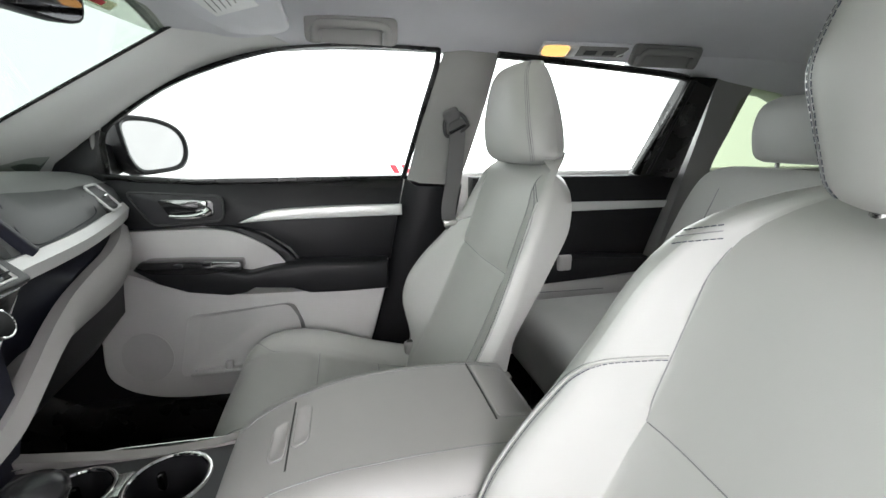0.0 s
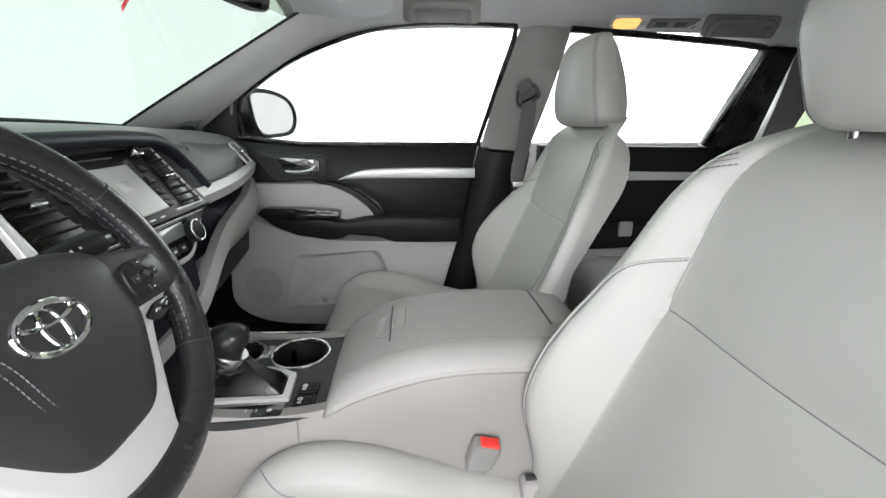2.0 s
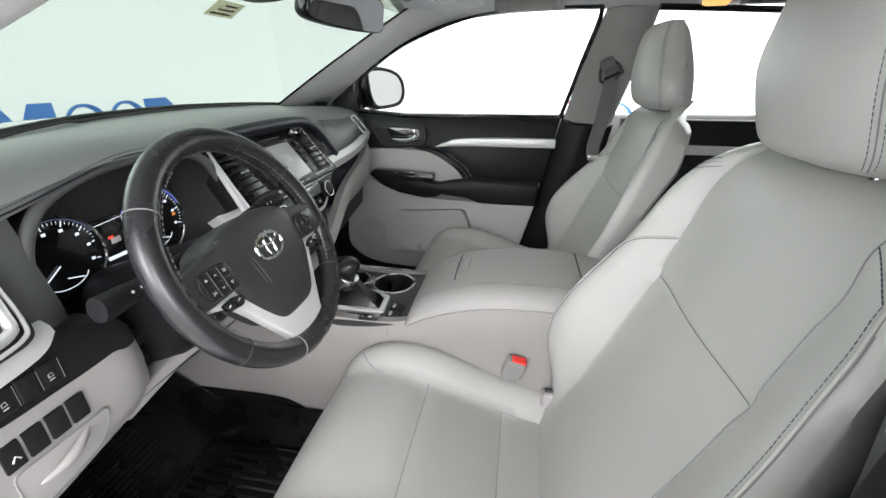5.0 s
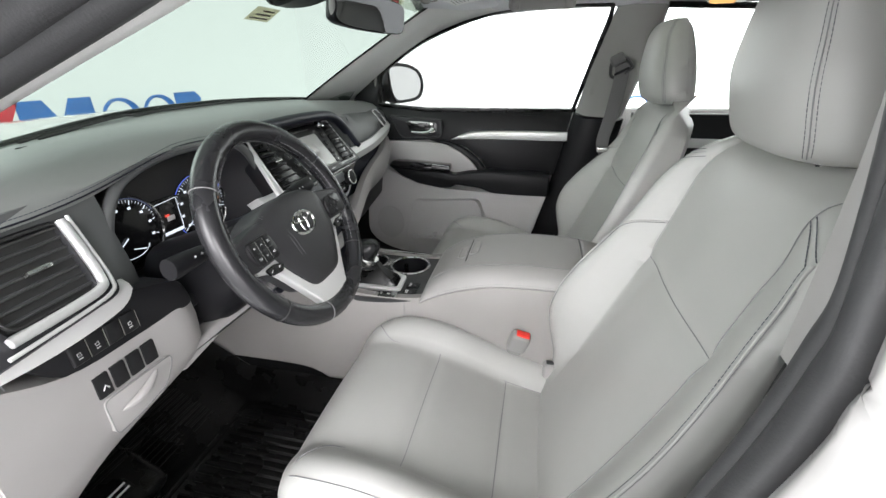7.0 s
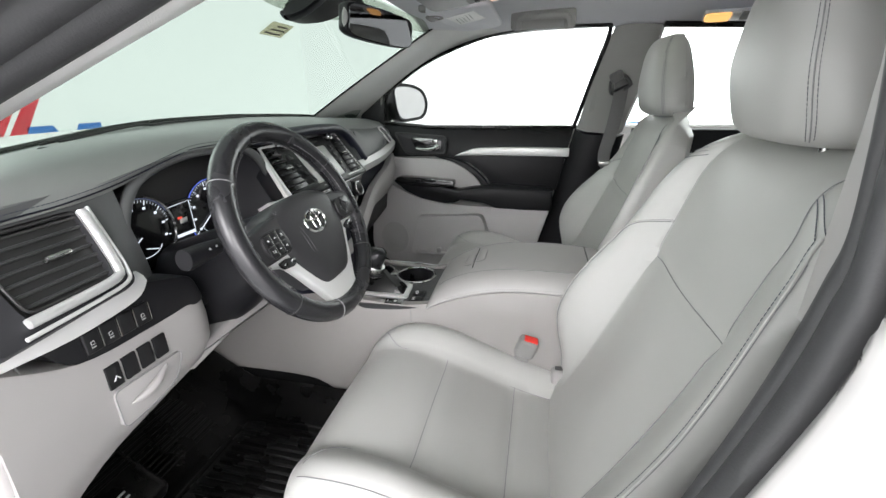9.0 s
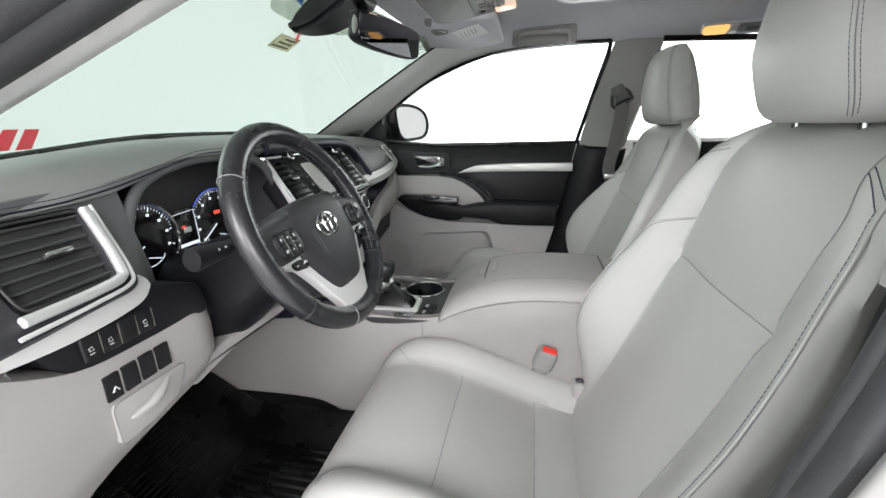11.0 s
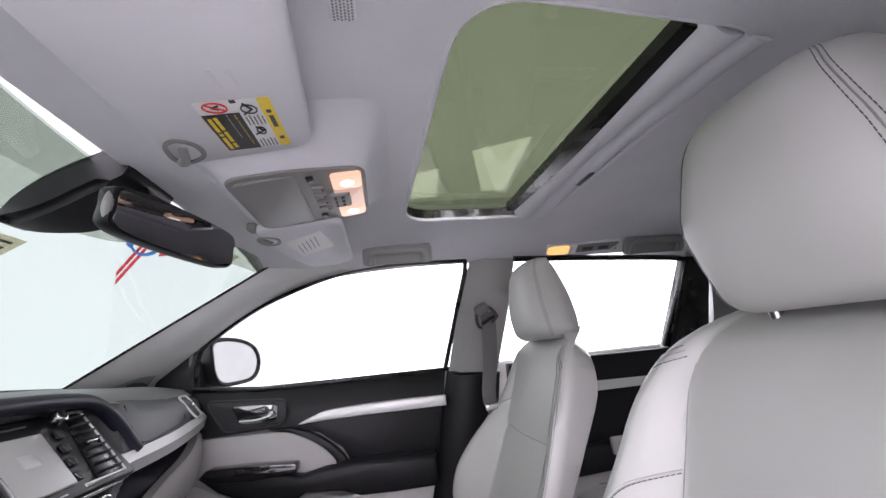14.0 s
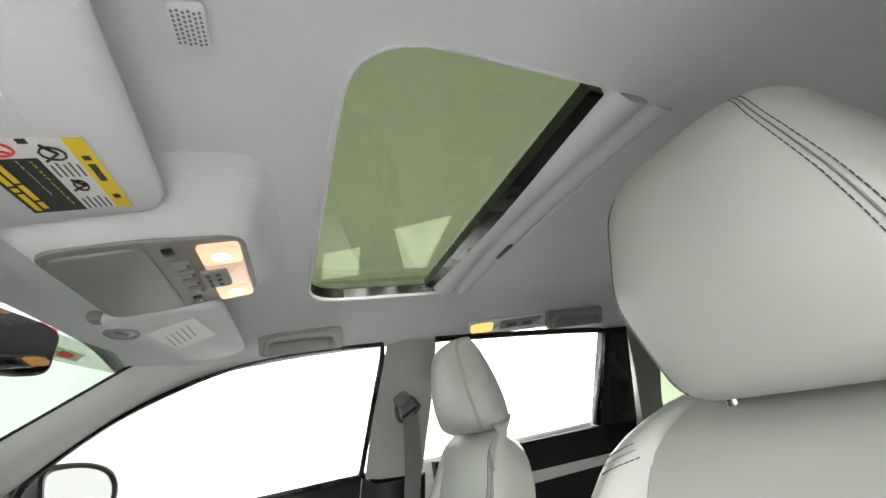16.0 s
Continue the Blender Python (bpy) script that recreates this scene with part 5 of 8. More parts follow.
# ---------------------------------------------------------------- steering wheel
def steering_wheel():
    s = thing("steering_wheel", "worn black leather steering wheel with silver lower spokes", "steering wheel")
    s.matrix_world = pose(-0.411, 0.6285, 1.177, 65, 0, 0)
    R, r = 0.1655, 0.0175
    rim = tube([(R * math.cos(a), R * math.sin(a), 0) for a in np.linspace(0, 2 * math.pi, 96, endpoint=False)], r, 20, True)
    rim_ob = part("rim", rim, WHEELSKIN, s, "worn black leather rim", 80)
    for a0 in (30, 144, 218, 253, 322):
        a = radians(a0)
        path = [((R + (r + 0.0002) * math.cos(b)) * math.cos(a), (R + (r + 0.0002) * math.cos(b)) * math.sin(a), (r + 0.0002) * math.sin(b)) for b in np.linspace(0, 2 * math.pi, 24, endpoint=False)]
        part("rim_joint", tube(path, 0.0009, 6, True), SEAM if a0 in (253, 144) else LABELBLACK, rim_ob, "joint line in the rim leather")
    for a0, a1 in ((-36, 62), (118, 216)):
        for dz in (-0.003, 0.006):
            path = [((R - r * 0.96) * math.cos(radians(a)), (R - r * 0.96) * math.sin(radians(a)), 0.004 + dz) for a in np.linspace(a0, a1, 60)]
            part("rim_stitch", stitches(path, 0.0075, 0.0045, 0.0009), MARKGREY2, rim_ob, "dull thread row")
    # silver V under the pad
    half = [(0.150, -0.024), (0.142, -0.036), (0.103, -0.049), (0.084, -0.078), (0.071, -0.100), (0.057, -0.123), (0.046, -0.141), (0.045, -0.154)]
    vee = half + [(0.03, -0.157), (-0.03, -0.157)] + [(-x, y) for x, y in half[::-1]] + [(-0.085, -0.02), (0.085, -0.02)]
    part("silver_spoke", slab(round_poly(vee, 0.008, 3), "z", -0.012, 0.0045, 0.004, 3), SILVER, s, "satin silver V-shaped lower spokes")
    pad = [(0, 0.049), (0.05, 0.045), (0.088, 0.030), (0.094, 0.006), (0.092, -0.020), (0.090, -0.038), (0.076, -0.064), (0.057, -0.092), (0.043, -0.107), (0.028, -0.113), (0, -0.114), (-0.028, -0.113), (-0.043, -0.107), (-0.057, -0.092), (-0.076, -0.064), (-0.090, -0.038), (-0.092, -0.020), (-0.094, 0.006), (-0.088, 0.030), (-0.05, 0.045)]
    pad = smooth_poly(pad, 4)
    loops = [[(x * k, -0.02 + (y + 0.02) * k, z) for x, y in pad] for k, z in ((0.98, -0.05), (1.0, -0.03), (1.0, 0.001), (0.99, 0.006), (0.955, 0.0105), (0.88, 0.0145), (0.7, 0.018), (0.4, 0.0198), (0.05, 0.0203))]
    pad_ob = part("hub_pad", loft(loops), WHEELPAD, s, "black padded airbag cover", 60)
    ez = 0.0203
    part("emblem", ring((-0.002, -0.0070, ez), 0.0300, 0.0026, n=40, ry=0.0192), CHROME, s, "oval chrome badge ring")
    part("emblem_upright", ring((-0.002, -0.0085, ez), 0.0088, 0.0022, n=24, ry=0.0172), CHROME, s, "chrome badge inner oval")
    part("emblem_crossbar", ring((-0.002, 0.0028, ez), 0.0232, 0.0022, n=28, ry=0.0075), CHROME, s, "chrome badge upper oval")
    for sg in (-1, 1):
        arm = [(sg * 0.070, 0.031), (sg * 0.11, 0.025), (sg * 0.158, 0.016), (sg * 0.162, -0.028), (sg * 0.145, -0.034), (sg * 0.07, -0.032)]
        part("side_spoke", slab(round_poly(arm, 0.012), "z", -0.022, 0.0135, 0.006, 3), WHEELPAD, s, "black side spoke")
        sw = [(sg * 0.088, 0.006), (sg * 0.098, 0.011), (sg * 0.138, 0.010), (sg * 0.144, -0.008), (sg * 0.138, -0.029), (sg * 0.092, -0.030), (sg * 0.084, -0.018)]
        cl = part("switch_plate", slab(round_poly(sw, 0.008), "z", 0.010, 0.0185, 0.003), SATINBLACK, s, "black switch plate")
        zt = 0.0207
        if sg < 0:
            signs = {(0.132, 0): [[(-0.0022, 0), (0.0022, 0)], [(0, -0.0022), (0, 0.0022)]], (0.132, 1): [[(-0.0025, -0.002), (0.0015, 0), (-0.0025, 0.002)], [(0.0028, -0.002), (0.0028, 0.002)]],
                     (0.116, 0): [[(-0.002, -0.0012), (0, 0.0012), (0.002, -0.0012)]], (0.116, 1): [[(-0.002, 0.0012), (0, -0.0012), (0.002, 0.0012)]],
                     (0.1, 0): [[(-0.003, 0.0015), (0.003, 0.0015)], [(-0.003, -0.0015), (0.003, -0.0015)], [(-0.001, 0), (0.002, 0)]], (0.1, 1): [[(-0.002, -0.001), (0.0, 0.001), (0.001, -0.002)], [(0.0018, 0.0015), (0.0024, -0.0015)]]}
            for (bx, row), strokes in signs.items():
                by = -0.0005 - 0.018 * row
                b = part("button", box((-bx, by, 0.0185), (0.0142, 0.0165, 0.004), 0.0014), SWITCH, cl, "small switch")
                for st in strokes:
                    part("marking", tube([(-bx + x, by + y, zt) for x, y in st], 0.0004, 4), MARK, b, "pale switch marking")
            for bx in (0.108, 0.124):
                part("plate_bar", box((-bx, -0.0095, 0.0190), (0.0012, 0.035, 0.003), 0), STEEL, cl, "thin metal bar")
        else:
            part("button", ring((0.110, -0.008, 0.0190), 0.0085, 0.0022, n=24), SWITCH, cl, "round four-way switch")
            part("button", disc((0.110, -0.008, 0.018), 0.0055, 0.0025, None, 20, 0.0008), SWITCH, cl, "centre switch")
            for dx, dy in ((0, 0.014), (0, -0.014), (-0.014, 0), (0.014, 0)):
                b = part("button", box((0.110 + dx, -0.008 + dy, 0.0185), (0.009, 0.009, 0.004), 0.0014), SWITCH, cl, "small switch")
                part("marking", tube([(0.110 + dx - 0.0014, -0.008 + dy, zt), (0.110 + dx + 0.0014, -0.008 + dy, zt)], 0.0005, 4), MARK, b, "pale switch marking")
        ph = round_poly([(sg * 0.128, -0.037), (sg * 0.105, -0.036), (sg * 0.086, -0.043), (sg * 0.095, -0.054), (sg * 0.122, -0.050)], 0.006)
        phone = part("phone_switch", slab(ph, "z", 0.008, 0.0135, 0.002), GLOSSBLACK, s, "black rocker switch")
        for dx in (0.100, 0.118):
            part("marking", tube([(sg * dx - 0.002, -0.0445, 0.0139), (sg * dx + 0.002, -0.0425, 0.0139)], 0.0007, 4), MARK, phone, "pale symbol")
    hz = lambda x, y: 0.0210 - 0.010 * min(1, (math.hypot(x / 0.09, (y + 0.02) / 0.085)) ** 2.6)
    for off in (0.0, 0.007):
        pts = [(-0.080 + off, 0.034), (-0.062 + off, 0.014), (-0.051 + off, -0.015), (-0.046 + off, -0.05), (-0.036 + off, -0.096)]
        path = catmull([(x, y, hz(x, y)) for x, y in pts], 8)
        part("pad_stitch", stitches(path, 0.0045, 0.003, 0.0006), MARKGREY2, pad_ob, "dull thread row")
    ang = np.linspace(0, 2 * math.pi, 24, endpoint=False)
    col = loft([[(0.055 * math.cos(a), 0.055 * math.sin(a) - 0.01, -0.02) for a in ang], [(0.06 * math.cos(a), 0.062 * math.sin(a) - 0.015, -0.10) for a in ang], [(0.075 * math.cos(a), 0.085 * math.sin(a) - 0.025, -0.2) for a in ang], [(0.08 * math.cos(a), 0.10 * math.sin(a) - 0.03, -0.30) for a in ang]])
    part("column_shroud", col, BLACK, s, "black column shroud", 60)
    for sg in (-1, 1):
        st = part("stalk", tube([(sg * 0.05, 0.03, -0.075), (sg * 0.10, 0.034 + 0.006 * sg, -0.075), (sg * 0.128, 0.034 + 0.009 * sg, -0.072)], 0.010, 12), BLACK, s, "black control stalk")
        part("stalk_end", tube([(sg * 0.128, 0.034 + 0.009 * sg, -0.072), (sg * 0.16, 0.035 + 0.009 * sg, -0.070), (sg * 0.186, 0.035 + 0.009 * sg, -0.068), (sg * 0.193, 0.036 + 0.009 * sg, -0.068)], lambda t: 0.0120 + 0.004 * math.sin(math.pi * min(1, max(0, t)) * 0.7), 16), BLACK, st, "stalk tip")
        for k in range(3):
            part("stalk_mark", box((sg * (0.143 + 0.013 * k), 0.035 + 0.009 * sg, -0.0555), (0.0035, 0.003, 0.0006), 0.001), MARK, st, "pale stalk marking")


steering_wheel()


# ---------------------------------------------------------------- dashboard
def dashboard():
    d = thing("dashboard", "dark grey dashboard with silver strips and a pale lower shelf", "dashboard", at=(0, 0.9, 1.1))
    T = Matrix.Translation((0, -0.9, -1.1))

    def p(name, bm, mat, label="", parent=None, sharp=45):
        bmesh.ops.transform(bm, matrix=T, verts=bm.verts)
        return part(name, bm, mat, parent or d, label, sharp)

    def across(profiles, mat, name, label, steps=5, sharp=45):
        """Skin over profiles (x, [(y, z), ...]) from side to side."""
        m = len(profiles[0][1])
        lines = [catmull([(x, *pr[k]) for x, pr in profiles], steps) for k in range(m)]
        return p(name, loft([[lines[k][i] for k in range(m)] for i in range(len(lines[0]))]), mat, label, None, sharp)

    def top(x, yw, zw, zm, yb, zb, yf, zf):
        return (x, [(yw, zw - 0.06), (yw, zw), ((yw + yb) / 2, zm), (yb + 0.05, (zm + zb) / 2 + 0.006), (yb, zb), (yb - 0.016, zb - 0.014), (yf, zf), (yf + 0.03, zf - 0.01), (yf + 0.2, zf - 0.02)])
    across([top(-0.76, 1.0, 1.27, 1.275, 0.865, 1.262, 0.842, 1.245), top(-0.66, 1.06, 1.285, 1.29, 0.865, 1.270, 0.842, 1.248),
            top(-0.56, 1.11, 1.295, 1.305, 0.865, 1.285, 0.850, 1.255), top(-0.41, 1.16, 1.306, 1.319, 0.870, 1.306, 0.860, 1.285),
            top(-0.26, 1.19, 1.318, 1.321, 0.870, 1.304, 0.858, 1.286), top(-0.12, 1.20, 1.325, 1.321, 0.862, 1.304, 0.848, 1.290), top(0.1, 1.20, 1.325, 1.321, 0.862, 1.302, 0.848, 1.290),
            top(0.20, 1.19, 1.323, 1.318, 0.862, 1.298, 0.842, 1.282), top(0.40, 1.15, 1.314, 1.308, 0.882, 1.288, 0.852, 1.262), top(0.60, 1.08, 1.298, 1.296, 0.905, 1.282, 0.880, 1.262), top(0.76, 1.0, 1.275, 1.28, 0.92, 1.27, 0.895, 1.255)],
           DASHTOP_SHEEN, "top_pad", "dark grey padded dash top with sheen put into its colour")
    # thread row along the brow
    edge = catmull([(-0.66, 1.057, 1.287), (-0.56, 1.107, 1.298), (-0.41, 1.157, 1.309), (-0.26, 1.187, 1.321), (-0.12, 1.197, 1.328), (0.1, 1.197, 1.328), (0.20, 1.187, 1.326), (0.40, 1.147, 1.317), (0.60, 1.077, 1.301)], 6)
    p("glass_seal", tube([tuple(q) for q in edge], 0.006, 8), RUBBER, "black seal along the foot of the glass", None, 80)
    for back, x0, x1 in ((0.040, -0.47, 0.42), (0.058, -0.45, 0.36)):
        p("defrost_slot", tube([(q[0], q[1] - back, q[2] + (0.004 if q[0] < -0.2 else -0.001)) for q in edge if x0 < q[0] < x1], 0.0026, 6), LABELBLACK, "dark defroster slot", None, 80)
    path = catmull([(-0.75, 0.839, 1.246), (-0.695, 0.842, 1.250), (-0.632, 0.845, 1.252), (-0.549, 0.848, 1.262), (-0.44, 0.853, 1.284), (-0.372, 0.857, 1.294), (-0.26, 0.855, 1.294), (-0.12, 0.846, 1.297)], 8)
    p("brow_seam", tube([(q[0], q[1], q[2] + 0.001) for q in path], 0.0012, 5), NAVY, "dark seam along the brow")
    p("brow_stitch", stitches([(q[0], q[1] + 0.001, q[2] + 0.007) for q in path], 0.006, 0.0042, 0.0006), THREAD, "thread row")
    # recess above the stack
    p("stack_recess", box((-0.005, 0.885, 1.285), (0.36, 0.05, 0.025), 0.004), BLACK, "black recess under the brow")
    # navy rim that comes down beside the stack
    path = catmull([(-0.20, 0.852, 1.294), (0.0, 0.850, 1.296), (0.15, 0.846, 1.290), (0.205, 0.838, 1.272), (0.235, 0.822, 1.235), (0.255, 0.806, 1.195), (0.262, 0.80, 1.182)], 6)
    p("stack_rim", tube(path, 0.014, 12), NAVY, "navy padded rim beside the stack", None, 80)
    p("rim_stitch", stitches([(q[0] + 0.008, q[1] - 0.006, q[2] + 0.008) for q in path], 0.006, 0.0042, 0.0006), SEAM, "thread row")
    # passenger pad
    across([(0.225, [(0.850, 1.278), (0.822, 1.24), (0.803, 1.188), (0.81, 1.178), (0.9, 1.178), (0.95, 1.28)]), (0.30, [(0.850, 1.278), (0.815, 1.24), (0.800, 1.188), (0.81, 1.178), (0.9, 1.178), (0.95, 1.28)]), (0.45, [(0.862, 1.266), (0.828, 1.235), (0.812, 1.192), (0.82, 1.18), (0.9, 1.18), (0.95, 1.27)]),
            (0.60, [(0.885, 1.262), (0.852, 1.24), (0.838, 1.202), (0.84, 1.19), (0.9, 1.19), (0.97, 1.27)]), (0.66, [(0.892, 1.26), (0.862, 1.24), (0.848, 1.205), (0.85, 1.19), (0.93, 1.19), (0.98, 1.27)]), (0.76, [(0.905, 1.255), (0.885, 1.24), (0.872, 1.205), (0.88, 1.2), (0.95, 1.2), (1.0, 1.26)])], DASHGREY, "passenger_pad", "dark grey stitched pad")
    seam = catmull([(0.28, 0.838, 1.268), (0.262, 0.812, 1.225), (0.272, 0.799, 1.196), (0.33, 0.799, 1.193), (0.45, 0.8125, 1.200), (0.515, 0.825, 1.206), (0.535, 0.834, 1.218), (0.53, 0.850, 1.245)], 5)
    p("pad_seam", tube(seam, 0.0013, 6), NAVY, "dark inset seam round the pad")
    across([(0.20, [(0.796, 1.184), (0.784, 1.168), (0.790, 1.146), (0.83, 1.143), (0.84, 1.18)]), (0.40, [(0.802, 1.190), (0.790, 1.174), (0.797, 1.150), (0.84, 1.15), (0.85, 1.185)]),
            (0.60, [(0.832, 1.199), (0.820, 1.184), (0.827, 1.158), (0.86, 1.16), (0.87, 1.19)]), (0.76, [(0.868, 1.207), (0.857, 1.192), (0.862, 1.168), (0.90, 1.17), (0.91, 1.2)])], SILVER, "silver_strip", "satin silver dash strip")
    # open shelf, dark, and its pale lip sweeping down to the console
    across([(0.10, [(0.83, 1.15), (0.875, 1.08), (0.86, 0.93), (0.86, 0.90), (0.95, 0.90), (0.95, 1.15)]), (0.30, [(0.84, 1.152), (0.885, 1.10), (0.85, 1.0), (0.85, 0.97), (0.95, 0.97), (0.95, 1.15)]), (0.45, [(0.85, 1.155), (0.885, 1.12), (0.85, 1.09), (0.85, 1.06), (0.97, 1.06), (0.97, 1.15)]), (0.70, [(0.88, 1.165), (0.905, 1.14), (0.87, 1.12), (0.87, 1.09), (0.99, 1.09), (0.99, 1.16)])], NAVY, "shelf", "navy-lined open shelf")

    def lip(x, zt, zb, y):
        return (x, [(y + 0.035, zt + 0.002), (y + 0.012, zt + 0.004), (y, zt - 0.008), (y - 0.004, (zt + zb) / 2), (y + 0.008, zb + 0.012), (y + 0.03, zb), (y + 0.10, zb - 0.002), (y + 0.045, zb + 0.012)])
    across([lip(x, zt, zt - th, y) for x, zt, th, y in ((-0.15, 0.950, 0.028, 0.755), (-0.03, 0.963, 0.028, 0.752), (0.02, 0.966, 0.028, 0.752), (0.09, 0.979, 0.030, 0.756), (0.17, 1.012, 0.034, 0.766), (0.23, 1.036, 0.042, 0.776), (0.29, 1.056, 0.056, 0.786), (0.36, 1.073, 0.074, 0.797), (0.45, 1.090, 0.090, 0.806), (0.55, 1.107, 0.097, 0.815), (0.63, 1.129, 0.099, 0.828), (0.70, 1.150, 0.10, 0.852))], PALE, "shelf_lip", "pale grey shelf lip")
    p("glove_box", loft([[(0.13, 0.85, 0.985), (0.70, 0.88, 1.06), (0.70, 1.05, 1.06), (0.13, 1.05, 0.985)], [(0.13, 0.87, 0.86), (0.70, 0.90, 0.90), (0.70, 1.05, 0.90), (0.13, 1.05, 0.86)], [(0.13, 0.98, 0.76), (0.70, 1.0, 0.78), (0.70, 1.08, 0.78), (0.13, 1.08, 0.76)]]), BLACK, "dark underside of the glove box")
    vent(d, T, Matrix.Translation((0.612, 0.850, 1.231)) @ Euler((radians(-38), 0, radians(10))).to_matrix().to_4x4(), 0.076, 0.074, 5, True)

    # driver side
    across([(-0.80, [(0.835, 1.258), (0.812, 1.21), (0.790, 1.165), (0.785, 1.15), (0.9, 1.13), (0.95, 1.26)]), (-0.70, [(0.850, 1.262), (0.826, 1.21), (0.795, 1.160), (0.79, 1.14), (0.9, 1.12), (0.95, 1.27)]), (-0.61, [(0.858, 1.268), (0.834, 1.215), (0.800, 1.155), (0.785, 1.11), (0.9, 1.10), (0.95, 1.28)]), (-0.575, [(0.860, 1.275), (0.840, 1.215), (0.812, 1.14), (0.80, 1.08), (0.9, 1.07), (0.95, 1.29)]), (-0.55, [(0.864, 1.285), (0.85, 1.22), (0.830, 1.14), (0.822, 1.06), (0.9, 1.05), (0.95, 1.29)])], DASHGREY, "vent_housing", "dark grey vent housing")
    m = Matrix.Translation((-0.690, 0.797, 1.203)) @ Euler((radians(-33), 0, radians(5))).to_matrix().to_4x4()
    vent(d, T, m, 0.130, 0.096, 7, False)
    outer = round_poly([(-0.12, -0.078), (0.066, -0.070), (0.086, 0.052), (-0.12, 0.052)], 0.018, 6)
    inner = round_poly([(-0.068, -0.052), (0.038, -0.052), (0.060, 0.049), (-0.068, 0.049)], 0.012, 6)
    bm = loft([[T @ m @ Vector((x, y, z)) for x, z in o] for y, o in ((0.016, outer), (0.002, [(x * 0.985, z * 0.985) for x, z in outer]), (-0.002, [(x * 1.05, z * 1.05) for x, z in inner]), (0.012, inner))], cap=False)
    part("vent_surround", bm, CHARCOAL, d, "charcoal vent surround")
    line = catmull([(0.079, -0.002, 0.050), (0.070, -0.003, 0.0), (0.061, -0.003, -0.046), (0.048, -0.003, -0.063), (0.0, -0.003, -0.068), (-0.085, -0.003, -0.071)], 5)
    part("surround_line", tube([T @ m @ Vector(q) for q in line], 0.0026, 8), SILVER, d, "thin silver outer line", 80)
    bar = catmull([(0.0655, -0.005, 0.046), (0.0575, -0.006, 0.0), (0.0495, -0.006, -0.038), (0.040, -0.006, -0.052), (0.0, -0.006, -0.056), (-0.075, -0.006, -0.057)], 5)
    part("vent_bar", tube([T @ m @ Vector(q) for q in bar], 0.0062, 10), SILVERBRIGHT, d, "bright silver bar beside the vent", 80)
    across([(-0.82, [(0.784, 1.172), (0.763, 1.150), (0.766, 1.118), (0.82, 1.11), (0.83, 1.16)]), (-0.72, [(0.780, 1.158), (0.765, 1.140), (0.767, 1.112), (0.82, 1.11), (0.83, 1.15)]), (-0.63, [(0.788, 1.150), (0.774, 1.138), (0.772, 1.118), (0.82, 1.11), (0.83, 1.14)]), (-0.60, [(0.795, 1.148), (0.784, 1.142), (0.780, 1.134), (0.82, 1.12), (0.83, 1.14)])], SILVER, "silver_strip", "satin silver dash strip")
    pan = round_poly([(-0.76, 1.124), (-0.738, 1.088), (-0.708, 1.060), (-0.62, 1.055), (-0.510, 1.058), (-0.525, 1.11), (-0.61, 1.134)], 0.015)
    p("switch_panel", slab(pan, "y", 0.779, 0.84, 0.003), BLACK, "black switch panel")
    for k in range(4):
        b = p("push_switch", box((-0.696 + 0.0240 * k, 0.7785, 1.092), (0.0218, 0.006, 0.032), 0.0025), SWITCH, "square black switch")
        p("switch_edge", box((-0.6848 + 0.0240 * k, 0.7772, 1.092), (0.0012, 0.004, 0.028), 0), STEEL, "thin bright edge", b)
        if k != 2:
            p("symbol", tube([(-0.6995 + 0.0240 * k, 0.7752, 1.0885), (-0.6995 + 0.0240 * k, 0.7752, 1.0925), (-0.6955 + 0.0240 * k, 0.7752, 1.0935), (-0.6945 + 0.0240 * k, 0.7752, 1.0885)], 0.0005, 4, True), MARK, "pale symbol", b)
            p("symbol", box((-0.697 + 0.0240 * k, 0.7752, 1.0848), (0.0055, 0.0006, 0.0012), 0), MARK, "pale small word as a bar", b)
    across([(-0.82, [(0.80, 1.15), (0.772, 1.125), (0.766, 1.03), (0.775, 0.93), (0.82, 0.83), (0.90, 0.80), (1.0, 1.0)]), (-0.72, [(0.82, 1.078), (0.778, 1.073), (0.768, 1.05), (0.772, 0.965), (0.80, 0.905), (0.90, 0.82), (1.0, 1.0)]), (-0.62, [(0.82, 1.068), (0.778, 1.065), (0.770, 1.045), (0.772, 0.975), (0.79, 0.938), (0.90, 0.87), (1.0, 1.0)]), (-0.54, [(0.82, 1.068), (0.780, 1.066), (0.772, 1.045), (0.774, 0.985), (0.79, 0.955), (0.90, 0.90), (1.0, 1.0)]), (-0.505, [(0.84, 1.075), (0.795, 1.072), (0.788, 1.03), (0.79, 0.985), (0.81, 0.955), (0.9, 0.91), (1.0, 1.0)])], PALE, "knee_panel", "pale grey knee panel")
    for k in range(4):
        p("blank_switch", box((-0.691 + 0.0243 * k, 0.7690, 1.036), (0.0205, 0.005, 0.034), 0.0015), SWITCH, "black blank switch")
    p("symbol", tube([(-0.694, 0.7660, 1.030), (-0.690, 0.7660, 1.036), (-0.686, 0.7660, 1.030)], 0.0011, 5), MARK, "pale hood symbol")
    lid = round_poly([(-0.700, 1.014), (-0.588, 1.010), (-0.598, 0.985), (-0.612, 0.968), (-0.66, 0.958), (-0.700, 0.955)], 0.010)
    p("fuse_lid", slab(lid, "y", 0.7665, 0.79, 0.001), PALE, "small pale lid with a finger grip")
    p("lid_joint", tube([(x, 0.7663, z) for x, z in lid], 0.0008, 5, True), SEAM, "joint round the lid")
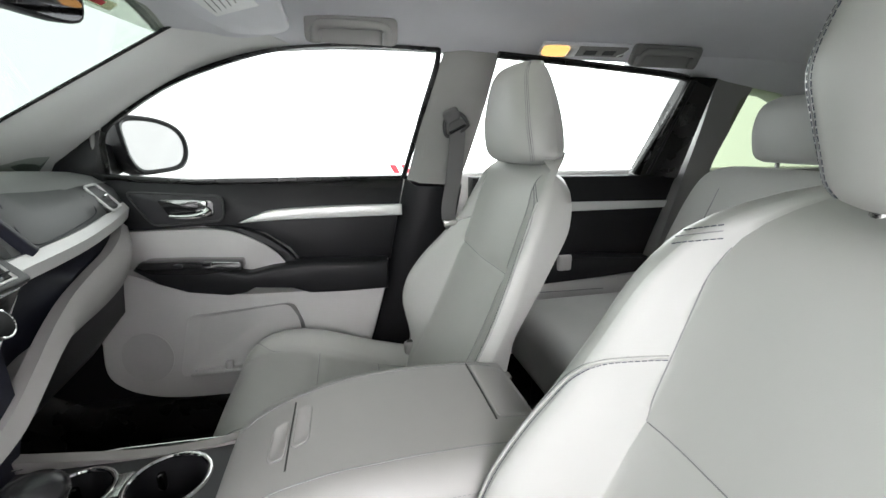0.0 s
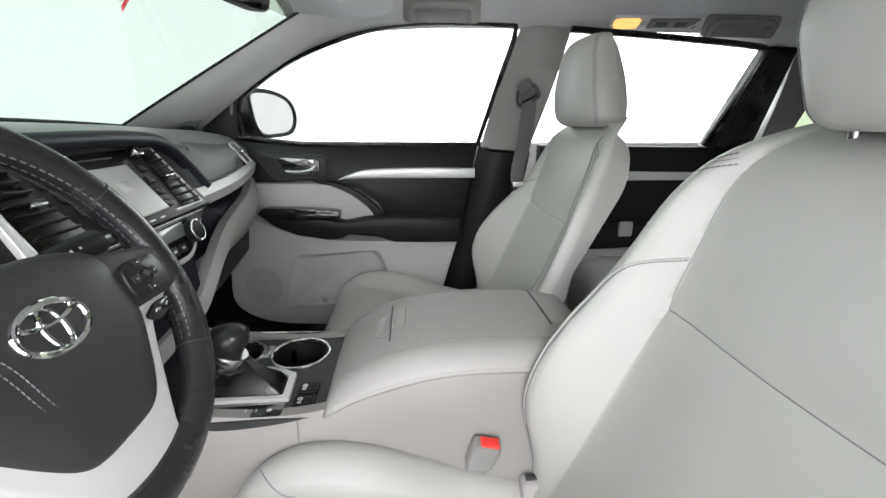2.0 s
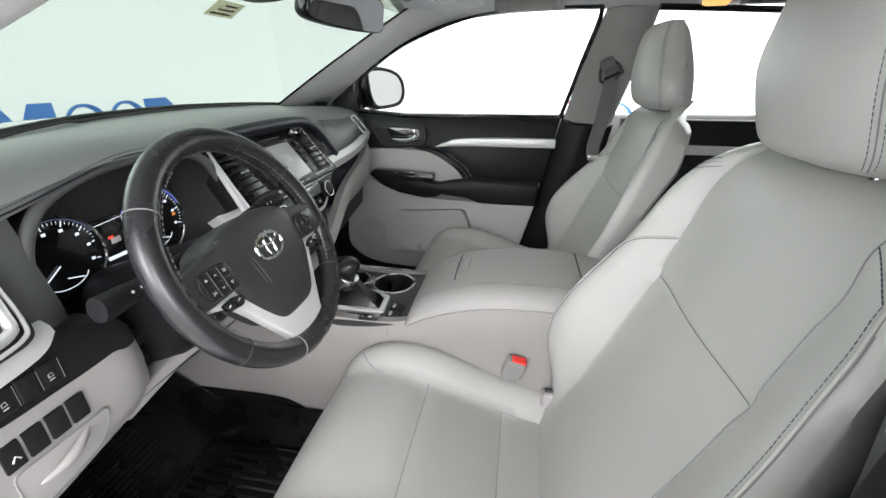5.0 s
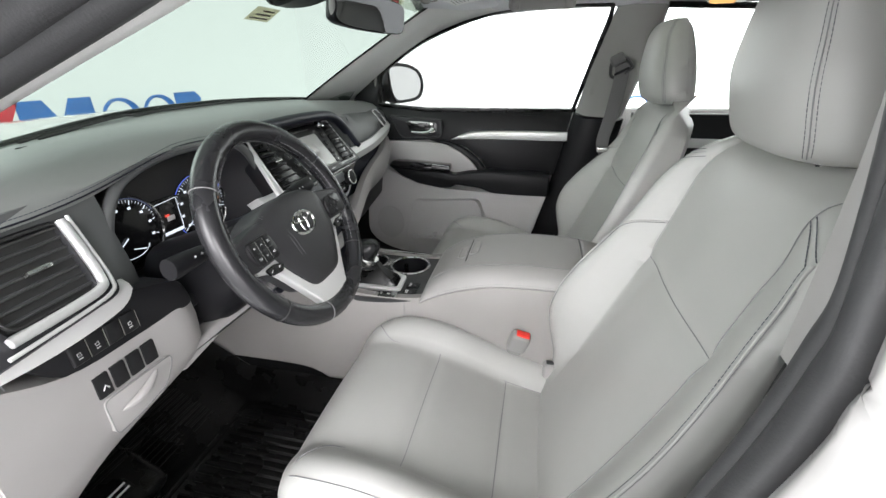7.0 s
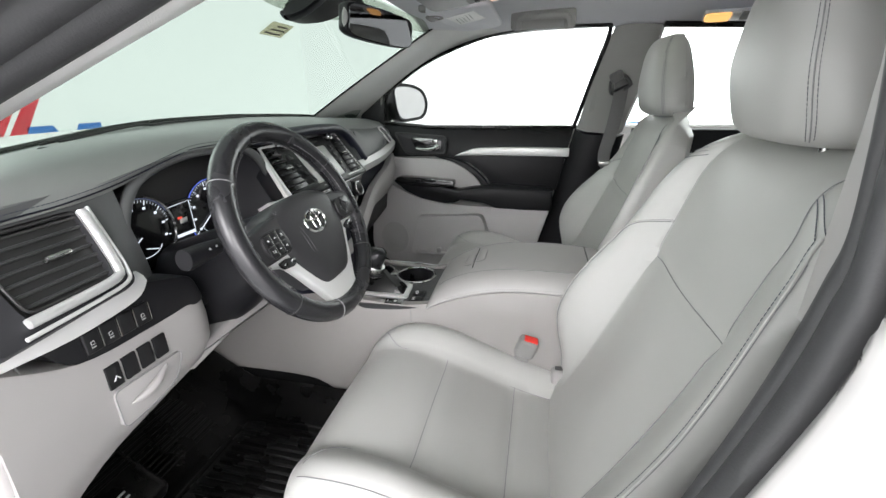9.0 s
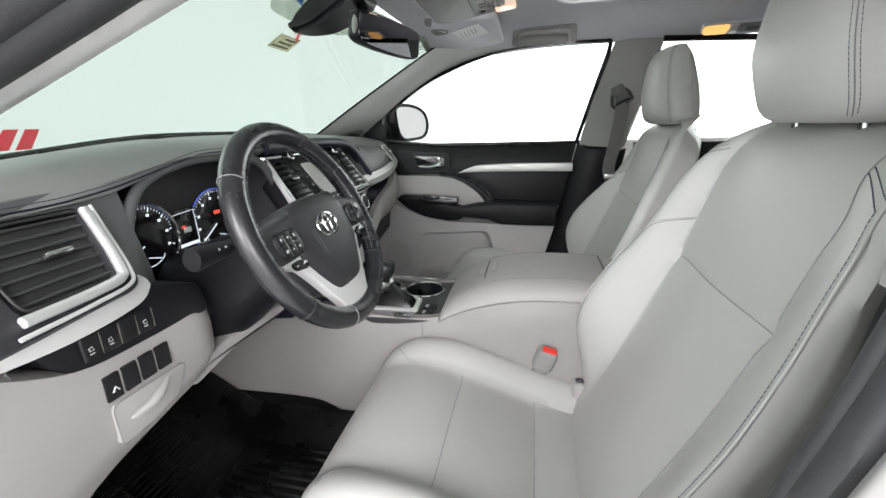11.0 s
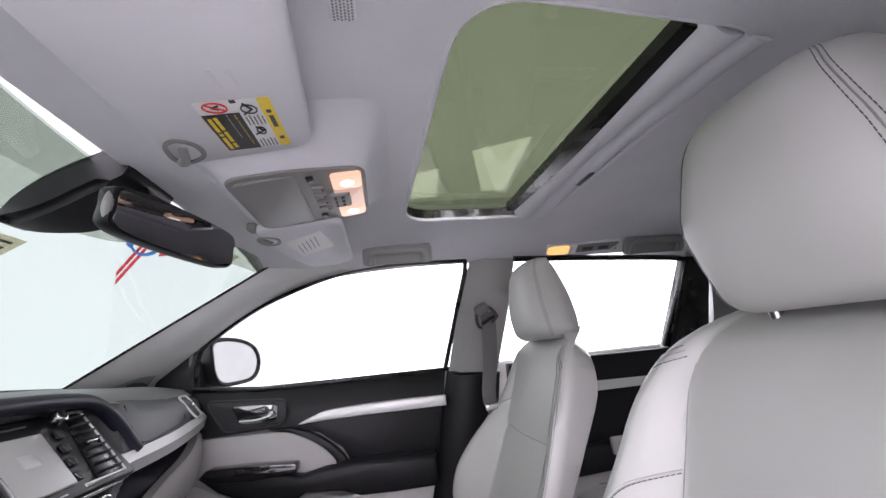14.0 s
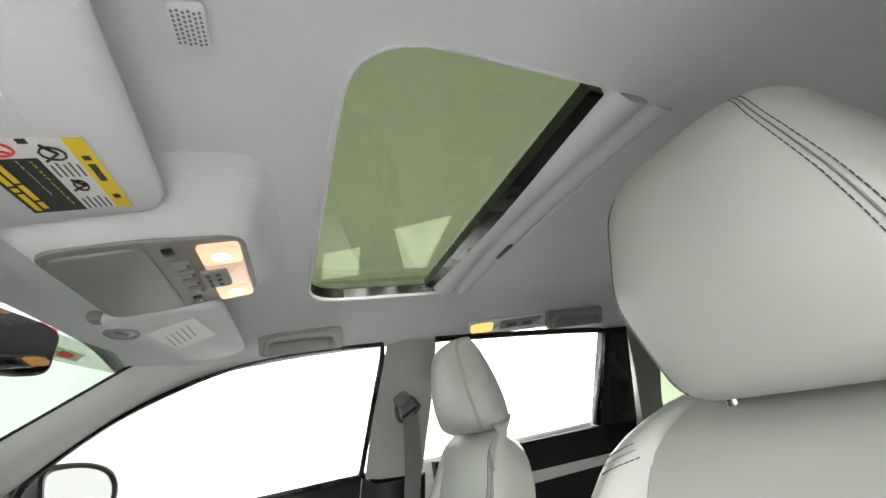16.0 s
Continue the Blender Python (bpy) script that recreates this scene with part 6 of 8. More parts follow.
    p("lid_grip", tube(catmull([(-0.682, 0.768, 0.983), (-0.66, 0.763, 0.986), (-0.64, 0.762, 0.993), (-0.618, 0.767, 1.004)], 5), lambda t: 0.002 + 0.005 * math.sin(math.pi * min(1, max(0, t))), 8), PALE, "finger grip")
    cap = smooth_poly([(0.80, 1.15), (0.775, 1.08), (0.772, 1.0), (0.80, 0.90), (0.86, 0.82), (0.95, 0.80), (1.0, 1.0), (0.95, 1.2), (0.86, 1.2)], 4)
    p("end_cap", slab(cap, "x", -0.83, -0.775, 0.012, 3), PALE, "pale grey dash end cap")
    p("cap_joint", tube([(-0.7730, y - 0.014, z) for y, z in smooth_poly([(0.80, 1.10), (0.788, 1.04), (0.79, 0.98), (0.81, 0.91), (0.84, 0.87)], 5)[:20]], 0.0012, 5), SEAM, "curved joint")
    # instrument hood: a border and a dark funnel
    rim = [(-0.560, 0.838, 1.062), (-0.568, 0.842, 1.12), (-0.553, 0.852, 1.20), (-0.505, 0.862, 1.258), (-0.41, 0.870, 1.283), (-0.30, 0.868, 1.285), (-0.225, 0.856, 1.268), (-0.195, 0.842, 1.21), (-0.205, 0.822, 1.12), (-0.22, 0.812, 1.07), (-0.30, 0.815, 1.062), (-0.45, 0.822, 1.060)]
    ri = [Vector(q) for q in smooth_poly(rim, 5)]
    cx, cz = -0.38, 1.165
    p("hood_border", tube(ri, 0.009, 8, True), DASHGREY, "soft hood border", None, 80)
    bm = loft([[(q.x, q.y, q.z) for q in ri], [(cx + (q.x - cx) * 0.93, 0.895, cz + (q.z - cz) * 0.93) for q in ri], [(cx + (q.x - cx) * 0.86, 0.935, cz + (q.z - cz) * 0.90) for q in ri]], cap=False)
    p("hood_funnel", bm, CHARCOAL, "black funnel round the instruments", None, 60)
    p("instrument_face", slab([(cx + (q.x - cx) * 0.88, cz + (q.z - cz) * 0.92) for q in ri], "y", 0.932, 0.945, 0), LABELBLACK, "black instrument face")
    p("column_cover", box((-0.375, 0.86, 1.045), (0.33, 0.12, 0.03), 0.012, 3), BLACK, "black trim above the column")
    p("column_surround", box((-0.36, 0.90, 1.02), (0.28, 0.16, 0.10), 0.02, 3), BLACK, "dark panel below the column")
    strip = [(-0.560, 0.962), (-0.505, 0.972), (-0.44, 0.978), (-0.36, 0.970), (-0.20, 0.972), (-0.18, 0.945), (-0.36, 0.948), (-0.44, 0.952), (-0.55, 0.935)]
    p("knee_strip", slab(round_poly(strip, 0.008), "y", 0.798, 0.84, 0.006, 3), PALE, "pale strip below the column")
    for cx_, blue in ((-0.462, False), (-0.292, True)):
        gm = Matrix.Translation((cx_ - (0.0 if blue else 0.004), 0.928, 1.150)) @ Euler((radians(90), 0, 0)).to_matrix().to_4x4() @ Matrix.Diagonal((1.25 if blue else 1.2, 1.25 if blue else 1.2, 1.0, 1.0))
        g = p("gauge", tube([gm @ Vector((0.058 * math.cos(a), 0.058 * math.sin(a), 0.003)) for a in np.linspace(radians(-70), radians(75), 24)], 0.0026, 6), STEEL, "chrome-edged gauge")
        p("gauge_face", disc((0, 0, -0.002), 0.057, 0.003, gm), GLOSSBLACK, "black gauge face", g)
        bm = bmesh.new()
        for k in range(41):
            a = radians(215 - 230 * k / 40)
            ln = 0.007 if k % 5 == 0 else 0.0035
            tube([gm @ Vector((0.053 * math.cos(a), 0.053 * math.sin(a), 0.0016)), gm @ Vector(((0.053 - ln) * math.cos(a), (0.053 - ln) * math.sin(a), 0.0016))], 0.0008 if k % 5 == 0 else 0.0004, 4, False, bm)
        p("gauge_ticks", bm, GAUGELIGHT, "lit white tick marks", g)
        bm = bmesh.new()
        for k in range(9):
            a = radians(215 - 230 * k / 8)
            box((0.041 * math.cos(a), 0.041 * math.sin(a), 0.0016), (0.0048, 0.0036, 0.0005), 0, 1, gm, bm)
        p("gauge_numerals", bm, GAUGELIGHT, "small lit bars for numerals", g)
        p("gauge_glow", tube([gm @ Vector((0.0555 * math.cos(a), 0.0555 * math.sin(a), 0.0015)) for a in np.linspace(radians(20), radians(220), 30)], 0.0008, 5), GAUGEBLUE if blue else GAUGEDIM, "thin blue lit edge", g)
        p("needle", tube([gm @ Vector((-0.004, -0.003, 0.004)), gm @ Vector((-0.036, -0.024, 0.004))], 0.0011, 5), GAUGELIGHT, "white needle", g)
        bm = bmesh.new()
        tube([gm @ Vector((0.028 * math.cos(a), -0.020 + 0.016 * math.sin(a), 0.0016)) for a in np.linspace(radians(190), radians(350), 14)], 0.0006, 4, False, bm)
        tube([gm @ Vector((0.0, -0.022, 0.0022)), gm @ Vector((0.020, -0.028, 0.0022))], 0.0009, 4, False, bm)
        p("small_gauge", bm, GAUGELIGHT, "small lit sub-gauge", g)
        if blue:
            p("warning_light", box((0.002, 0.016, 0.0018), (0.014, 0.006, 0.0006), 0.001, 1, gm), WARN, "lit red warning symbol", g)
            p("warning_light", box((0.040, 0.004, 0.0018), (0.006, 0.005, 0.0006), 0.001, 1, gm), WARNORANGE, "lit orange warning symbol", g)
    disp = p("info_display", box((-0.378, 0.927, 1.158), (0.060, 0.004, 0.072), 0.002), GLOSSBLACK, "small dark trip display")
    p("display_bar", box((-0.374, 0.9245, 1.124), (0.046, 0.0008, 0.006), 0), GAUGELIGHT, "lit bar", disp)
    p("display_line", tube([(-0.404, 0.9245, 1.185), (-0.352, 0.9245, 1.188), (-0.350, 0.9245, 1.127)], 0.0006, 4), GAUGELIGHT, "lit line", disp)
    p("display_icon", box((-0.374, 0.9245, 1.152), (0.018, 0.0008, 0.010), 0.001), MARK, "small car symbol", disp)
    p("display_icon", box((-0.382, 0.924, 1.159), (0.010, 0.0008, 0.004), 0), WARN, "lit red symbol", disp)

    # centre stack
    cm = Matrix.Translation((-0.005, 0.814, 1.212)) @ Euler((radians(-38), 0, 0)).to_matrix().to_4x4() @ Matrix.Diagonal((1, 1, 1.08, 1))
    face = [(-0.190, 0.070), (-0.214, -0.066), (0.214, -0.066), (0.190, 0.070)]
    p("silver_flank", slab([(-0.188, 0.060), (-0.191, 0.060), (-0.226, -0.070), (-0.211, -0.070)], "y", -0.001, 0.010, 0.002, 2, None, cm), SILVER, "satin silver side of the centre panel")
    p("stack_panel", slab(round_poly(face, 0.010), "y", 0.0, 0.05, 0.003, 2, None, cm), SATINBLACK, "gloss black centre panel")
    for sg in (-1, 1):
        p("stack_trim", tube([cm @ Vector((sg * x, -0.001, z)) for x, z in ((0.128, 0.069), (0.186, 0.069), (0.186 if sg > 0 else 0.208, -0.056), (0.088, -0.056))], 0.0032, 8), SILVER, "satin silver vent frame")
        p("vent_throat", slab([(sg * 0.140, 0.066), (sg * 0.184, 0.066), (sg * (0.184 if sg > 0 else 0.205), -0.053), (sg * 0.116, -0.053)], "y", -0.0015, 0.01, 0.0005, 1, None, cm), RUBBER, "black vent throat")
        for k in range(8):
            z = 0.056 - 0.0146 * k
            x0, x1 = 0.118 + 0.022 * (z + 0.053) / 0.12, 0.183 + (0.0 if sg > 0 else 0.021 * (0.06 - z) / 0.12)
            p("vent_slat", box((sg * (x0 + x1) / 2, -0.001, z), (x1 - x0 - 0.004, 0.016, 0.0028), 0.001, 1, cm @ Matrix.Translation((0, 0, 0))), BLACK, "air vent slat")
        p("vent_tab", box((sg * 0.150, -0.008, 0.006), (0.024, 0.008, 0.005), 0.002, 2, cm), STEEL, "chrome vent tab")
        for k in range(4):
            b = p("stack_button", box((sg * (0.107 - 0.0075 * k), -0.002, 0.034 - 0.024 * k), (0.018, 0.006, 0.016), 0.003, 2, cm), SWITCH, "black push button")
            p("button_edge", tube([cm @ Vector((sg * (0.107 - 0.0075 * k + dx * 0.75), -0.0052, 0.034 - 0.024 * k + dz)) for dx, dz in ((-0.009, 0.003), (-0.006, -0.006), (0.006, -0.006), (0.009, 0.003))], 0.0007, 4), STEEL, "bright button edge", b)
        km = cm @ Matrix.Translation((sg * 0.116, -0.003, 0.060)) @ Euler((radians(90), 0, 0)).to_matrix().to_4x4()
        kn = p("audio_knob", disc((0, 0, 0), 0.0115, 0.016, km, 24, 0.002), CHROME, "chrome audio knob")
        p("knob_face", disc((0, 0, 0.0155), 0.008, 0.001, km, 20, 0.0003), BLACK, "dark knob face", kn)
    sc = p("touch_screen", box((0.0, -0.002, -0.003), (0.150, 0.006, 0.092), 0.003, 2, cm), SCREENOFF, "blank touch screen with a pale grey face")
    p("screen_patch", box((0.022, -0.0052, 0.004), (0.030, 0.0006, 0.020), 0.001, 1, cm), SCREENPATCH, "pale patch on the screen", sc)
    p("disc_slot", box((0.0, -0.001, 0.060), (0.125, 0.003, 0.004), 0.001, 2, cm), LABELBLACK, "thin disc slot")
    for k in range(4):
        p("marking", box((-0.05 + 0.030 * k, -0.0012, -0.058), (0.014, 0.0008, 0.0022), 0, 1, cm), MARK, "small pale words as bars")
    across([(-0.27, [(0.802, 1.166), (0.788, 1.160), (0.784, 1.148), (0.82, 1.140), (0.83, 1.15)]), (-0.20, [(0.798, 1.164), (0.785, 1.160), (0.780, 1.146), (0.82, 1.14), (0.83, 1.15)]), (0.15, [(0.798, 1.166), (0.785, 1.161), (0.780, 1.147), (0.82, 1.14), (0.83, 1.15)]), (0.215, [(0.796, 1.182), (0.784, 1.168), (0.786, 1.146), (0.82, 1.13), (0.84, 1.17)])], SILVER, "silver_band", "satin silver band")
    # climate panel with a wide silver surround
    hm = Matrix.Translation((-0.005, 0.768, 1.088)) @ Euler((radians(-18), 0, 0)).to_matrix().to_4x4()
    sur = round_poly([(-0.216, 0.068), (-0.11, -0.018), (0.090, -0.018), (0.218, 0.068)], 0.025, 6)
    inn = round_poly([(-0.200, 0.061), (-0.102, -0.008), (0.082, -0.008), (0.203, 0.061)], 0.018, 6)
    p("climate_surround", slab(sur, "y", -0.004, 0.05, 0.005, 3, None, hm), SILVER, "satin silver surround")
    p("climate_panel", slab(inn, "y", -0.0065, 0.02, 0.002, 2, None, hm), GLOSSBLACK, "gloss black climate panel")
    p("climate_display", box((0.002, -0.0075, 0.040), (0.19, 0.002, 0.026), 0.002, 2, hm), CLIMATE, "blank grey climate display")
    for x in (-0.120, 0.110):
        km = hm @ Matrix.Translation((x, -0.006, 0.028)) @ Euler((radians(90), 0, 0)).to_matrix().to_4x4()
        k = p("climate_knob", disc((0, 0, 0), 0.0215, 0.018, km, 32, 0.003), BLACK, "black ribbed climate knob")
        p("knob_ring", ring((0, 0, 0.0165), 0.0198, 0.0022, km), CHROME, "chrome knob ring", k)
    for k in range(6):
        b = p("climate_button", box((-0.082 + 0.029 * k, -0.0075, 0.009), (0.024, 0.003, 0.016), 0.002, 2, hm), SWITCH, "black climate button")
        p("marking", box((-0.082 + 0.029 * k, -0.0093, 0.009), (0.009, 0.0006, 0.004), 0, 1, hm), MARK, "pale symbol", b)
    p("lower_fascia", loft([[(-0.20, 0.815, 1.13), (0.185, 0.815, 1.13), (0.20, 0.95, 1.13), (-0.22, 0.95, 1.13)], [(-0.19, 0.797, 1.06), (0.15, 0.797, 1.06), (0.17, 0.95, 1.06), (-0.22, 0.95, 1.06)], [(-0.16, 0.775, 0.96), (0.12, 0.775, 0.96), (0.13, 0.95, 0.96), (-0.18, 0.95, 0.96)], [(-0.15, 0.80, 0.865), (0.115, 0.80, 0.865), (0.12, 0.95, 0.86), (-0.17, 0.95, 0.86)]]), NAVY, "navy lower stack")
    for x0, x1, y, dy in ((-0.50, -0.10, 1.048, 0.27), (-0.47, -0.07, 1.036, 0.27), (-0.03, 0.32, 1.165, -0.01)):
        path = [(x, y + dy * (x - x0), 1.3068 - 0.009 * min(1, (x + 0.5) / 0.42)) for x in np.linspace(x0, x1, 10)]
        p("defroster_slot", tube(path, 0.006, 8, False, None, 0.4), LABELBLACK, "narrow black defroster slot")
    tw = p("tweeter_grille", disc((-0.69, 0.935, 1.276), 0.03, 0.005, None, 24), DASHGREY, "round speaker grille")
    p("grille_ring", ring((-0.69, 0.935, 1.2815), 0.028, 0.002), BLACK, "grille ring", tw)


def vent(parent, T, m, w, h, n, small):
    """A framed air outlet with its slats; local y looks away from the viewer."""
    v = thing_part("air_vent", parent)
    fr = round_poly([(-w / 2, -h / 2), (w / 2, -h / 2), (w / 2, h / 2), (-w / 2, h / 2)], 0.014)
    bm = tube([T @ m @ Vector((x, 0, z)) for x, z in fr], 0.002 if not small else 0.003, 8, True)
    part("vent_frame", bm, SILVER if small else LABELBLACK, v, "satin silver frame" if small else "black inner frame")
    bm = box((0, 0.022, 0), (w, 0.03, h), 0.002, 1, T @ m)
    part("vent_core", bm, LABELBLACK, v, "black vent throat")
    for k in range(n):
        z = -h / 2 + h * (k + 0.5) / n
        bm = box((0, 0.012, 0), (w * 0.94, 0.018, 0.0034), 0.0008, 1, T @ m @ Matrix.Translation((0, 0, z)) @ Euler((radians(25), 0, 0)).to_matrix().to_4x4())
        part("slat", bm, SLATGREY, v, "dark vent slat")
    bm = box((0, -0.006, 0), (0.03 if not small else 0.012, 0.012, 0.006), 0.002, 2, T @ m)
    part("vent_tab", bm, STEEL, v, "chrome-tipped slider")


def thing_part(name, parent):
    ob = new(name)
    ob.parent = parent
    ob.empty_display_size = 0.03
    return ob


GAUGELIGHT = glowing("lit_gauge_white", (0.85, 0.9, 1.0), 0.55)
GAUGEDIM = glowing("dim_gauge_blue", (0.25, 0.3, 0.6), 0.12)
WARNORANGE = glowing("lit_warning_orange", (1.0, 0.35, 0.05), 0.3)
SCREENPATCH = material("pale_screen_patch", (0.52, 0.52, 0.51), 0.35)
CLIMATE = material("grey_display_glass", (0.22, 0.23, 0.24), 0.15, coat=0.5)
GAUGEBLUE = glowing("lit_gauge_blue", (0.12, 0.2, 1.0), 0.5)
WARN = glowing("lit_warning_red", (1.0, 0.10, 0.06), 0.5)
SCREENOFF = material("blank_screen_glass", (0.46, 0.46, 0.45), 0.35, coat=0.1)
dashboard()


# ---------------------------------------------------------------- centre console
def console():
    c = thing("center_console", "pale grey centre console with padded armrest lid and cup holders", "console", at=(-0.015, 0.35, 0.45))
    T = Matrix.Translation((0.015, -0.35, -0.45))

    def p(name, bm, mat, label="", parent=None, sharp=40):
        bmesh.ops.transform(bm, matrix=T, verts=bm.verts)
        return part(name, bm, mat, parent or c, label, sharp)
    # side walls, bulging outward below the armrest
    TOP = curve_of([(0.0, 0.93), (0.10, 0.945), (0.25, 0.948), (0.34, 0.936), (0.42, 0.910), (0.50, 0.884), (0.62, 0.880), (0.80, 0.905), (0.95, 0.93), (1.36, 0.94)])
    BULGE = curve_of([(0.0, 0.030), (0.20, 0.030), (0.35, 0.020), (0.46, 0.006), (0.55, 0.0), (1.36, 0.0)])
    for sg, x in ((-1, -0.158), (1, 0.130)):
        rows = []
        for y in np.linspace(0.0, 1.36, 55):
            t, b = TOP(y), BULGE(y)
            col = []
            for k in range(15):
                q = k / 14
                z = 0.48 + (t - 0.48) * q
                out = b * (math.sin(math.pi * q) * 0.5 + 0.5 * math.sin(math.pi * min(1, q * 1.3))) + 0.012 * (1 - q) - 0.010 * max(0, (q - 0.94) / 0.06) ** 2
                col.append((x + sg * out, y, z))
            rows.append(col)
        wl = p("side_wall", sheet(rows, 0.02, (-sg, 0, 0)), PALE_CONSOLE_DARKENED, "taupe grey console side", None, 60)
        jx = lambda z: x + sg * (0.0008 + 0.012 * (1 - (z - 0.48) / 0.40) + 0.001)
        p("side_joint", tube([(jx(z), 0.525, z) for z in np.linspace(0.60, 0.876, 8)], 0.0008, 5), SEAM, "panel joint", wl)
        if sg < 0:
            CUT = curve_of([(0.66, 0.50), (0.72, 0.565), (0.78, 0.610), (0.84, 0.628), (1.0, 0.630), (1.36, 0.62)])
            p("carpet_skirt", sheet([[(x - 0.014, y, 0.46), (x - 0.013, y, CUT(y))] for y in np.linspace(0.66, 1.36, 24)], 0.004, (1, 0, 0)), CARPET, "black carpet lapping over the console foot")
    # inner body, kept below the cup wells
    p("core", box((-0.013, 0.25, 0.66), (0.26, 0.49, 0.36), 0.01), PALE, "pale inner body")
    p("front_core", box((-0.013, 0.75, 0.62), (0.26, 0.52, 0.28), 0.01), BLACK, "dark inner body")
    ZT = 0.876
    tray = round_poly([(-0.150, 0.487), (-0.156, 0.66), (-0.13, 0.80), (0.115, 0.80), (0.128, 0.66), (0.122, 0.487)], 0.012)
    cups = ((0.043, 0.568, 0.053), (0.047, 0.688, 0.044))
    circ = lambda x, y, r: [(x + r * math.cos(a), y + r * math.sin(a)) for a in np.linspace(0, 2 * math.pi, 40, endpoint=False)]
    bm = holed(tray, [circ(x, y, r) for x, y, r in cups], ZT)
    rim = loft([[(x, y, ZT) for x, y in tray], [(x, y, ZT - 0.02) for x, y in tray]], None, cap=False)
    tr = p("tray", join(bm, rim), TRAYGREY, "dark grey grained console top")
    p("tray_edge", tube([(0.122, 0.49, 0.878), (0.128, 0.66, 0.880), (0.118, 0.76, 0.884), (0.10, 0.80, 0.89)], 0.0022, 8), CHROME, "thin chrome edge line")
    for (x, y, r) in cups:
        cu = p("cup_holder", ring((x, y, ZT + 0.001), r + 0.003, 0.0045, None, 48, None, 0.8), CHROME, "chrome-ringed cup holder")
        well = loft([[(a, b, z) for a, b in circ(x, y, rr)] for rr, z in ((r, ZT), (r * 0.97, ZT - 0.01), (r * 0.90, ZT - 0.062), (r * 0.85, ZT - 0.068), (r * 0.1, ZT - 0.069))], None, cap=False)
        p("cup_well", well, BLACK, "dark cup well", cu)
        for a0 in (0.6, 2.7, 4.8):
            p("grip_finger", box((x + r * 0.86 * math.cos(a0), y + r * 0.86 * math.sin(a0), ZT - 0.03), (0.012, 0.012, 0.03), 0.004, 2), RUBBER, "rubber cup grip", cu)
    p("cup_bridge", box((0.050, 0.634, ZT + 0.001), (0.046, 0.026, 0.004), 0.0015), STEEL, "bright bridge between the cups")
    # shifter
    base = round_poly([(-0.109, 0.550), (-0.035, 0.555), (-0.011, 0.605), (-0.011, 0.66), (-0.060, 0.712), (-0.109, 0.705)], 0.006)
    inner = round_poly([(-0.101, 0.562), (-0.044, 0.566), (-0.022, 0.608), (-0.022, 0.652), (-0.064, 0.700), (-0.101, 0.695)], 0.006)
    lp = [[(x, y, z) for x, y in o] for o, z in ((base, ZT), (base, ZT + 0.007), (inner, ZT + 0.008), (inner, ZT + 0.001))]
    sh = p("shift_bezel", loft(lp, None, cap=False), SILVER, "satin silver shifter surround")
    p("shift_boot", loft([[(x, y, ZT + 0.002) for x, y in inner], [(-0.070 + (x + 0.070) * 0.86, 0.636 + (y - 0.636) * 0.86, ZT + 0.018) for x, y in inner], [(-0.066 + (x + 0.066) * 0.50, 0.642 + (y - 0.642) * 0.50, ZT + 0.036) for x, y in inner], [(-0.062 + (x + 0.062) * 0.25, 0.648 + (y - 0.648) * 0.22, ZT + 0.062) for x, y in inner]]), RUBBER, "black leather shifter boot", sh, 60)
    p("boot_fold", tube([(-0.062 + 0.024 * math.cos(a), 0.648 + 0.026 * math.sin(a), ZT + 0.046) for a in np.linspace(0, 2 * math.pi, 20, endpoint=False)], 0.004, 8, True), BLACK, "fold in the boot", sh, 60)
    kn = [[(-0.064 + rr * 1.05 * math.cos(a), yc + rr * 1.2 * math.sin(a), z) for a in np.linspace(0, 2 * math.pi, 28, endpoint=False)] for rr, z, yc in ((0.013, 0.905, 0.662), (0.016, 0.92, 0.662), (0.019, 0.936, 0.660), (0.0255, 0.957, 0.656), (0.029, 0.972, 0.653), (0.028, 0.984, 0.651), (0.022, 0.992, 0.650), (0.012, 0.996, 0.650), (0.002, 0.997, 0.650))]
    k = p("shift_knob", loft(kn), WHEELSKIN, "black leather shifter knob", sh, 60)
    col = [[(-0.064 + rr * 1.06 * math.cos(a), yc - 0.001 + rr * 1.21 * math.sin(a), z + 0.012 * math.sin(a)) for a in np.linspace(0, 2 * math.pi, 28, endpoint=False)] for rr, z, yc in ((0.0172, 0.912, 0.661), (0.0200, 0.918, 0.661), (0.0258, 0.945, 0.657), (0.0248, 0.950, 0.656))]
    p("knob_collar", loft(col), STEEL, "satin silver collar round the knob", k, 60)
    # gloss gate panel with pale letters and the switch pair
    gate = round_poly([(-0.147, 0.553), (-0.112, 0.553), (-0.112, 0.712), (-0.150, 0.700)], 0.004)
    g = p("gate_panel", slab(gate, "z", ZT - 0.004, ZT + 0.003, 0.001), GLOSSBLACK, "gloss black gear panel")
    for y, w in ((0.575, 0.012), (0.595, 0.004), (0.612, 0.006), (0.632, 0.004), (0.652, 0.006)):
        p("marking", box((-0.132, y, ZT + 0.0034), (0.006, w * 0.6, 0.0005), 0), MARK, "pale gear letter as a bar", g)
    p("marking", box((-0.139, 0.672, ZT + 0.0034), (0.006, 0.004, 0.0005), 0), LABELRED, "red gear mark", g)
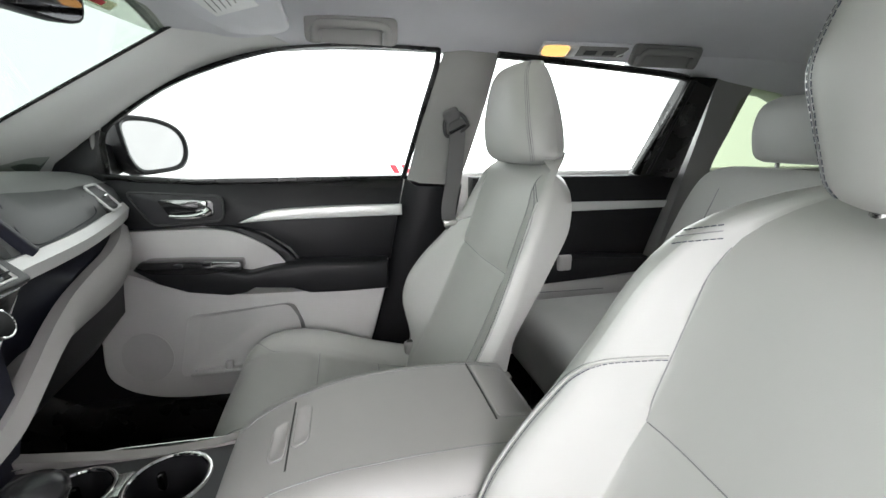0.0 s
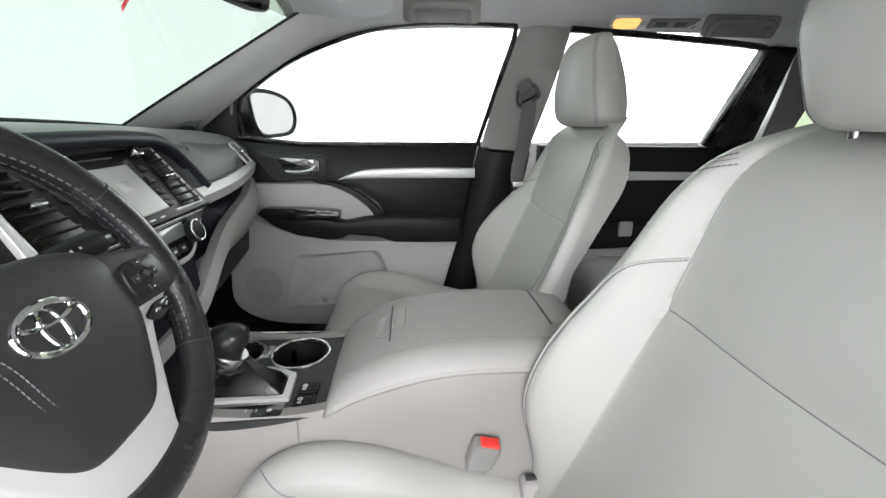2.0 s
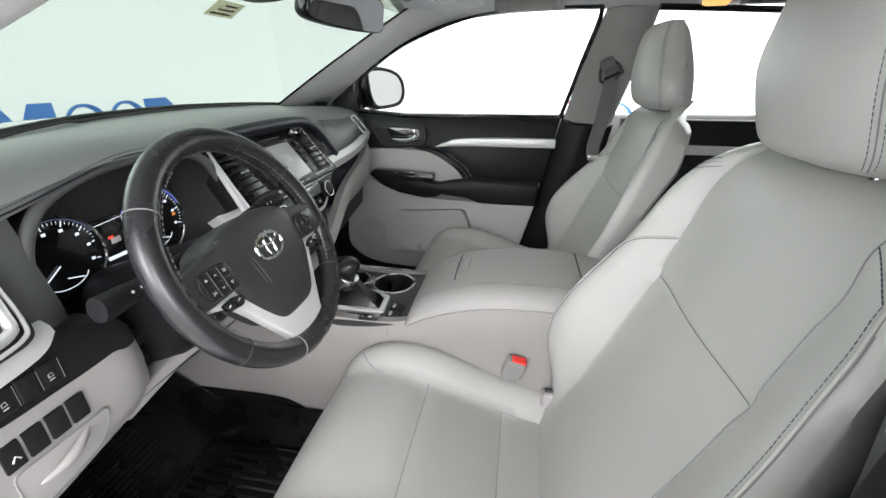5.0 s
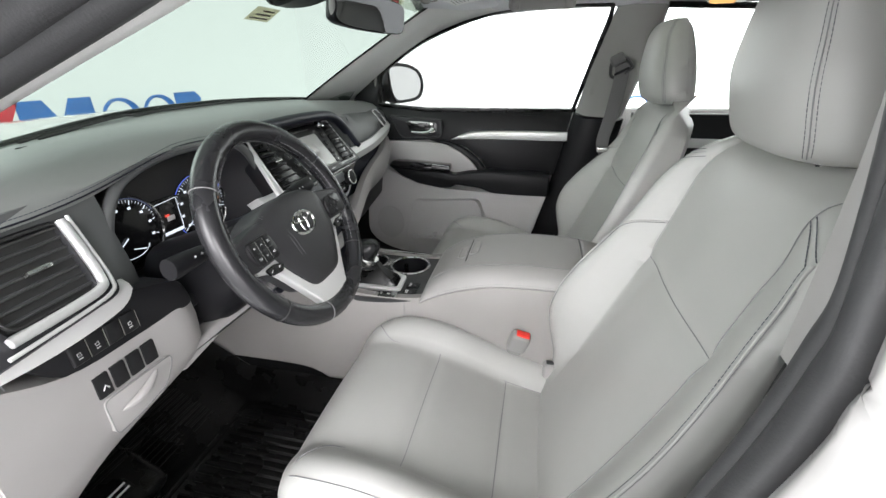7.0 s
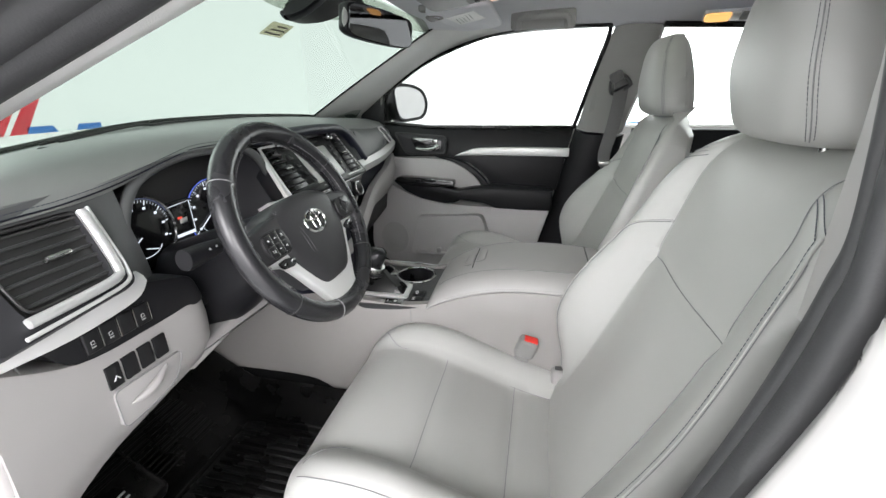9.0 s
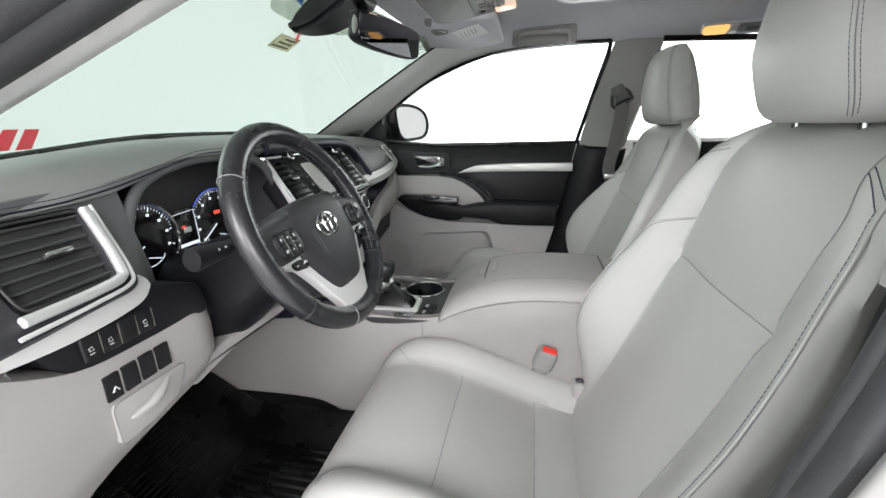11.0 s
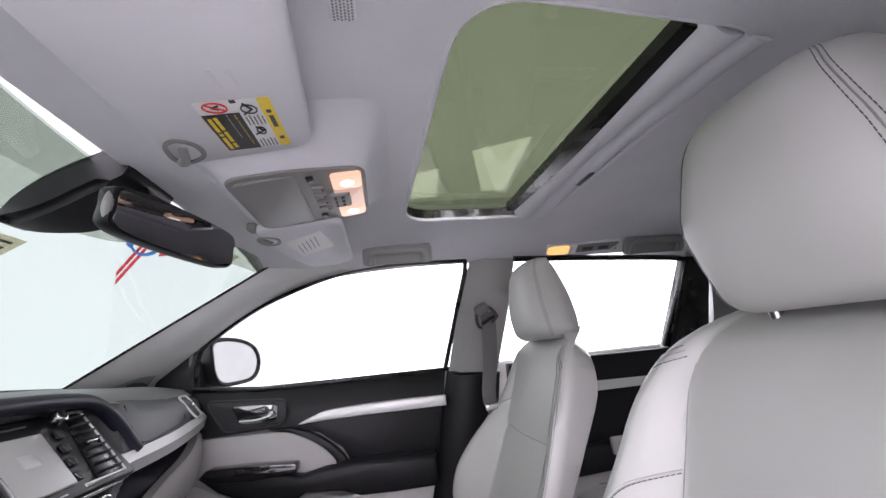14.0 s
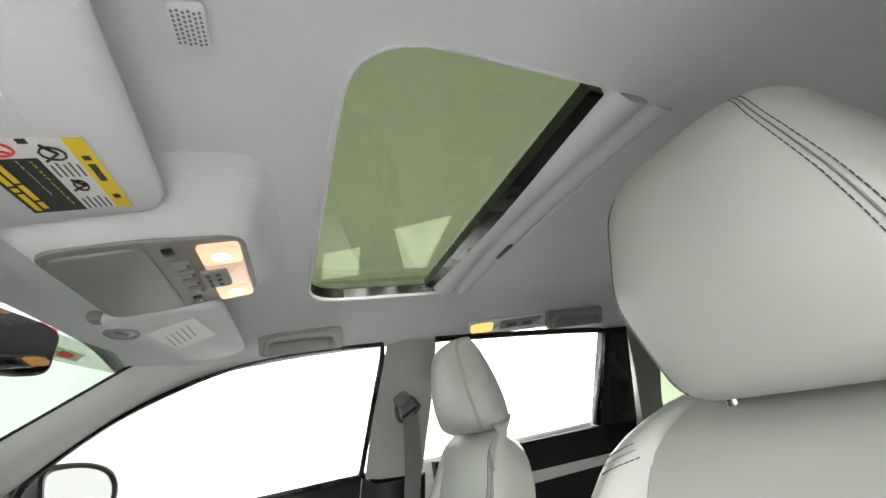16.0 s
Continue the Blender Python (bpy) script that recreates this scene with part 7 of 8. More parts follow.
    for x in (-0.113, -0.077):
        b = p("heat_switch", box((x, 0.524, ZT + 0.002), (0.028, 0.036, 0.006), 0.003), BLACK, "black heater switch")
        p("rocker", box((x, 0.517, ZT + 0.006), (0.018, 0.012, 0.006), 0.002), SWITCH, "rocker", b)
        p("marking", ring((x + 0.003, 0.531, ZT + 0.0055), 0.0035, 0.0007, None, 14), MARK, "pale symbol", b)
        p("marking", box((x - 0.006, 0.531, ZT + 0.0054), (0.003, 0.007, 0.0006), 0), MARK, "pale symbol", b)
    # armrest lid: padded, rounded down at the front
    ZL = curve_of([(0.03, 0.962), (0.10, 0.978), (0.20, 0.983), (0.30, 0.979), (0.38, 0.962), (0.43, 0.941), (0.46, 0.921), (0.475, 0.906), (0.485, 0.884)])
    ZB = curve_of([(0.03, 0.940), (0.20, 0.945), (0.30, 0.940), (0.38, 0.922), (0.44, 0.900), (0.485, 0.876)])
    H, CR, XC = 0.144, 0.006, -0.016

    def lid_z(x, y):
        u = min(1, abs(x - XC) / H)
        drop = (ZL(y) - ZB(y) - 0.006)
        return ZL(y) + CR * (1 - u * u) - drop * max(0, (u - 0.66) / 0.34) ** 2.6

    def section(y):
        pts = [(XC + u * H, y, lid_z(XC + u * H, y)) for u in np.linspace(-1, 1, 37)]
        return pts + [(XC + H * 1.0, y, ZB(y) + 0.004), (XC + H * 0.975, y, ZB(y)), (XC - H * 0.975, y, ZB(y)), (XC - H * 1.0, y, ZB(y) + 0.004)]
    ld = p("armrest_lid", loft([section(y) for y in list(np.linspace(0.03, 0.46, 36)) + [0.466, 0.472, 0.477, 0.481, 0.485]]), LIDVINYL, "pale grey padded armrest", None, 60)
    on = lambda x, y, e=0.0003: (x, y, lid_z(x, y) + e)
    for sx in (-1, 1):
        p("lid_seam", tube([on(XC + sx * (0.088 + 0.012 * min(1, (0.47 - y) / 0.2)), y) for y in np.linspace(0.05, 0.465, 36)], 0.0008, 6), SEAM, "long seam", ld)
    p("lid_split", tube([on(x, 0.381) for x in np.linspace(-0.082, 0.060, 18)], 0.0013, 6), LABELBLACK, "dark split in the lid", ld)
    p("hinge_panel", loft([[(x, y, lid_z(x, y) + dz) for x, y in round_poly([(-0.060 + e, 0.036), (0.075 - e, 0.036), (0.082 - e, 0.092 - e), (-0.066 + e, 0.092 - e)], 0.01)] for e, dz in ((0, -0.004), (0, 0.0015), (0.004, 0.003))]), PALE, "pale hinge panel", ld)
    p("hinge_joint", tube([on(x, 0.097) for x in np.linspace(-0.070, 0.085, 12)], 0.0016, 6), LABELBLACK, "dark hinge joint", ld)
    for x0, x1, s_ in ((-0.060, 0.020, 1), (-0.048, 0.042, -1)):
        o = round_poly([(x0, 0.381 + s_ * 0.003), (x1, 0.381 + s_ * 0.003), (x1 - 0.004, 0.381 + s_ * 0.027), (x0 + 0.004, 0.381 + s_ * 0.027)], 0.013, 6)
        i_ = [((x0 + x1) / 2 + (x - (x0 + x1) / 2) * 0.86, 0.381 + s_ * 0.015 + (y - 0.381 - s_ * 0.015) * 0.70) for x, y in o]
        lp = [[(x, y, lid_z(x, y) + dz) for x, y in q] for q, dz in ((o, -0.002), (o, 0.0016), ([(0.5 * (a[0] + b[0]), 0.5 * (a[1] + b[1])) for a, b in zip(o, i_)], 0.0026), (i_, 0.0006))]
        la = p("latch", loft(lp), PALE, "pale half-oval lid latch", ld, 60)
        p("latch_joint", tube([(x, y, lid_z(x, y) + 0.0006) for x, y in o], 0.0007, 5, True), SEAM, "joint round the latch", ld)
    p("lid_stitch", stitches([(XC - H * 0.985, y, lid_z(XC - H * 0.985, y) + 0.0) for y in np.linspace(0.06, 0.44, 40)], 0.006, 0.004, 0.0005), SEAM, "thread row", ld)


TRAYGREY = material("dark_grey_grained_plastic", (0.030, 0.031, 0.033), 0.42, spots=0.06, grain=0.2, grain_scale=900, grain_kind="cells", spec=0.4)


console()


def buckle(x, y, name):
    b = thing(name, "grey seat-belt buckle with a red release button", "seat belt buckle", at=(x, y, 0.652))
    m = Euler((radians(16), radians(-12), 0)).to_matrix().to_4x4()
    part("stalk", box((0, 0, 0.08), (0.024, 0.034, 0.20), 0.008, 3, m), PILLARGREY, b, "grey buckle stalk")
    part("housing", box((0, 0, 0.175), (0.030, 0.046, 0.055), 0.009, 3, m), PILLARGREY, b, "grey buckle housing")
    part("button", box((0.0, -0.003, 0.201), (0.019, 0.032, 0.008), 0.003, 3, m), RED, b, "red release button")


buckle(-0.148, 0.282, "belt_buckle")


# ---------------------------------------------------------------- roof furniture
def sun_visor(sg, name):
    s = thing(name, "grey cloth sun visor folded against the roof" if sg < 0 else "grey passenger sun visor with a covered mirror and label", "sun visor", "sun visors", at=(sg * 0.36, 0.46, 1.60))
    T = Matrix.Translation((-sg * 0.36, -0.46, -1.60))

    def p(name, bm, mat, label="", parent=None, sharp=45):
        bmesh.ops.transform(bm, matrix=T, verts=bm.verts)
        return part(name, bm, mat, parent or s, label, sharp)
    if sg < 0:
        o = round_poly([(0.150, 0.560), (0.165, 0.380), (0.56, 0.352), (0.57, 0.50), (0.52, 0.545)], 0.035, 6)
        lean = lambda x, y: 1.608 - 0.10 * (y - 0.40) - 0.05 * (x - 0.25)
    else:
        o = round_poly([(0.115, 0.545), (0.110, 0.372), (0.455, 0.374), (0.495, 0.42), (0.485, 0.497), (0.33, 0.530)], 0.028, 6)
        lean = lambda x, y: 1.594 - 0.04 * (y - 0.40)
    loops = []
    for k, dz in ((0.965, -0.0125), (0.99, -0.009), (1.0, -0.003), (0.995, 0.001), (0.94, 0.004)):
        loops.append([(sg * (0.36 + (x - 0.36) * k), 0.46 + (y - 0.46) * k, lean(x, y) + dz) for x, y in o])
    v = p("board", loft(loops), HEADLINER, "grey cloth visor board", None, 60)
    dish = smooth_poly([(0.163, 0.535), (0.180, 0.512), (0.212, 0.512), (0.228, 0.530), (0.215, 0.548), (0.175, 0.553)], 4)
    dz = lambda x, y, e: (sg * x, y, lean(x, y) - 0.0125 - e)
    small = [(0.195 + (x - 0.195) * 0.8, 0.532 + (y - 0.532) * 0.75) for x, y in dish]
    p("clip_dish", loft([[dz(x, y, -0.001) for x, y in dish], [dz(x, y, 0.0025) for x, y in dish], [dz(x, y, 0.0022) for x, y in small], [dz(x, y, -0.002) for x, y in small]]), PILLARGREY, "moulded dish round the visor hook", v, 60)
    p("visor_hook", tube([dz(0.170, 0.545, 0.001), dz(0.178, 0.538, 0.006), dz(0.192, 0.533, 0.005), dz(0.205, 0.530, 0.0)], lambda t: 0.0075 - 0.003 * t, 10), PILLARGREY, "grey visor hook", v, 60)
    zl = lambda x, y: lean(x, y) - 0.0137
    if sg < 0:
        def flat(x0, x1, y0, y1, mat, nm, lb, up=0.0):
            bm = bmesh.new()
            vs = [bm.verts.new((-x, y, zl(x, y) - up)) for x, y in ((x0, y0), (x1, y0), (x1, y1), (x0, y1))]
            wv = [bm.verts.new((-x, y, zl(x, y) - up + 0.0004)) for x, y in ((x0, y0), (x1, y0), (x1, y1), (x0, y1))]
            bm.faces.new(vs)
            bm.faces.new(wv[::-1])
            for i in range(4):
                bm.faces.new((vs[i], wv[i], wv[(i + 1) % 4], vs[(i + 1) % 4]))
            return p(nm, bm, mat, lb, v)
        Y0, YM, Y1 = 0.406, 0.443, 0.482
        lab = flat(0.187, 0.298, Y0, Y1, WHITE, "warning_label", "white, black and yellow warning label")
        flat(0.187, 0.298, Y0, Y0 + 0.013, YELLOW, "label_stripe", "yellow label stripe", 0.0006)
        flat(0.187, 0.273, YM, Y1, LABELBLACK, "label_block", "black label block", 0.0006)
        flat(0.292, 0.298, YM - 0.003, YM + 0.003, LABELBLACK, "label_block", "small black corner", 0.0006)

        def words(text, x, y, size, mat, up):
            """Lettering read along the visor, seen from below."""
            bm = lettering(text, size)
            z = zl(0.24, y) - up
            bmesh.ops.transform(bm, matrix=Matrix(((1, 0, 0, -x), (0, -1, 0, y), (0, 0, -1, z), (0, 0, 0, 1))) @ Euler((0, radians(2.9), 0)).to_matrix().to_4x4(), verts=bm.verts)
            return p("label_words", bm, mat, "printed warning words", v)
        words("AIR BAG WARNING", 0.271, 0.4535, 0.0082, YELLOW, 0.0016)
        words("FLIP VISOR OVER", 0.271, 0.4615, 0.0072, MARK, 0.0016)
        for y, runs in ((0.470, ((0.195, 0.207), (0.211, 0.236), (0.240, 0.268))), (0.4765, ((0.192, 0.222), (0.226, 0.232), (0.236, 0.266)))):
            for x0, x1 in runs:
                flat(x0, x1, y - 0.002, y + 0.002, YELLOW, "label_line", "yellow line of small writing", 0.0012)
        # white half: two pictures and fine print
        for x0, x1 in ((0.268, 0.290), (0.222, 0.240)):
            cxv, cyv = (x0 + x1) / 2, 0.431
            p("label_picture", tube([(-(cxv + 0.008 * math.cos(a)), cyv + 0.007 * math.sin(a) * (1.2 if x0 > 0.25 else 0.7), zl(cxv, cyv) - 0.0012) for a in np.linspace(0, 2 * math.pi, 9, endpoint=False)], 0.0009, 5, True), LABELBLACK, "black line picture", v)
            p("label_picture", tube([(-x0, cyv + 0.008, zl(x0, cyv) - 0.0012), (-cxv, cyv - 0.003, zl(cxv, cyv) - 0.0012), (-x1, cyv + 0.004, zl(x1, cyv) - 0.0012)], 0.0012, 5), LABELBLACK, "black line picture", v)
        for x0, n in ((0.245, 5), (0.190, 5)):
            for k in range(n):
                flat(x0, x0 + 0.018 + 0.003 * (k % 2), 0.4215 + 0.0042 * k, 0.4228 + 0.0042 * k, MARKDARK, "label_line", "grey line of small writing", 0.001)
        p("label_sign", ring((-0.287, 0.463, zl(0.287, 0.463) - 0.0012), 0.0085, 0.0010, None, 24, None, 1.0, 0.012), LABELRED, "red prohibition ring", v)
        p("label_sign", tube([(-0.281, 0.455, zl(0.281, 0.455) - 0.0012), (-0.293, 0.471, zl(0.293, 0.471) - 0.0012)], 0.0009, 5), LABELRED, "red prohibition bar", v)
        p("label_picture", tube([(-0.283, 0.460, zl(0.283, 0.46) - 0.0010), (-0.287, 0.466, zl(0.287, 0.466) - 0.0010), (-0.290, 0.459, zl(0.290, 0.459) - 0.0010)], 0.0012, 5), LABELBLACK, "black line picture", v)
        for x0, x1 in ((0.205, 0.212), (0.236, 0.262), (0.268, 0.274)):
            flat(x0, x1, Y0 + 0.004, Y0 + 0.009, LABELBLACK, "label_line", "black words on the stripe as bars", 0.001)
        for y in (0.43, 0.446):
            p("visor_crease", tube([(-0.318, y, zl(0.318, y) + 0.0008), (-0.345, y + 0.001, zl(0.345, y) + 0.0008)], 0.0015, 6), HEADLINER, "soft crease in the cloth", v)
    else:
        tag = slab([(0.150, 0.420), (0.275, 0.405), (0.345, 0.488), (0.212, 0.505)], "z", -0.0142, -0.0134, 0)
        for q in tag.verts:
            q.co.z += lean(q.co.x, q.co.y)
        lab = p("label", tag, WHITE, "white printed label", v)
        for k in range(5):
            p("label_line", box((0.225 + 0.014 * k, 0.438 + 0.011 * k, lean(0.22, 0.438 + 0.011 * k) - 0.0145), (0.075, 0.0016, 0.0004), 0, 1), MARKDARK, "grey line of small writing", v)
        p("visor_clip", box((0.135, 0.548, 1.588), (0.03, 0.02, 0.016), 0.005, 3), PILLARGREY, "dark clip", v)


MARKDARK = material("grey_print", (0.12, 0.12, 0.12), 0.6)
sun_visor(-1, "sun_visor")
sun_visor(1, "sun_visor")


def overhead_console():
    s = thing("overhead_console", "pale grey overhead console with lit map lamps and switches", "overhead console", at=(0, 0.42, 1.60))
    T = Matrix.Translation((0, -0.42, -1.60))

    def p(name, bm, mat, label="", parent=None, sharp=45):
        bmesh.ops.transform(bm, matrix=T, verts=bm.verts)
        return part(name, bm, mat, parent or s, label, sharp)
    # cloth-covered bulge and plastic panel, leaning with the roof
    m = Matrix.Translation((-0.005, 0.42, 1.593)) @ Euler((radians(-7), 0, 0)).to_matrix().to_4x4()
    o = round_poly([(-0.098, -0.105), (0.098, -0.105), (0.118, 0.0), (0.118, 0.10), (-0.118, 0.10), (-0.118, 0.0)], 0.03, 6)
    loops = [[(x * k, y * (1 + 0.45 * (k - 1)), z) for x, y in o] for k, z in ((2.1, 0.050), (1.75, 0.040), (1.42, 0.022), (1.2, 0.008), (1.08, 0.001), (1.03, -0.002))]
    bm = loft(loops)
    bmesh.ops.transform(bm, matrix=m, verts=bm.verts)
    p("cloth_bulge", bm, HEADLINER, "grey cloth bulge", None, 80)
    p("panel", slab(o, "z", -0.006, 0.004, 0.003, 3, None, m), PILLARGREY, "pale grey plastic panel")
    p("glasses_bin", slab(round_poly([(-0.105, 0.0), (0.105, 0.0), (0.105, 0.09), (-0.105, 0.09)], 0.015), "z", -0.0095, -0.004, 0.002, 2, None, m), PILLARGREY, "pale storage door")
    for sg in (-1, 1):
        lens = p("map_lamp", slab(round_poly([(sg * 0.040, -0.098), (sg * 0.092, -0.098), (sg * 0.095, -0.05), (sg * 0.040, -0.05)], 0.008), "z", -0.0135, -0.006, 0.002, 2, None, m), LAMPLENS, "lit warm map lamp")
        p("bulb", disc((sg * 0.066, -0.074, -0.0155), 0.011, 0.002, m, 20, 0.0008), LAMPCORE, "bright bulb", lens)
    p("lamp_bridge", slab(round_poly([(-0.04, -0.098), (0.04, -0.098), (0.04, -0.05), (-0.04, -0.05)], 0.004), "z", -0.0135, -0.006, 0.002, 2, None, m), LAMPLENS2, "frosted lamp cover")
    p("button_block", box((0, -0.058, -0.0135), (0.058, 0.034, 0.009), 0.004, 3, m), PILLARGREY, "grey roof switch block")
    for x in (-0.017, 0.0, 0.017):
        p("switch_slot", box((x, -0.062, -0.0185), (0.011, 0.006, 0.0016), 0.0006, 1, m), LABELBLACK, "dark switch mark")
        p("switch_slot", box((x, -0.050, -0.0185), (0.011, 0.004, 0.0016), 0.0006, 1, m), LABELBLACK, "dark switch mark")
    for x in (-0.045, -0.015, 0.015, 0.045):
        p("switch", box((x, -0.026, -0.008), (0.020, 0.020, 0.006), 0.002, 2, m), PILLARGREY, "overhead switch")
        p("switch_slot", box((x, -0.033, -0.0108), (0.010, 0.004, 0.0012), 0, 1, m), LABELBLACK, "dark switch mark")
    p("switch", box((-0.085, -0.02, -0.008), (0.02, 0.012, 0.004), 0.002, 2, m), BLACK, "dark sensor window")
    p("switch", box((0.085, -0.02, -0.008), (0.02, 0.012, 0.004), 0.002, 2, m), BLACK, "dark sensor window")


LAMPLENS = glowing("lit_warm_lens", (1.0, 0.60, 0.40), 0.5)
LAMPLENS2 = glowing("frosted_lens", (1.0, 0.66, 0.50), 0.30)
LAMPCORE = glowing("lamp_bulb", (1.0, 0.88, 0.72), 1.3)
LAMPAMBER = glowing("lit_amber_lens", (1.0, 0.5, 0.16), 0.65)
overhead_console()


def mic_grille():
    g = thing("roof_grille", "small grey roof speaker grille with a pimpled face", "grille", at=(-0.373, 0.320, 1.636))
    z = -0.003
    part("plate", slab(round_poly([(-0.018, -0.012), (0.017, -0.012), (0.018, 0.013), (-0.017, 0.013)], 0.004), "z", z, 0.004, 0.003), HEADLINER, g, "grey plate")
    bm = bmesh.new()
    for i in range(8):
        for j in range(6):
            box((-0.0135 + 0.0037 * i + (0.0012 if j % 2 else 0), -0.0085 + 0.0035 * j, z - 0.0006), (0.0022, 0.0020, 0.0014), 0.0005, 1, None, bm)
    part("pimple_field", bm, PILLARGREY, g, "rows of raised points")


mic_grille()


def grab_handle(y0, y1, x, z, name="grab_handle"):
    g = thing(name, "grey fold-flat grab handle on the roof edge", "grab handle", "roof grab handles", at=(x, (y0 + y1) / 2, z))
    g.rotation_euler = (0, radians(62), 0)
    h = (y1 - y0) / 2
    # local x runs down the roof edge, z points into the cabin
    part("plate", slab(round_poly([(-0.030, -h - 0.004), (-0.030, h + 0.004), (0.028, h + 0.006), (0.028, -h - 0.006)], 0.014, 5), "z", -0.004, 0.012, 0.003, 2), PILLARGREY, g, "moulded handle plate")
    U = catmull([(0.020, -h + 0.016, -0.008), (-0.004, -h + 0.018, -0.013), (-0.016, -h + 0.034, -0.015), (-0.018, 0, -0.016), (-0.016, h - 0.034, -0.015), (-0.004, h - 0.018, -0.013), (0.020, h - 0.016, -0.008)], 5)
    part("grip", tube(U, 0.0095, 10, False, None, 0.7), PILLARGREY, g, "grey moulded grip", 80)
    for sg in (-1, 1):
        part("end_cover", box((0.012, sg * (h - 0.018), -0.007), (0.030, 0.026, 0.012), 0.005, 3), PILLARGREY, g, "handle end cover")


grab_handle(0.15, 0.345, 0.50, 1.600)
grab_handle(-0.72, -0.51, 0.535, 1.585)


def dome_lamp():
    g = thing("courtesy_lamp", "lit amber courtesy lamp with coat hook on the roof edge", "ceiling lamp", at=(0.52, -0.35, 1.592))
    part("plate", box((0, 0, 0), (0.046, 0.245, 0.010), 0.005, 3), HEADLINER, g, "grey lamp plate")
    part("lens", slab(round_poly([(-0.014, 0.118), (0.012, 0.118), (0.018, 0.104), (0.018, 0.050), (-0.018, 0.050), (-0.018, 0.104)], 0.006), "z", -0.013, 0.0, 0.003), LAMPAMBER, g, "lit amber lens")
    part("clear_lens", box((0.0, 0.036, -0.006), (0.034, 0.024, 0.012), 0.003, 2), SILVERBRIGHT, g, "clear end of the lens")
    hk = part("hook", box((0.0, -0.046, -0.006), (0.036, 0.136, 0.008), 0.003, 2), PILLARGREY, g, "flat coat hook plate")
    for y in (-0.014, -0.066):
        part("recess", box((0.001, y, -0.0098), (0.018, 0.034, 0.002), 0.0008, 1), SLATGREY, hk, "dark recess")
    part("hook_edge", tube([(0.012, -0.094, -0.0105), (0.0, -0.108, -0.0105), (-0.014, -0.112, -0.0105)], 0.0022, 6), SILVERBRIGHT, hk, "bright hook edge")
    g.rotation_euler = (0, radians(25), radians(-5))


dome_lamp()


def rear_mirror():
    s = thing("rear_view_mirror", "dark-framed rear view mirror under a black sensor cover", "car mirror", at=(-0.053, 0.605, 1.525))
    rot = Euler((radians(6), radians(2.5), radians(-16)), "XYZ").to_matrix().to_4x4()
    o = smooth_poly([(-0.120, 0.0), (-0.116, 0.026), (-0.06, 0.034), (0.06, 0.034), (0.114, 0.027), (0.120, 0.0), (0.114, -0.027), (0.06, -0.034), (-0.06, -0.034), (-0.116, -0.026)], 4)

    def p(name, bm, mat, label):
        bmesh.ops.transform(bm, matrix=rot, verts=bm.verts)
        return part(name, bm, mat, s, label, 50)
    p("housing", loft([[(x * k, y, z * k) for x, z in o] for k, y in ((0.95, -0.016), (0.985, -0.0155), (1.0, -0.012), (1.0, 0.004), (0.85, 0.02), (0.5, 0.028))]), BLACK, "black mirror housing")
    p("mirror_glass", loft([[(x * 0.945, -0.0185, z * 0.93) for x, z in o], [(x * 0.95, -0.015, z * 0.94) for x, z in o]]), DIMMIRROR, "dim mirror glass")
    p("end_cap", tube([(-0.119 + 0.004 * (abs(q) ** 2), -0.010, 0.024 * q) for q in np.linspace(-1, 1, 12)], lambda t: 0.0065 * math.sin(math.pi * (0.12 + 0.76 * t)), 10), PILLARGREY, "grey end edge")
    p("mirror_foot_button", disc((0.0, -0.030, 0.012), 0.006, 0.006, Matrix.Rotation(radians(90), 4, "X"), 16), BLACK, "dark button below the glass")
    part("arm", tube([(0.0, 0.02, 0.005), (0.012, 0.045, 0.045), (0.015, 0.065, 0.085)], 0.013, 12), BLACK, s, "black mirror arm")
    st = [[(-0.045, 0.045, 0.135), (0.095, 0.045, 0.135), (0.09, 0.045, 0.085), (-0.04, 0.045, 0.085)], [(-0.055, 0.10, 0.108), (0.090, 0.10, 0.108), (0.08, 0.095, 0.052), (-0.05, 0.095, 0.052)], [(-0.055, 0.155, 0.078), (0.07, 0.155, 0.078), (0.06, 0.145, 0.026), (-0.05, 0.145, 0.026)], [(-0.045, 0.20, 0.050), (0.035, 0.20, 0.050), (0.03, 0.19, 0.018), (-0.04, 0.19, 0.018)], [(-0.030, 0.222, 0.034), (0.015, 0.222, 0.034), (0.012, 0.215, 0.022), (-0.026, 0.215, 0.022)]]
    fine = [catmull([lp[k] for lp in st], 4) for k in range(4)]
    pod = loft([[fine[k][i] for k in range(4)] for i in range(len(fine[0]))])
    bmesh.ops.bevel(pod, geom=[e for e in pod.edges if abs((e.verts[0].co - e.verts[1].co).normalized().y) > 0.5], offset=0.010, segments=3, affect="EDGES")
    part("camera_pod", pod, BLACK, s, "black sensor cover on the glass", 60)


rear_mirror()


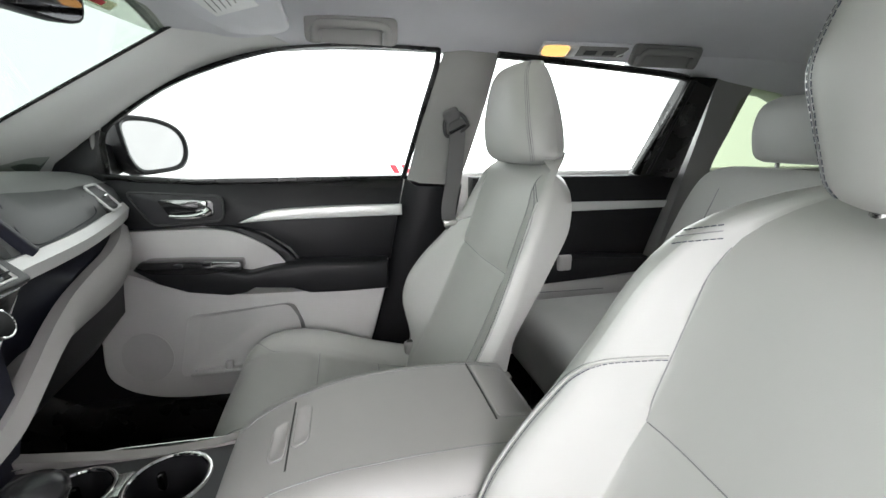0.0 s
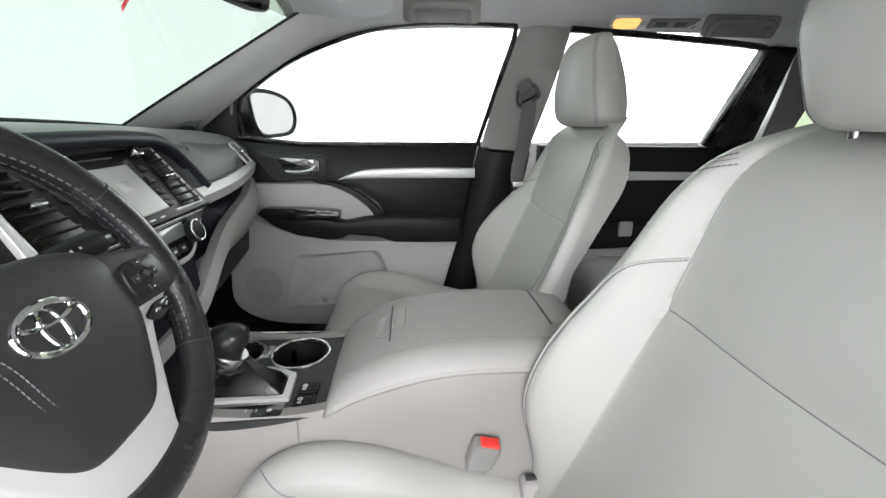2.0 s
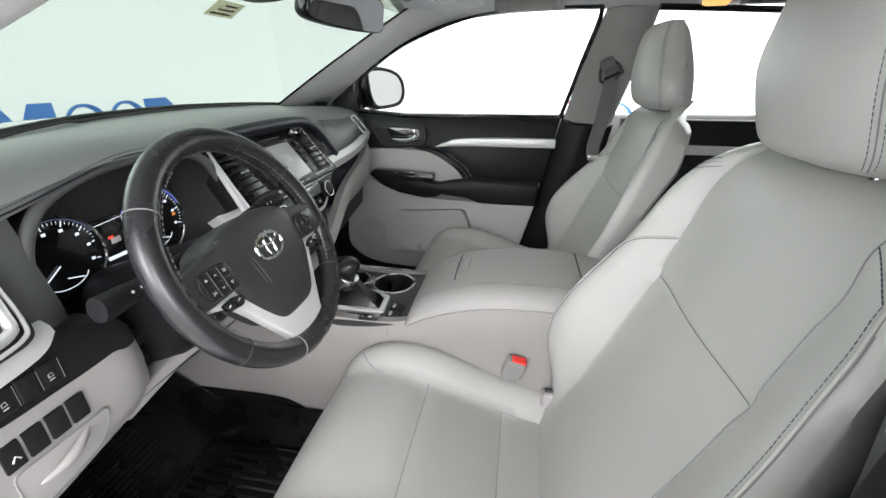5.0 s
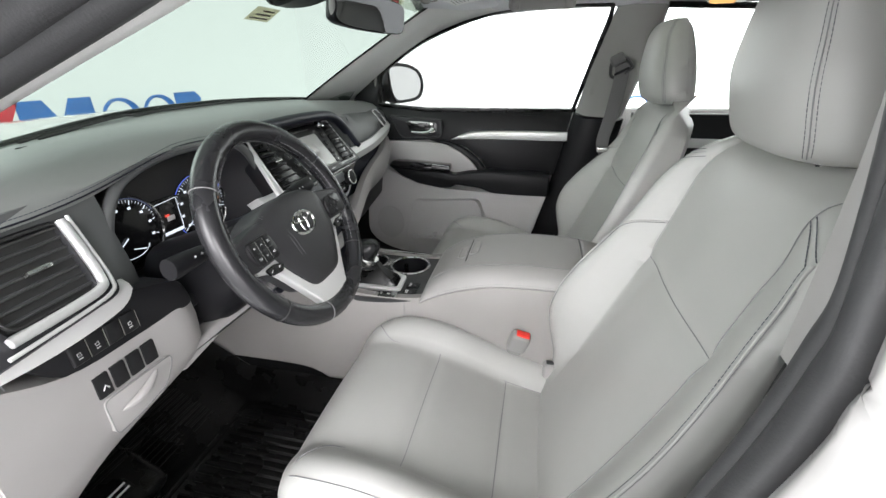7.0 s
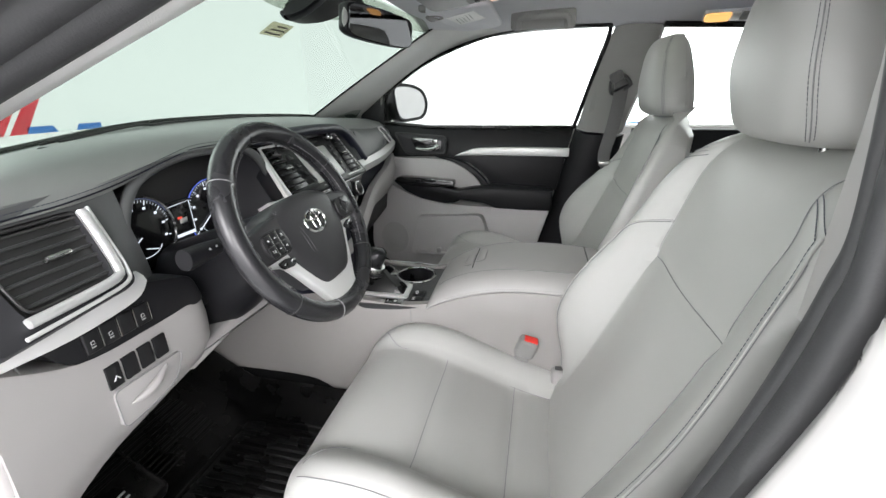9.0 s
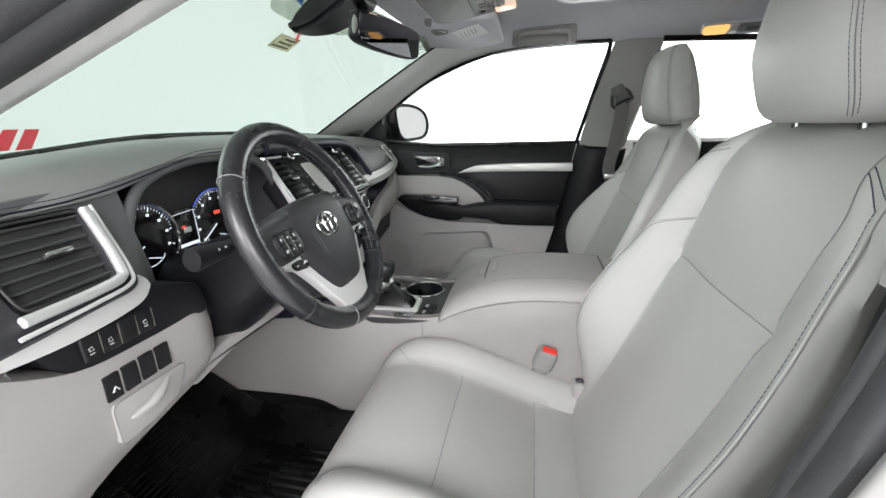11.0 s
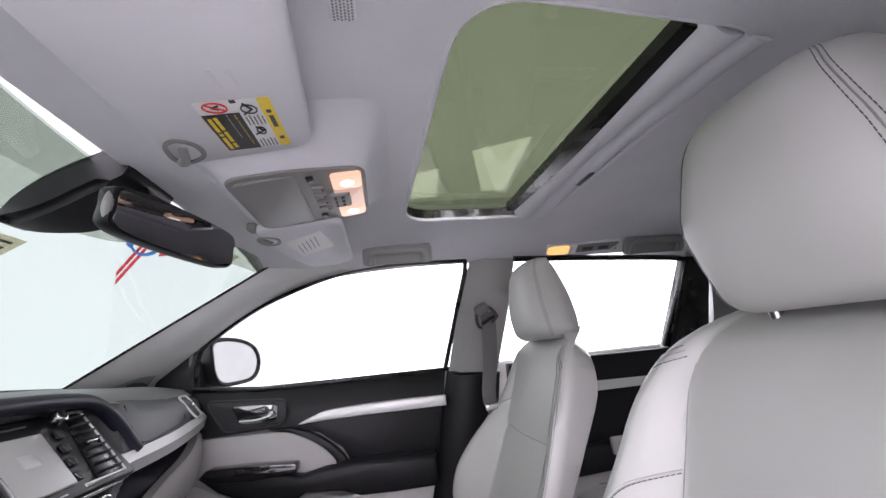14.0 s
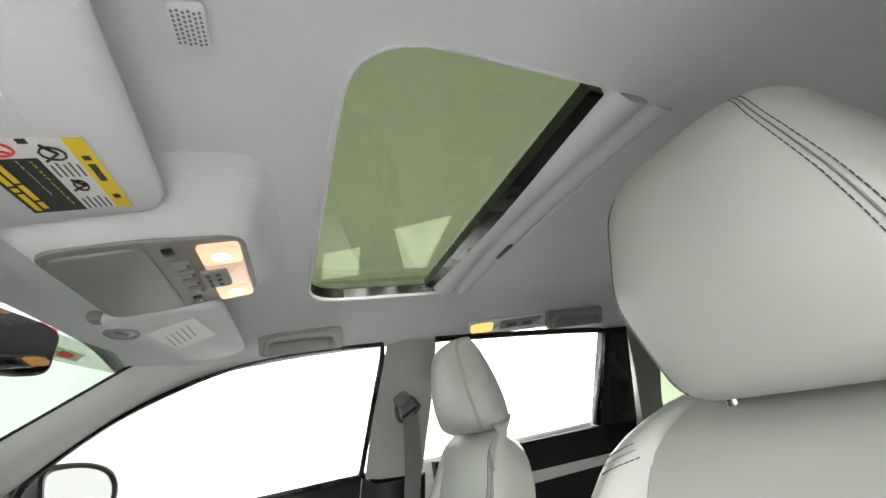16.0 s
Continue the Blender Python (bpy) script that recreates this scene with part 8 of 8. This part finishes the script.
# ---------------------------------------------------------------- floor, mats, hood and driver side opening
def floor_parts():
    tagged(finish("floor", box((0, 0.1, 0.43), (1.62, 3.6, 0.06), 0.005), CARPET), "black cabin floor carpet", "floor", kind="structure")
    fw = slab([(1.0, 0.47), (1.40, 0.72), (1.45, 1.2), (1.50, 1.2), (1.5, 0.4), (1.0, 0.4)], "x", -0.80, 0.80, 0.01)
    tagged(finish("firewall", fw, CARPET), "black carpeted footwell front", "trim", kind="structure")
    for sg, name in ((1, "kick_panel_right"), (-1, "kick_panel_left")):
        k = slab([(0.80, 0.45), (1.45, 0.45), (1.45, 1.22), (1.0, 1.22), (0.92, 0.9)], "x", sg * 0.74, sg * 0.80, 0.01)
        tagged(finish(name, k, PALE if sg < 0 else BLACK), "footwell side trim", "trim", kind="structure")
    for sg, name in ((1, "sill_right"), (-1, "sill_left")):
        tagged(finish(name, box((sg * 0.775, 0.1, 0.50), (0.15, 2.4, 0.22), 0.02, 3), BLACK), "black sill trim along the door opening", "trim", kind="structure")
    rear = box((0, -1.92, 1.0), (1.5, 0.05, 1.1), 0.01)
    tagged(finish("tailgate_trim", rear, PILLARGREY), "unseen grey tailgate trim closing the cabin", "trim", kind="structure")


floor_parts()


def floor_mat(x0, x1, name, ribs):
    s = thing(name, "ribbed deep black rubber floor mat with raised rim" if ribs else "black rubber floor mat with dull raised lettering", "floor mat", "rubber floor mats", at=((x0 + x1) / 2, 0.85, 0.49))
    w = (x1 - x0) / 2

    def mat_z(y):
        return 0.008 if y < 0.17 else 0.008 + (y - 0.17) * 0.62
    rows = []
    for y in list(np.linspace(-0.40, 0.17, 8)) + list(np.linspace(0.20, 0.50, 7)):
        back = 0.05 * max(0, (-0.34 - y) / 0.06)
        rows.append([(u * w, y, mat_z(y) + back + rise) for u, rise in ((-1.0, 0.105), (-0.985, 0.110), (-0.965, 0.105), (-0.90, 0.03), (-0.86, 0.004), (-0.5, 0), (0, 0), (0.5, 0), (0.86, 0.004), (0.90, 0.03), (0.965, 0.105), (0.985, 0.110), (1.0, 0.105))])
    part("tray", sheet(rows, 0.006, (0, 0, -1)), RUBBER, s, "deep black rubber tray", 60)
    if ribs:
        for k in range(21):
            x = -0.82 * w + 1.64 * w * k / 20
            part("rib", tube([(x, -0.33, mat_z(0) + 0.001), (x, 0.14, mat_z(0) + 0.002)], 0.006, 6), RUBBER, s)
        part("cross_bar", tube([(u * w, 0.165, mat_z(0.165) + 0.002) for u in np.linspace(-0.84, 0.84, 4)], 0.007, 8), RUBBER, s, "raised bar across the mat")
        for k in range(20):
            y = 0.22 + 0.0115 * k
            part("rib", tube([(-0.35 * w, y, mat_z(y) + 0.001), (0.55 * w, y, mat_z(y) + 0.001)], 0.003, 6), RUBBER, s)
        # footrest bump with its plate
        m = Matrix.Translation((-0.58 * w, 0.24, 0.155)) @ Euler((radians(33), 0, 0)).to_matrix().to_4x4()
        rest = part("footrest", box((0, 0, -0.04), (0.62 * w, 0.26, 0.13), 0.02, 4, m), RUBBER, s, "raised footrest")
        for k in range(9):
            o = part("rib", box((0, -0.03 + 0.013 * k, 0.026), (0.50 * w, 0.005, 0.005), 0.0015, 1, m), RUBBER, s)
        part("mat_label", box((0.0, -0.075, 0.0265), (0.055, 0.030, 0.003), 0.001, 1, m), RUBBER, s, "raised name plate")
        for k in range(2):
            part("label_line", box((0.0, -0.069 - 0.012 * k, 0.0284), (0.042, 0.004, 0.0006), 0, 1, m), MARK, s, "worn pale lettering as bars")
    else:
        for k in range(10):
            part("label_line", box((-0.16 + 0.022 * k, 0.10, mat_z(0.10) + 0.0006), (0.014, 0.030, 0.0016), 0), MARKGREY, s, "dull raised lettering as bars")


MARKGREY = material("dull_grey_lettering", (0.10, 0.10, 0.10), 0.5)
floor_mat(-0.72, -0.172, "floor_mat", True)
floor_mat(0.15, 0.70, "floor_mat", False)


def body_outside():
    h = thing("car_body", "white painted car body seen round the open driver door", "car", at=(0, 0, 0.3))
    T = Matrix.Translation((0, 0, -0.3))

    def p(name, bm, mat, label="", sharp=45):
        bmesh.ops.transform(bm, matrix=T, verts=bm.verts)
        return part(name, bm, mat, h, label, sharp)
    rows = []
    for y, z in ((1.24, 1.288), (1.45, 1.308), (1.75, 1.286), (2.05, 1.16), (2.2, 1.03)):
        rows.append([(x, y - 0.25 * abs(x) ** 2 * (1 if y < 1.3 else 0.6), z - 0.05 * abs(x) ** 3) for x in np.linspace(-0.85, 0.85, 15)])
    p("hood", sheet(rows, 0.02, (0, 0, -1)), PAINT, "white hood")
    # passenger side outer skin
    p("side_skin", slab([(-1.9, 0.35), (-1.9, 1.25), (0.95, 1.25), (1.3, 1.2), (2.1, 1.0), (2.1, 0.35)], "x", 0.86, 0.90, 0.01), PAINT, "white body side")
    # roof skin with the hole for the glass
    for x0, x1, y0, y1 in ((-0.58, -0.42, -1.9, 0.66), (0.42, 0.58, -1.9, 0.66), (-0.42, 0.42, -1.9, -0.35), (-0.42, 0.42, 0.30, 0.66)):
        xs = np.linspace(x0, x1, 5)
        p("roof_skin", sheet([[(x, y, 1.715 - 0.06 * (x / 0.58) ** 2 + ROOF_Y(y)) for x in xs] for y in np.linspace(y0, y1, 8)], 0.012, (0, 0, 1)), PAINT, "white roof")
    # driver side: windshield pillar, sill and middle pillar round the opening
    fr = catmull([(-0.655, 0.33, 1.562), (-0.67, 0.42, 1.530), (-0.682, 0.555, 1.475), (-0.69, 0.70, 1.421), (-0.705, 0.90, 1.346), (-0.735, 1.04, 1.28), (-0.77, 1.09, 1.1), (-0.78, 1.08, 0.8), (-0.78, 1.0, 0.55)], 6)
    rows = []
    for q in fr:
        rows.append([(q[0] + a, q[1] + b, q[2] + c) for a, b, c in ((0.0, 0.012, -0.002), (-0.004, -0.002, -0.012), (-0.018, -0.006, -0.014), (-0.032, -0.006, -0.008), (-0.037, -0.001, -0.003), (-0.042, -0.006, -0.004), (-0.056, -0.004, 0.004), (-0.064, 0.006, 0.014))])
    p("opening_seal", sheet(rows, 0.008, (0, 0.6, 0.8)), SEAL, "wide dark rubber door seal", 60)
    fo = [(q[0] - 0.100, q[1] + 0.030, q[2] + 0.045) for q in fr]
    p("front_pillar", tube(fo, 0.048, 12), PAINT, "white painted pillar")
    ins = catmull([(-0.575, 0.34, 1.608), (-0.575, 0.15, 1.618), (-0.6, 0.016, 1.59), (-0.67, 0.010, 1.45), (-0.735, 0.028, 1.325), (-0.742, 0.036, 1.27), (-0.745, 0.050, 1.206), (-0.75, 0.074, 1.12), (-0.755, 0.116, 1), (-0.765, 0.215, 0.8), (-0.77, 0.315, 0.5)], 6)
    outs = catmull([(-0.63, 0.34, 1.6), (-0.64, 0.15, 1.605), (-0.665, 0.026, 1.58), (-0.735, 0.024, 1.44), (-0.79, 0.052, 1.29), (-0.797, 0.060, 1.25), (-0.8, 0.071, 1.2), (-0.805, 0.100, 1.12), (-0.81, 0.146, 1), (-0.812, 0.235, 0.8), (-0.812, 0.335, 0.5)], 6)
    seal_rows = []
    for q, w in zip(ins, outs):
        seal_rows.append([q + (w - q) * k + np.array((0, 1, -0.15)) * h for k, h in ((0, 0.0), (0.06, 0.007), (0.2, 0.012), (0.36, 0.013), (0.46, 0.009), (0.5, 0.005), (0.56, 0.009), (0.7, 0.010), (0.9, 0.006), (1.0, 0.0))])
    p("opening_seal", sheet(seal_rows, 0.012, (0, -1, 0)), SEAL, "wide dark rubber door seal", 60)
    bo = [(q[0] - 0.050, q[1] - 0.052, q[2] + 0.0) for q in outs]
    p("middle_pillar", tube(bo, 0.065, 14), PAINT, "white painted middle pillar")
    p("sill", box((-0.85, 0.6, 0.42), (0.14, 1.2, 0.10), 0.03, 3), PAINT, "white painted door sill")


body_outside()


def pillar_front_driver():
    """Trim, seal and painted pillar beside the open driver door."""
    line = [(1.04, 1.300, -0.66), (0.90, 1.352, -0.645), (0.70, 1.428, -0.63), (0.555, 1.481, -0.622), (0.42, 1.535, -0.61), (0.33, 1.566, -0.60)]
    loops = [[(x + 0.03, y + 0.03, z + 0.035), (x, y, z), (x - 0.03, y - 0.006, z - 0.006), (x - 0.06, y, z - 0.004), (x - 0.085, y + 0.03, z + 0.05), (x - 0.02, y + 0.06, z + 0.07)] for y, z, x in line]
    pillar("pillar_front_driver", loops, APILLAR_LIGHTENED, "pale grey plastic windshield pillar trim")


pillar_front_driver()


def b_pillar_driver():
    up = [[(-0.60, 0.02, 1.60), (-0.57, 0.0, 1.60), (-0.59, -0.2, 1.59), (-0.66, -0.2, 1.60), (-0.68, 0.0, 1.60)],
          [(-0.685, 0.004, 1.43), (-0.645, -0.004, 1.43), (-0.655, -0.2, 1.43), (-0.73, -0.2, 1.43), (-0.74, -0.03, 1.43)],
          [(-0.748, 0.028, 1.208), (-0.690, 0.022, 1.208), (-0.700, -0.15, 1.208), (-0.80, -0.15, 1.208), (-0.82, 0.0, 1.208)]]
    pillar("pillar_middle_driver_upper", up, PALE, "pale grey upper middle pillar trim")
    dn = [[(-0.754, 0.027, 1.206), (-0.695, 0.020, 1.204), (-0.705, -0.15, 1.2), (-0.80, -0.15, 1.20), (-0.82, 0.0, 1.20)],
          [(-0.765, 0.075, 1.0), (-0.705, 0.060, 1.0), (-0.715, -0.1, 1.0), (-0.82, -0.1, 1.0), (-0.83, 0.05, 1.0)],
          [(-0.780, 0.20, 0.6), (-0.720, 0.17, 0.6), (-0.73, -0.05, 0.6), (-0.82, -0.05, 0.6), (-0.83, 0.15, 0.6)],
          [(-0.785, 0.24, 0.48), (-0.725, 0.21, 0.48), (-0.735, 0.0, 0.48), (-0.82, 0.0, 0.48), (-0.83, 0.2, 0.48)]]
    pillar("pillar_middle_driver_lower", dn, BLACK, "black lower middle pillar trim")


b_pillar_driver()
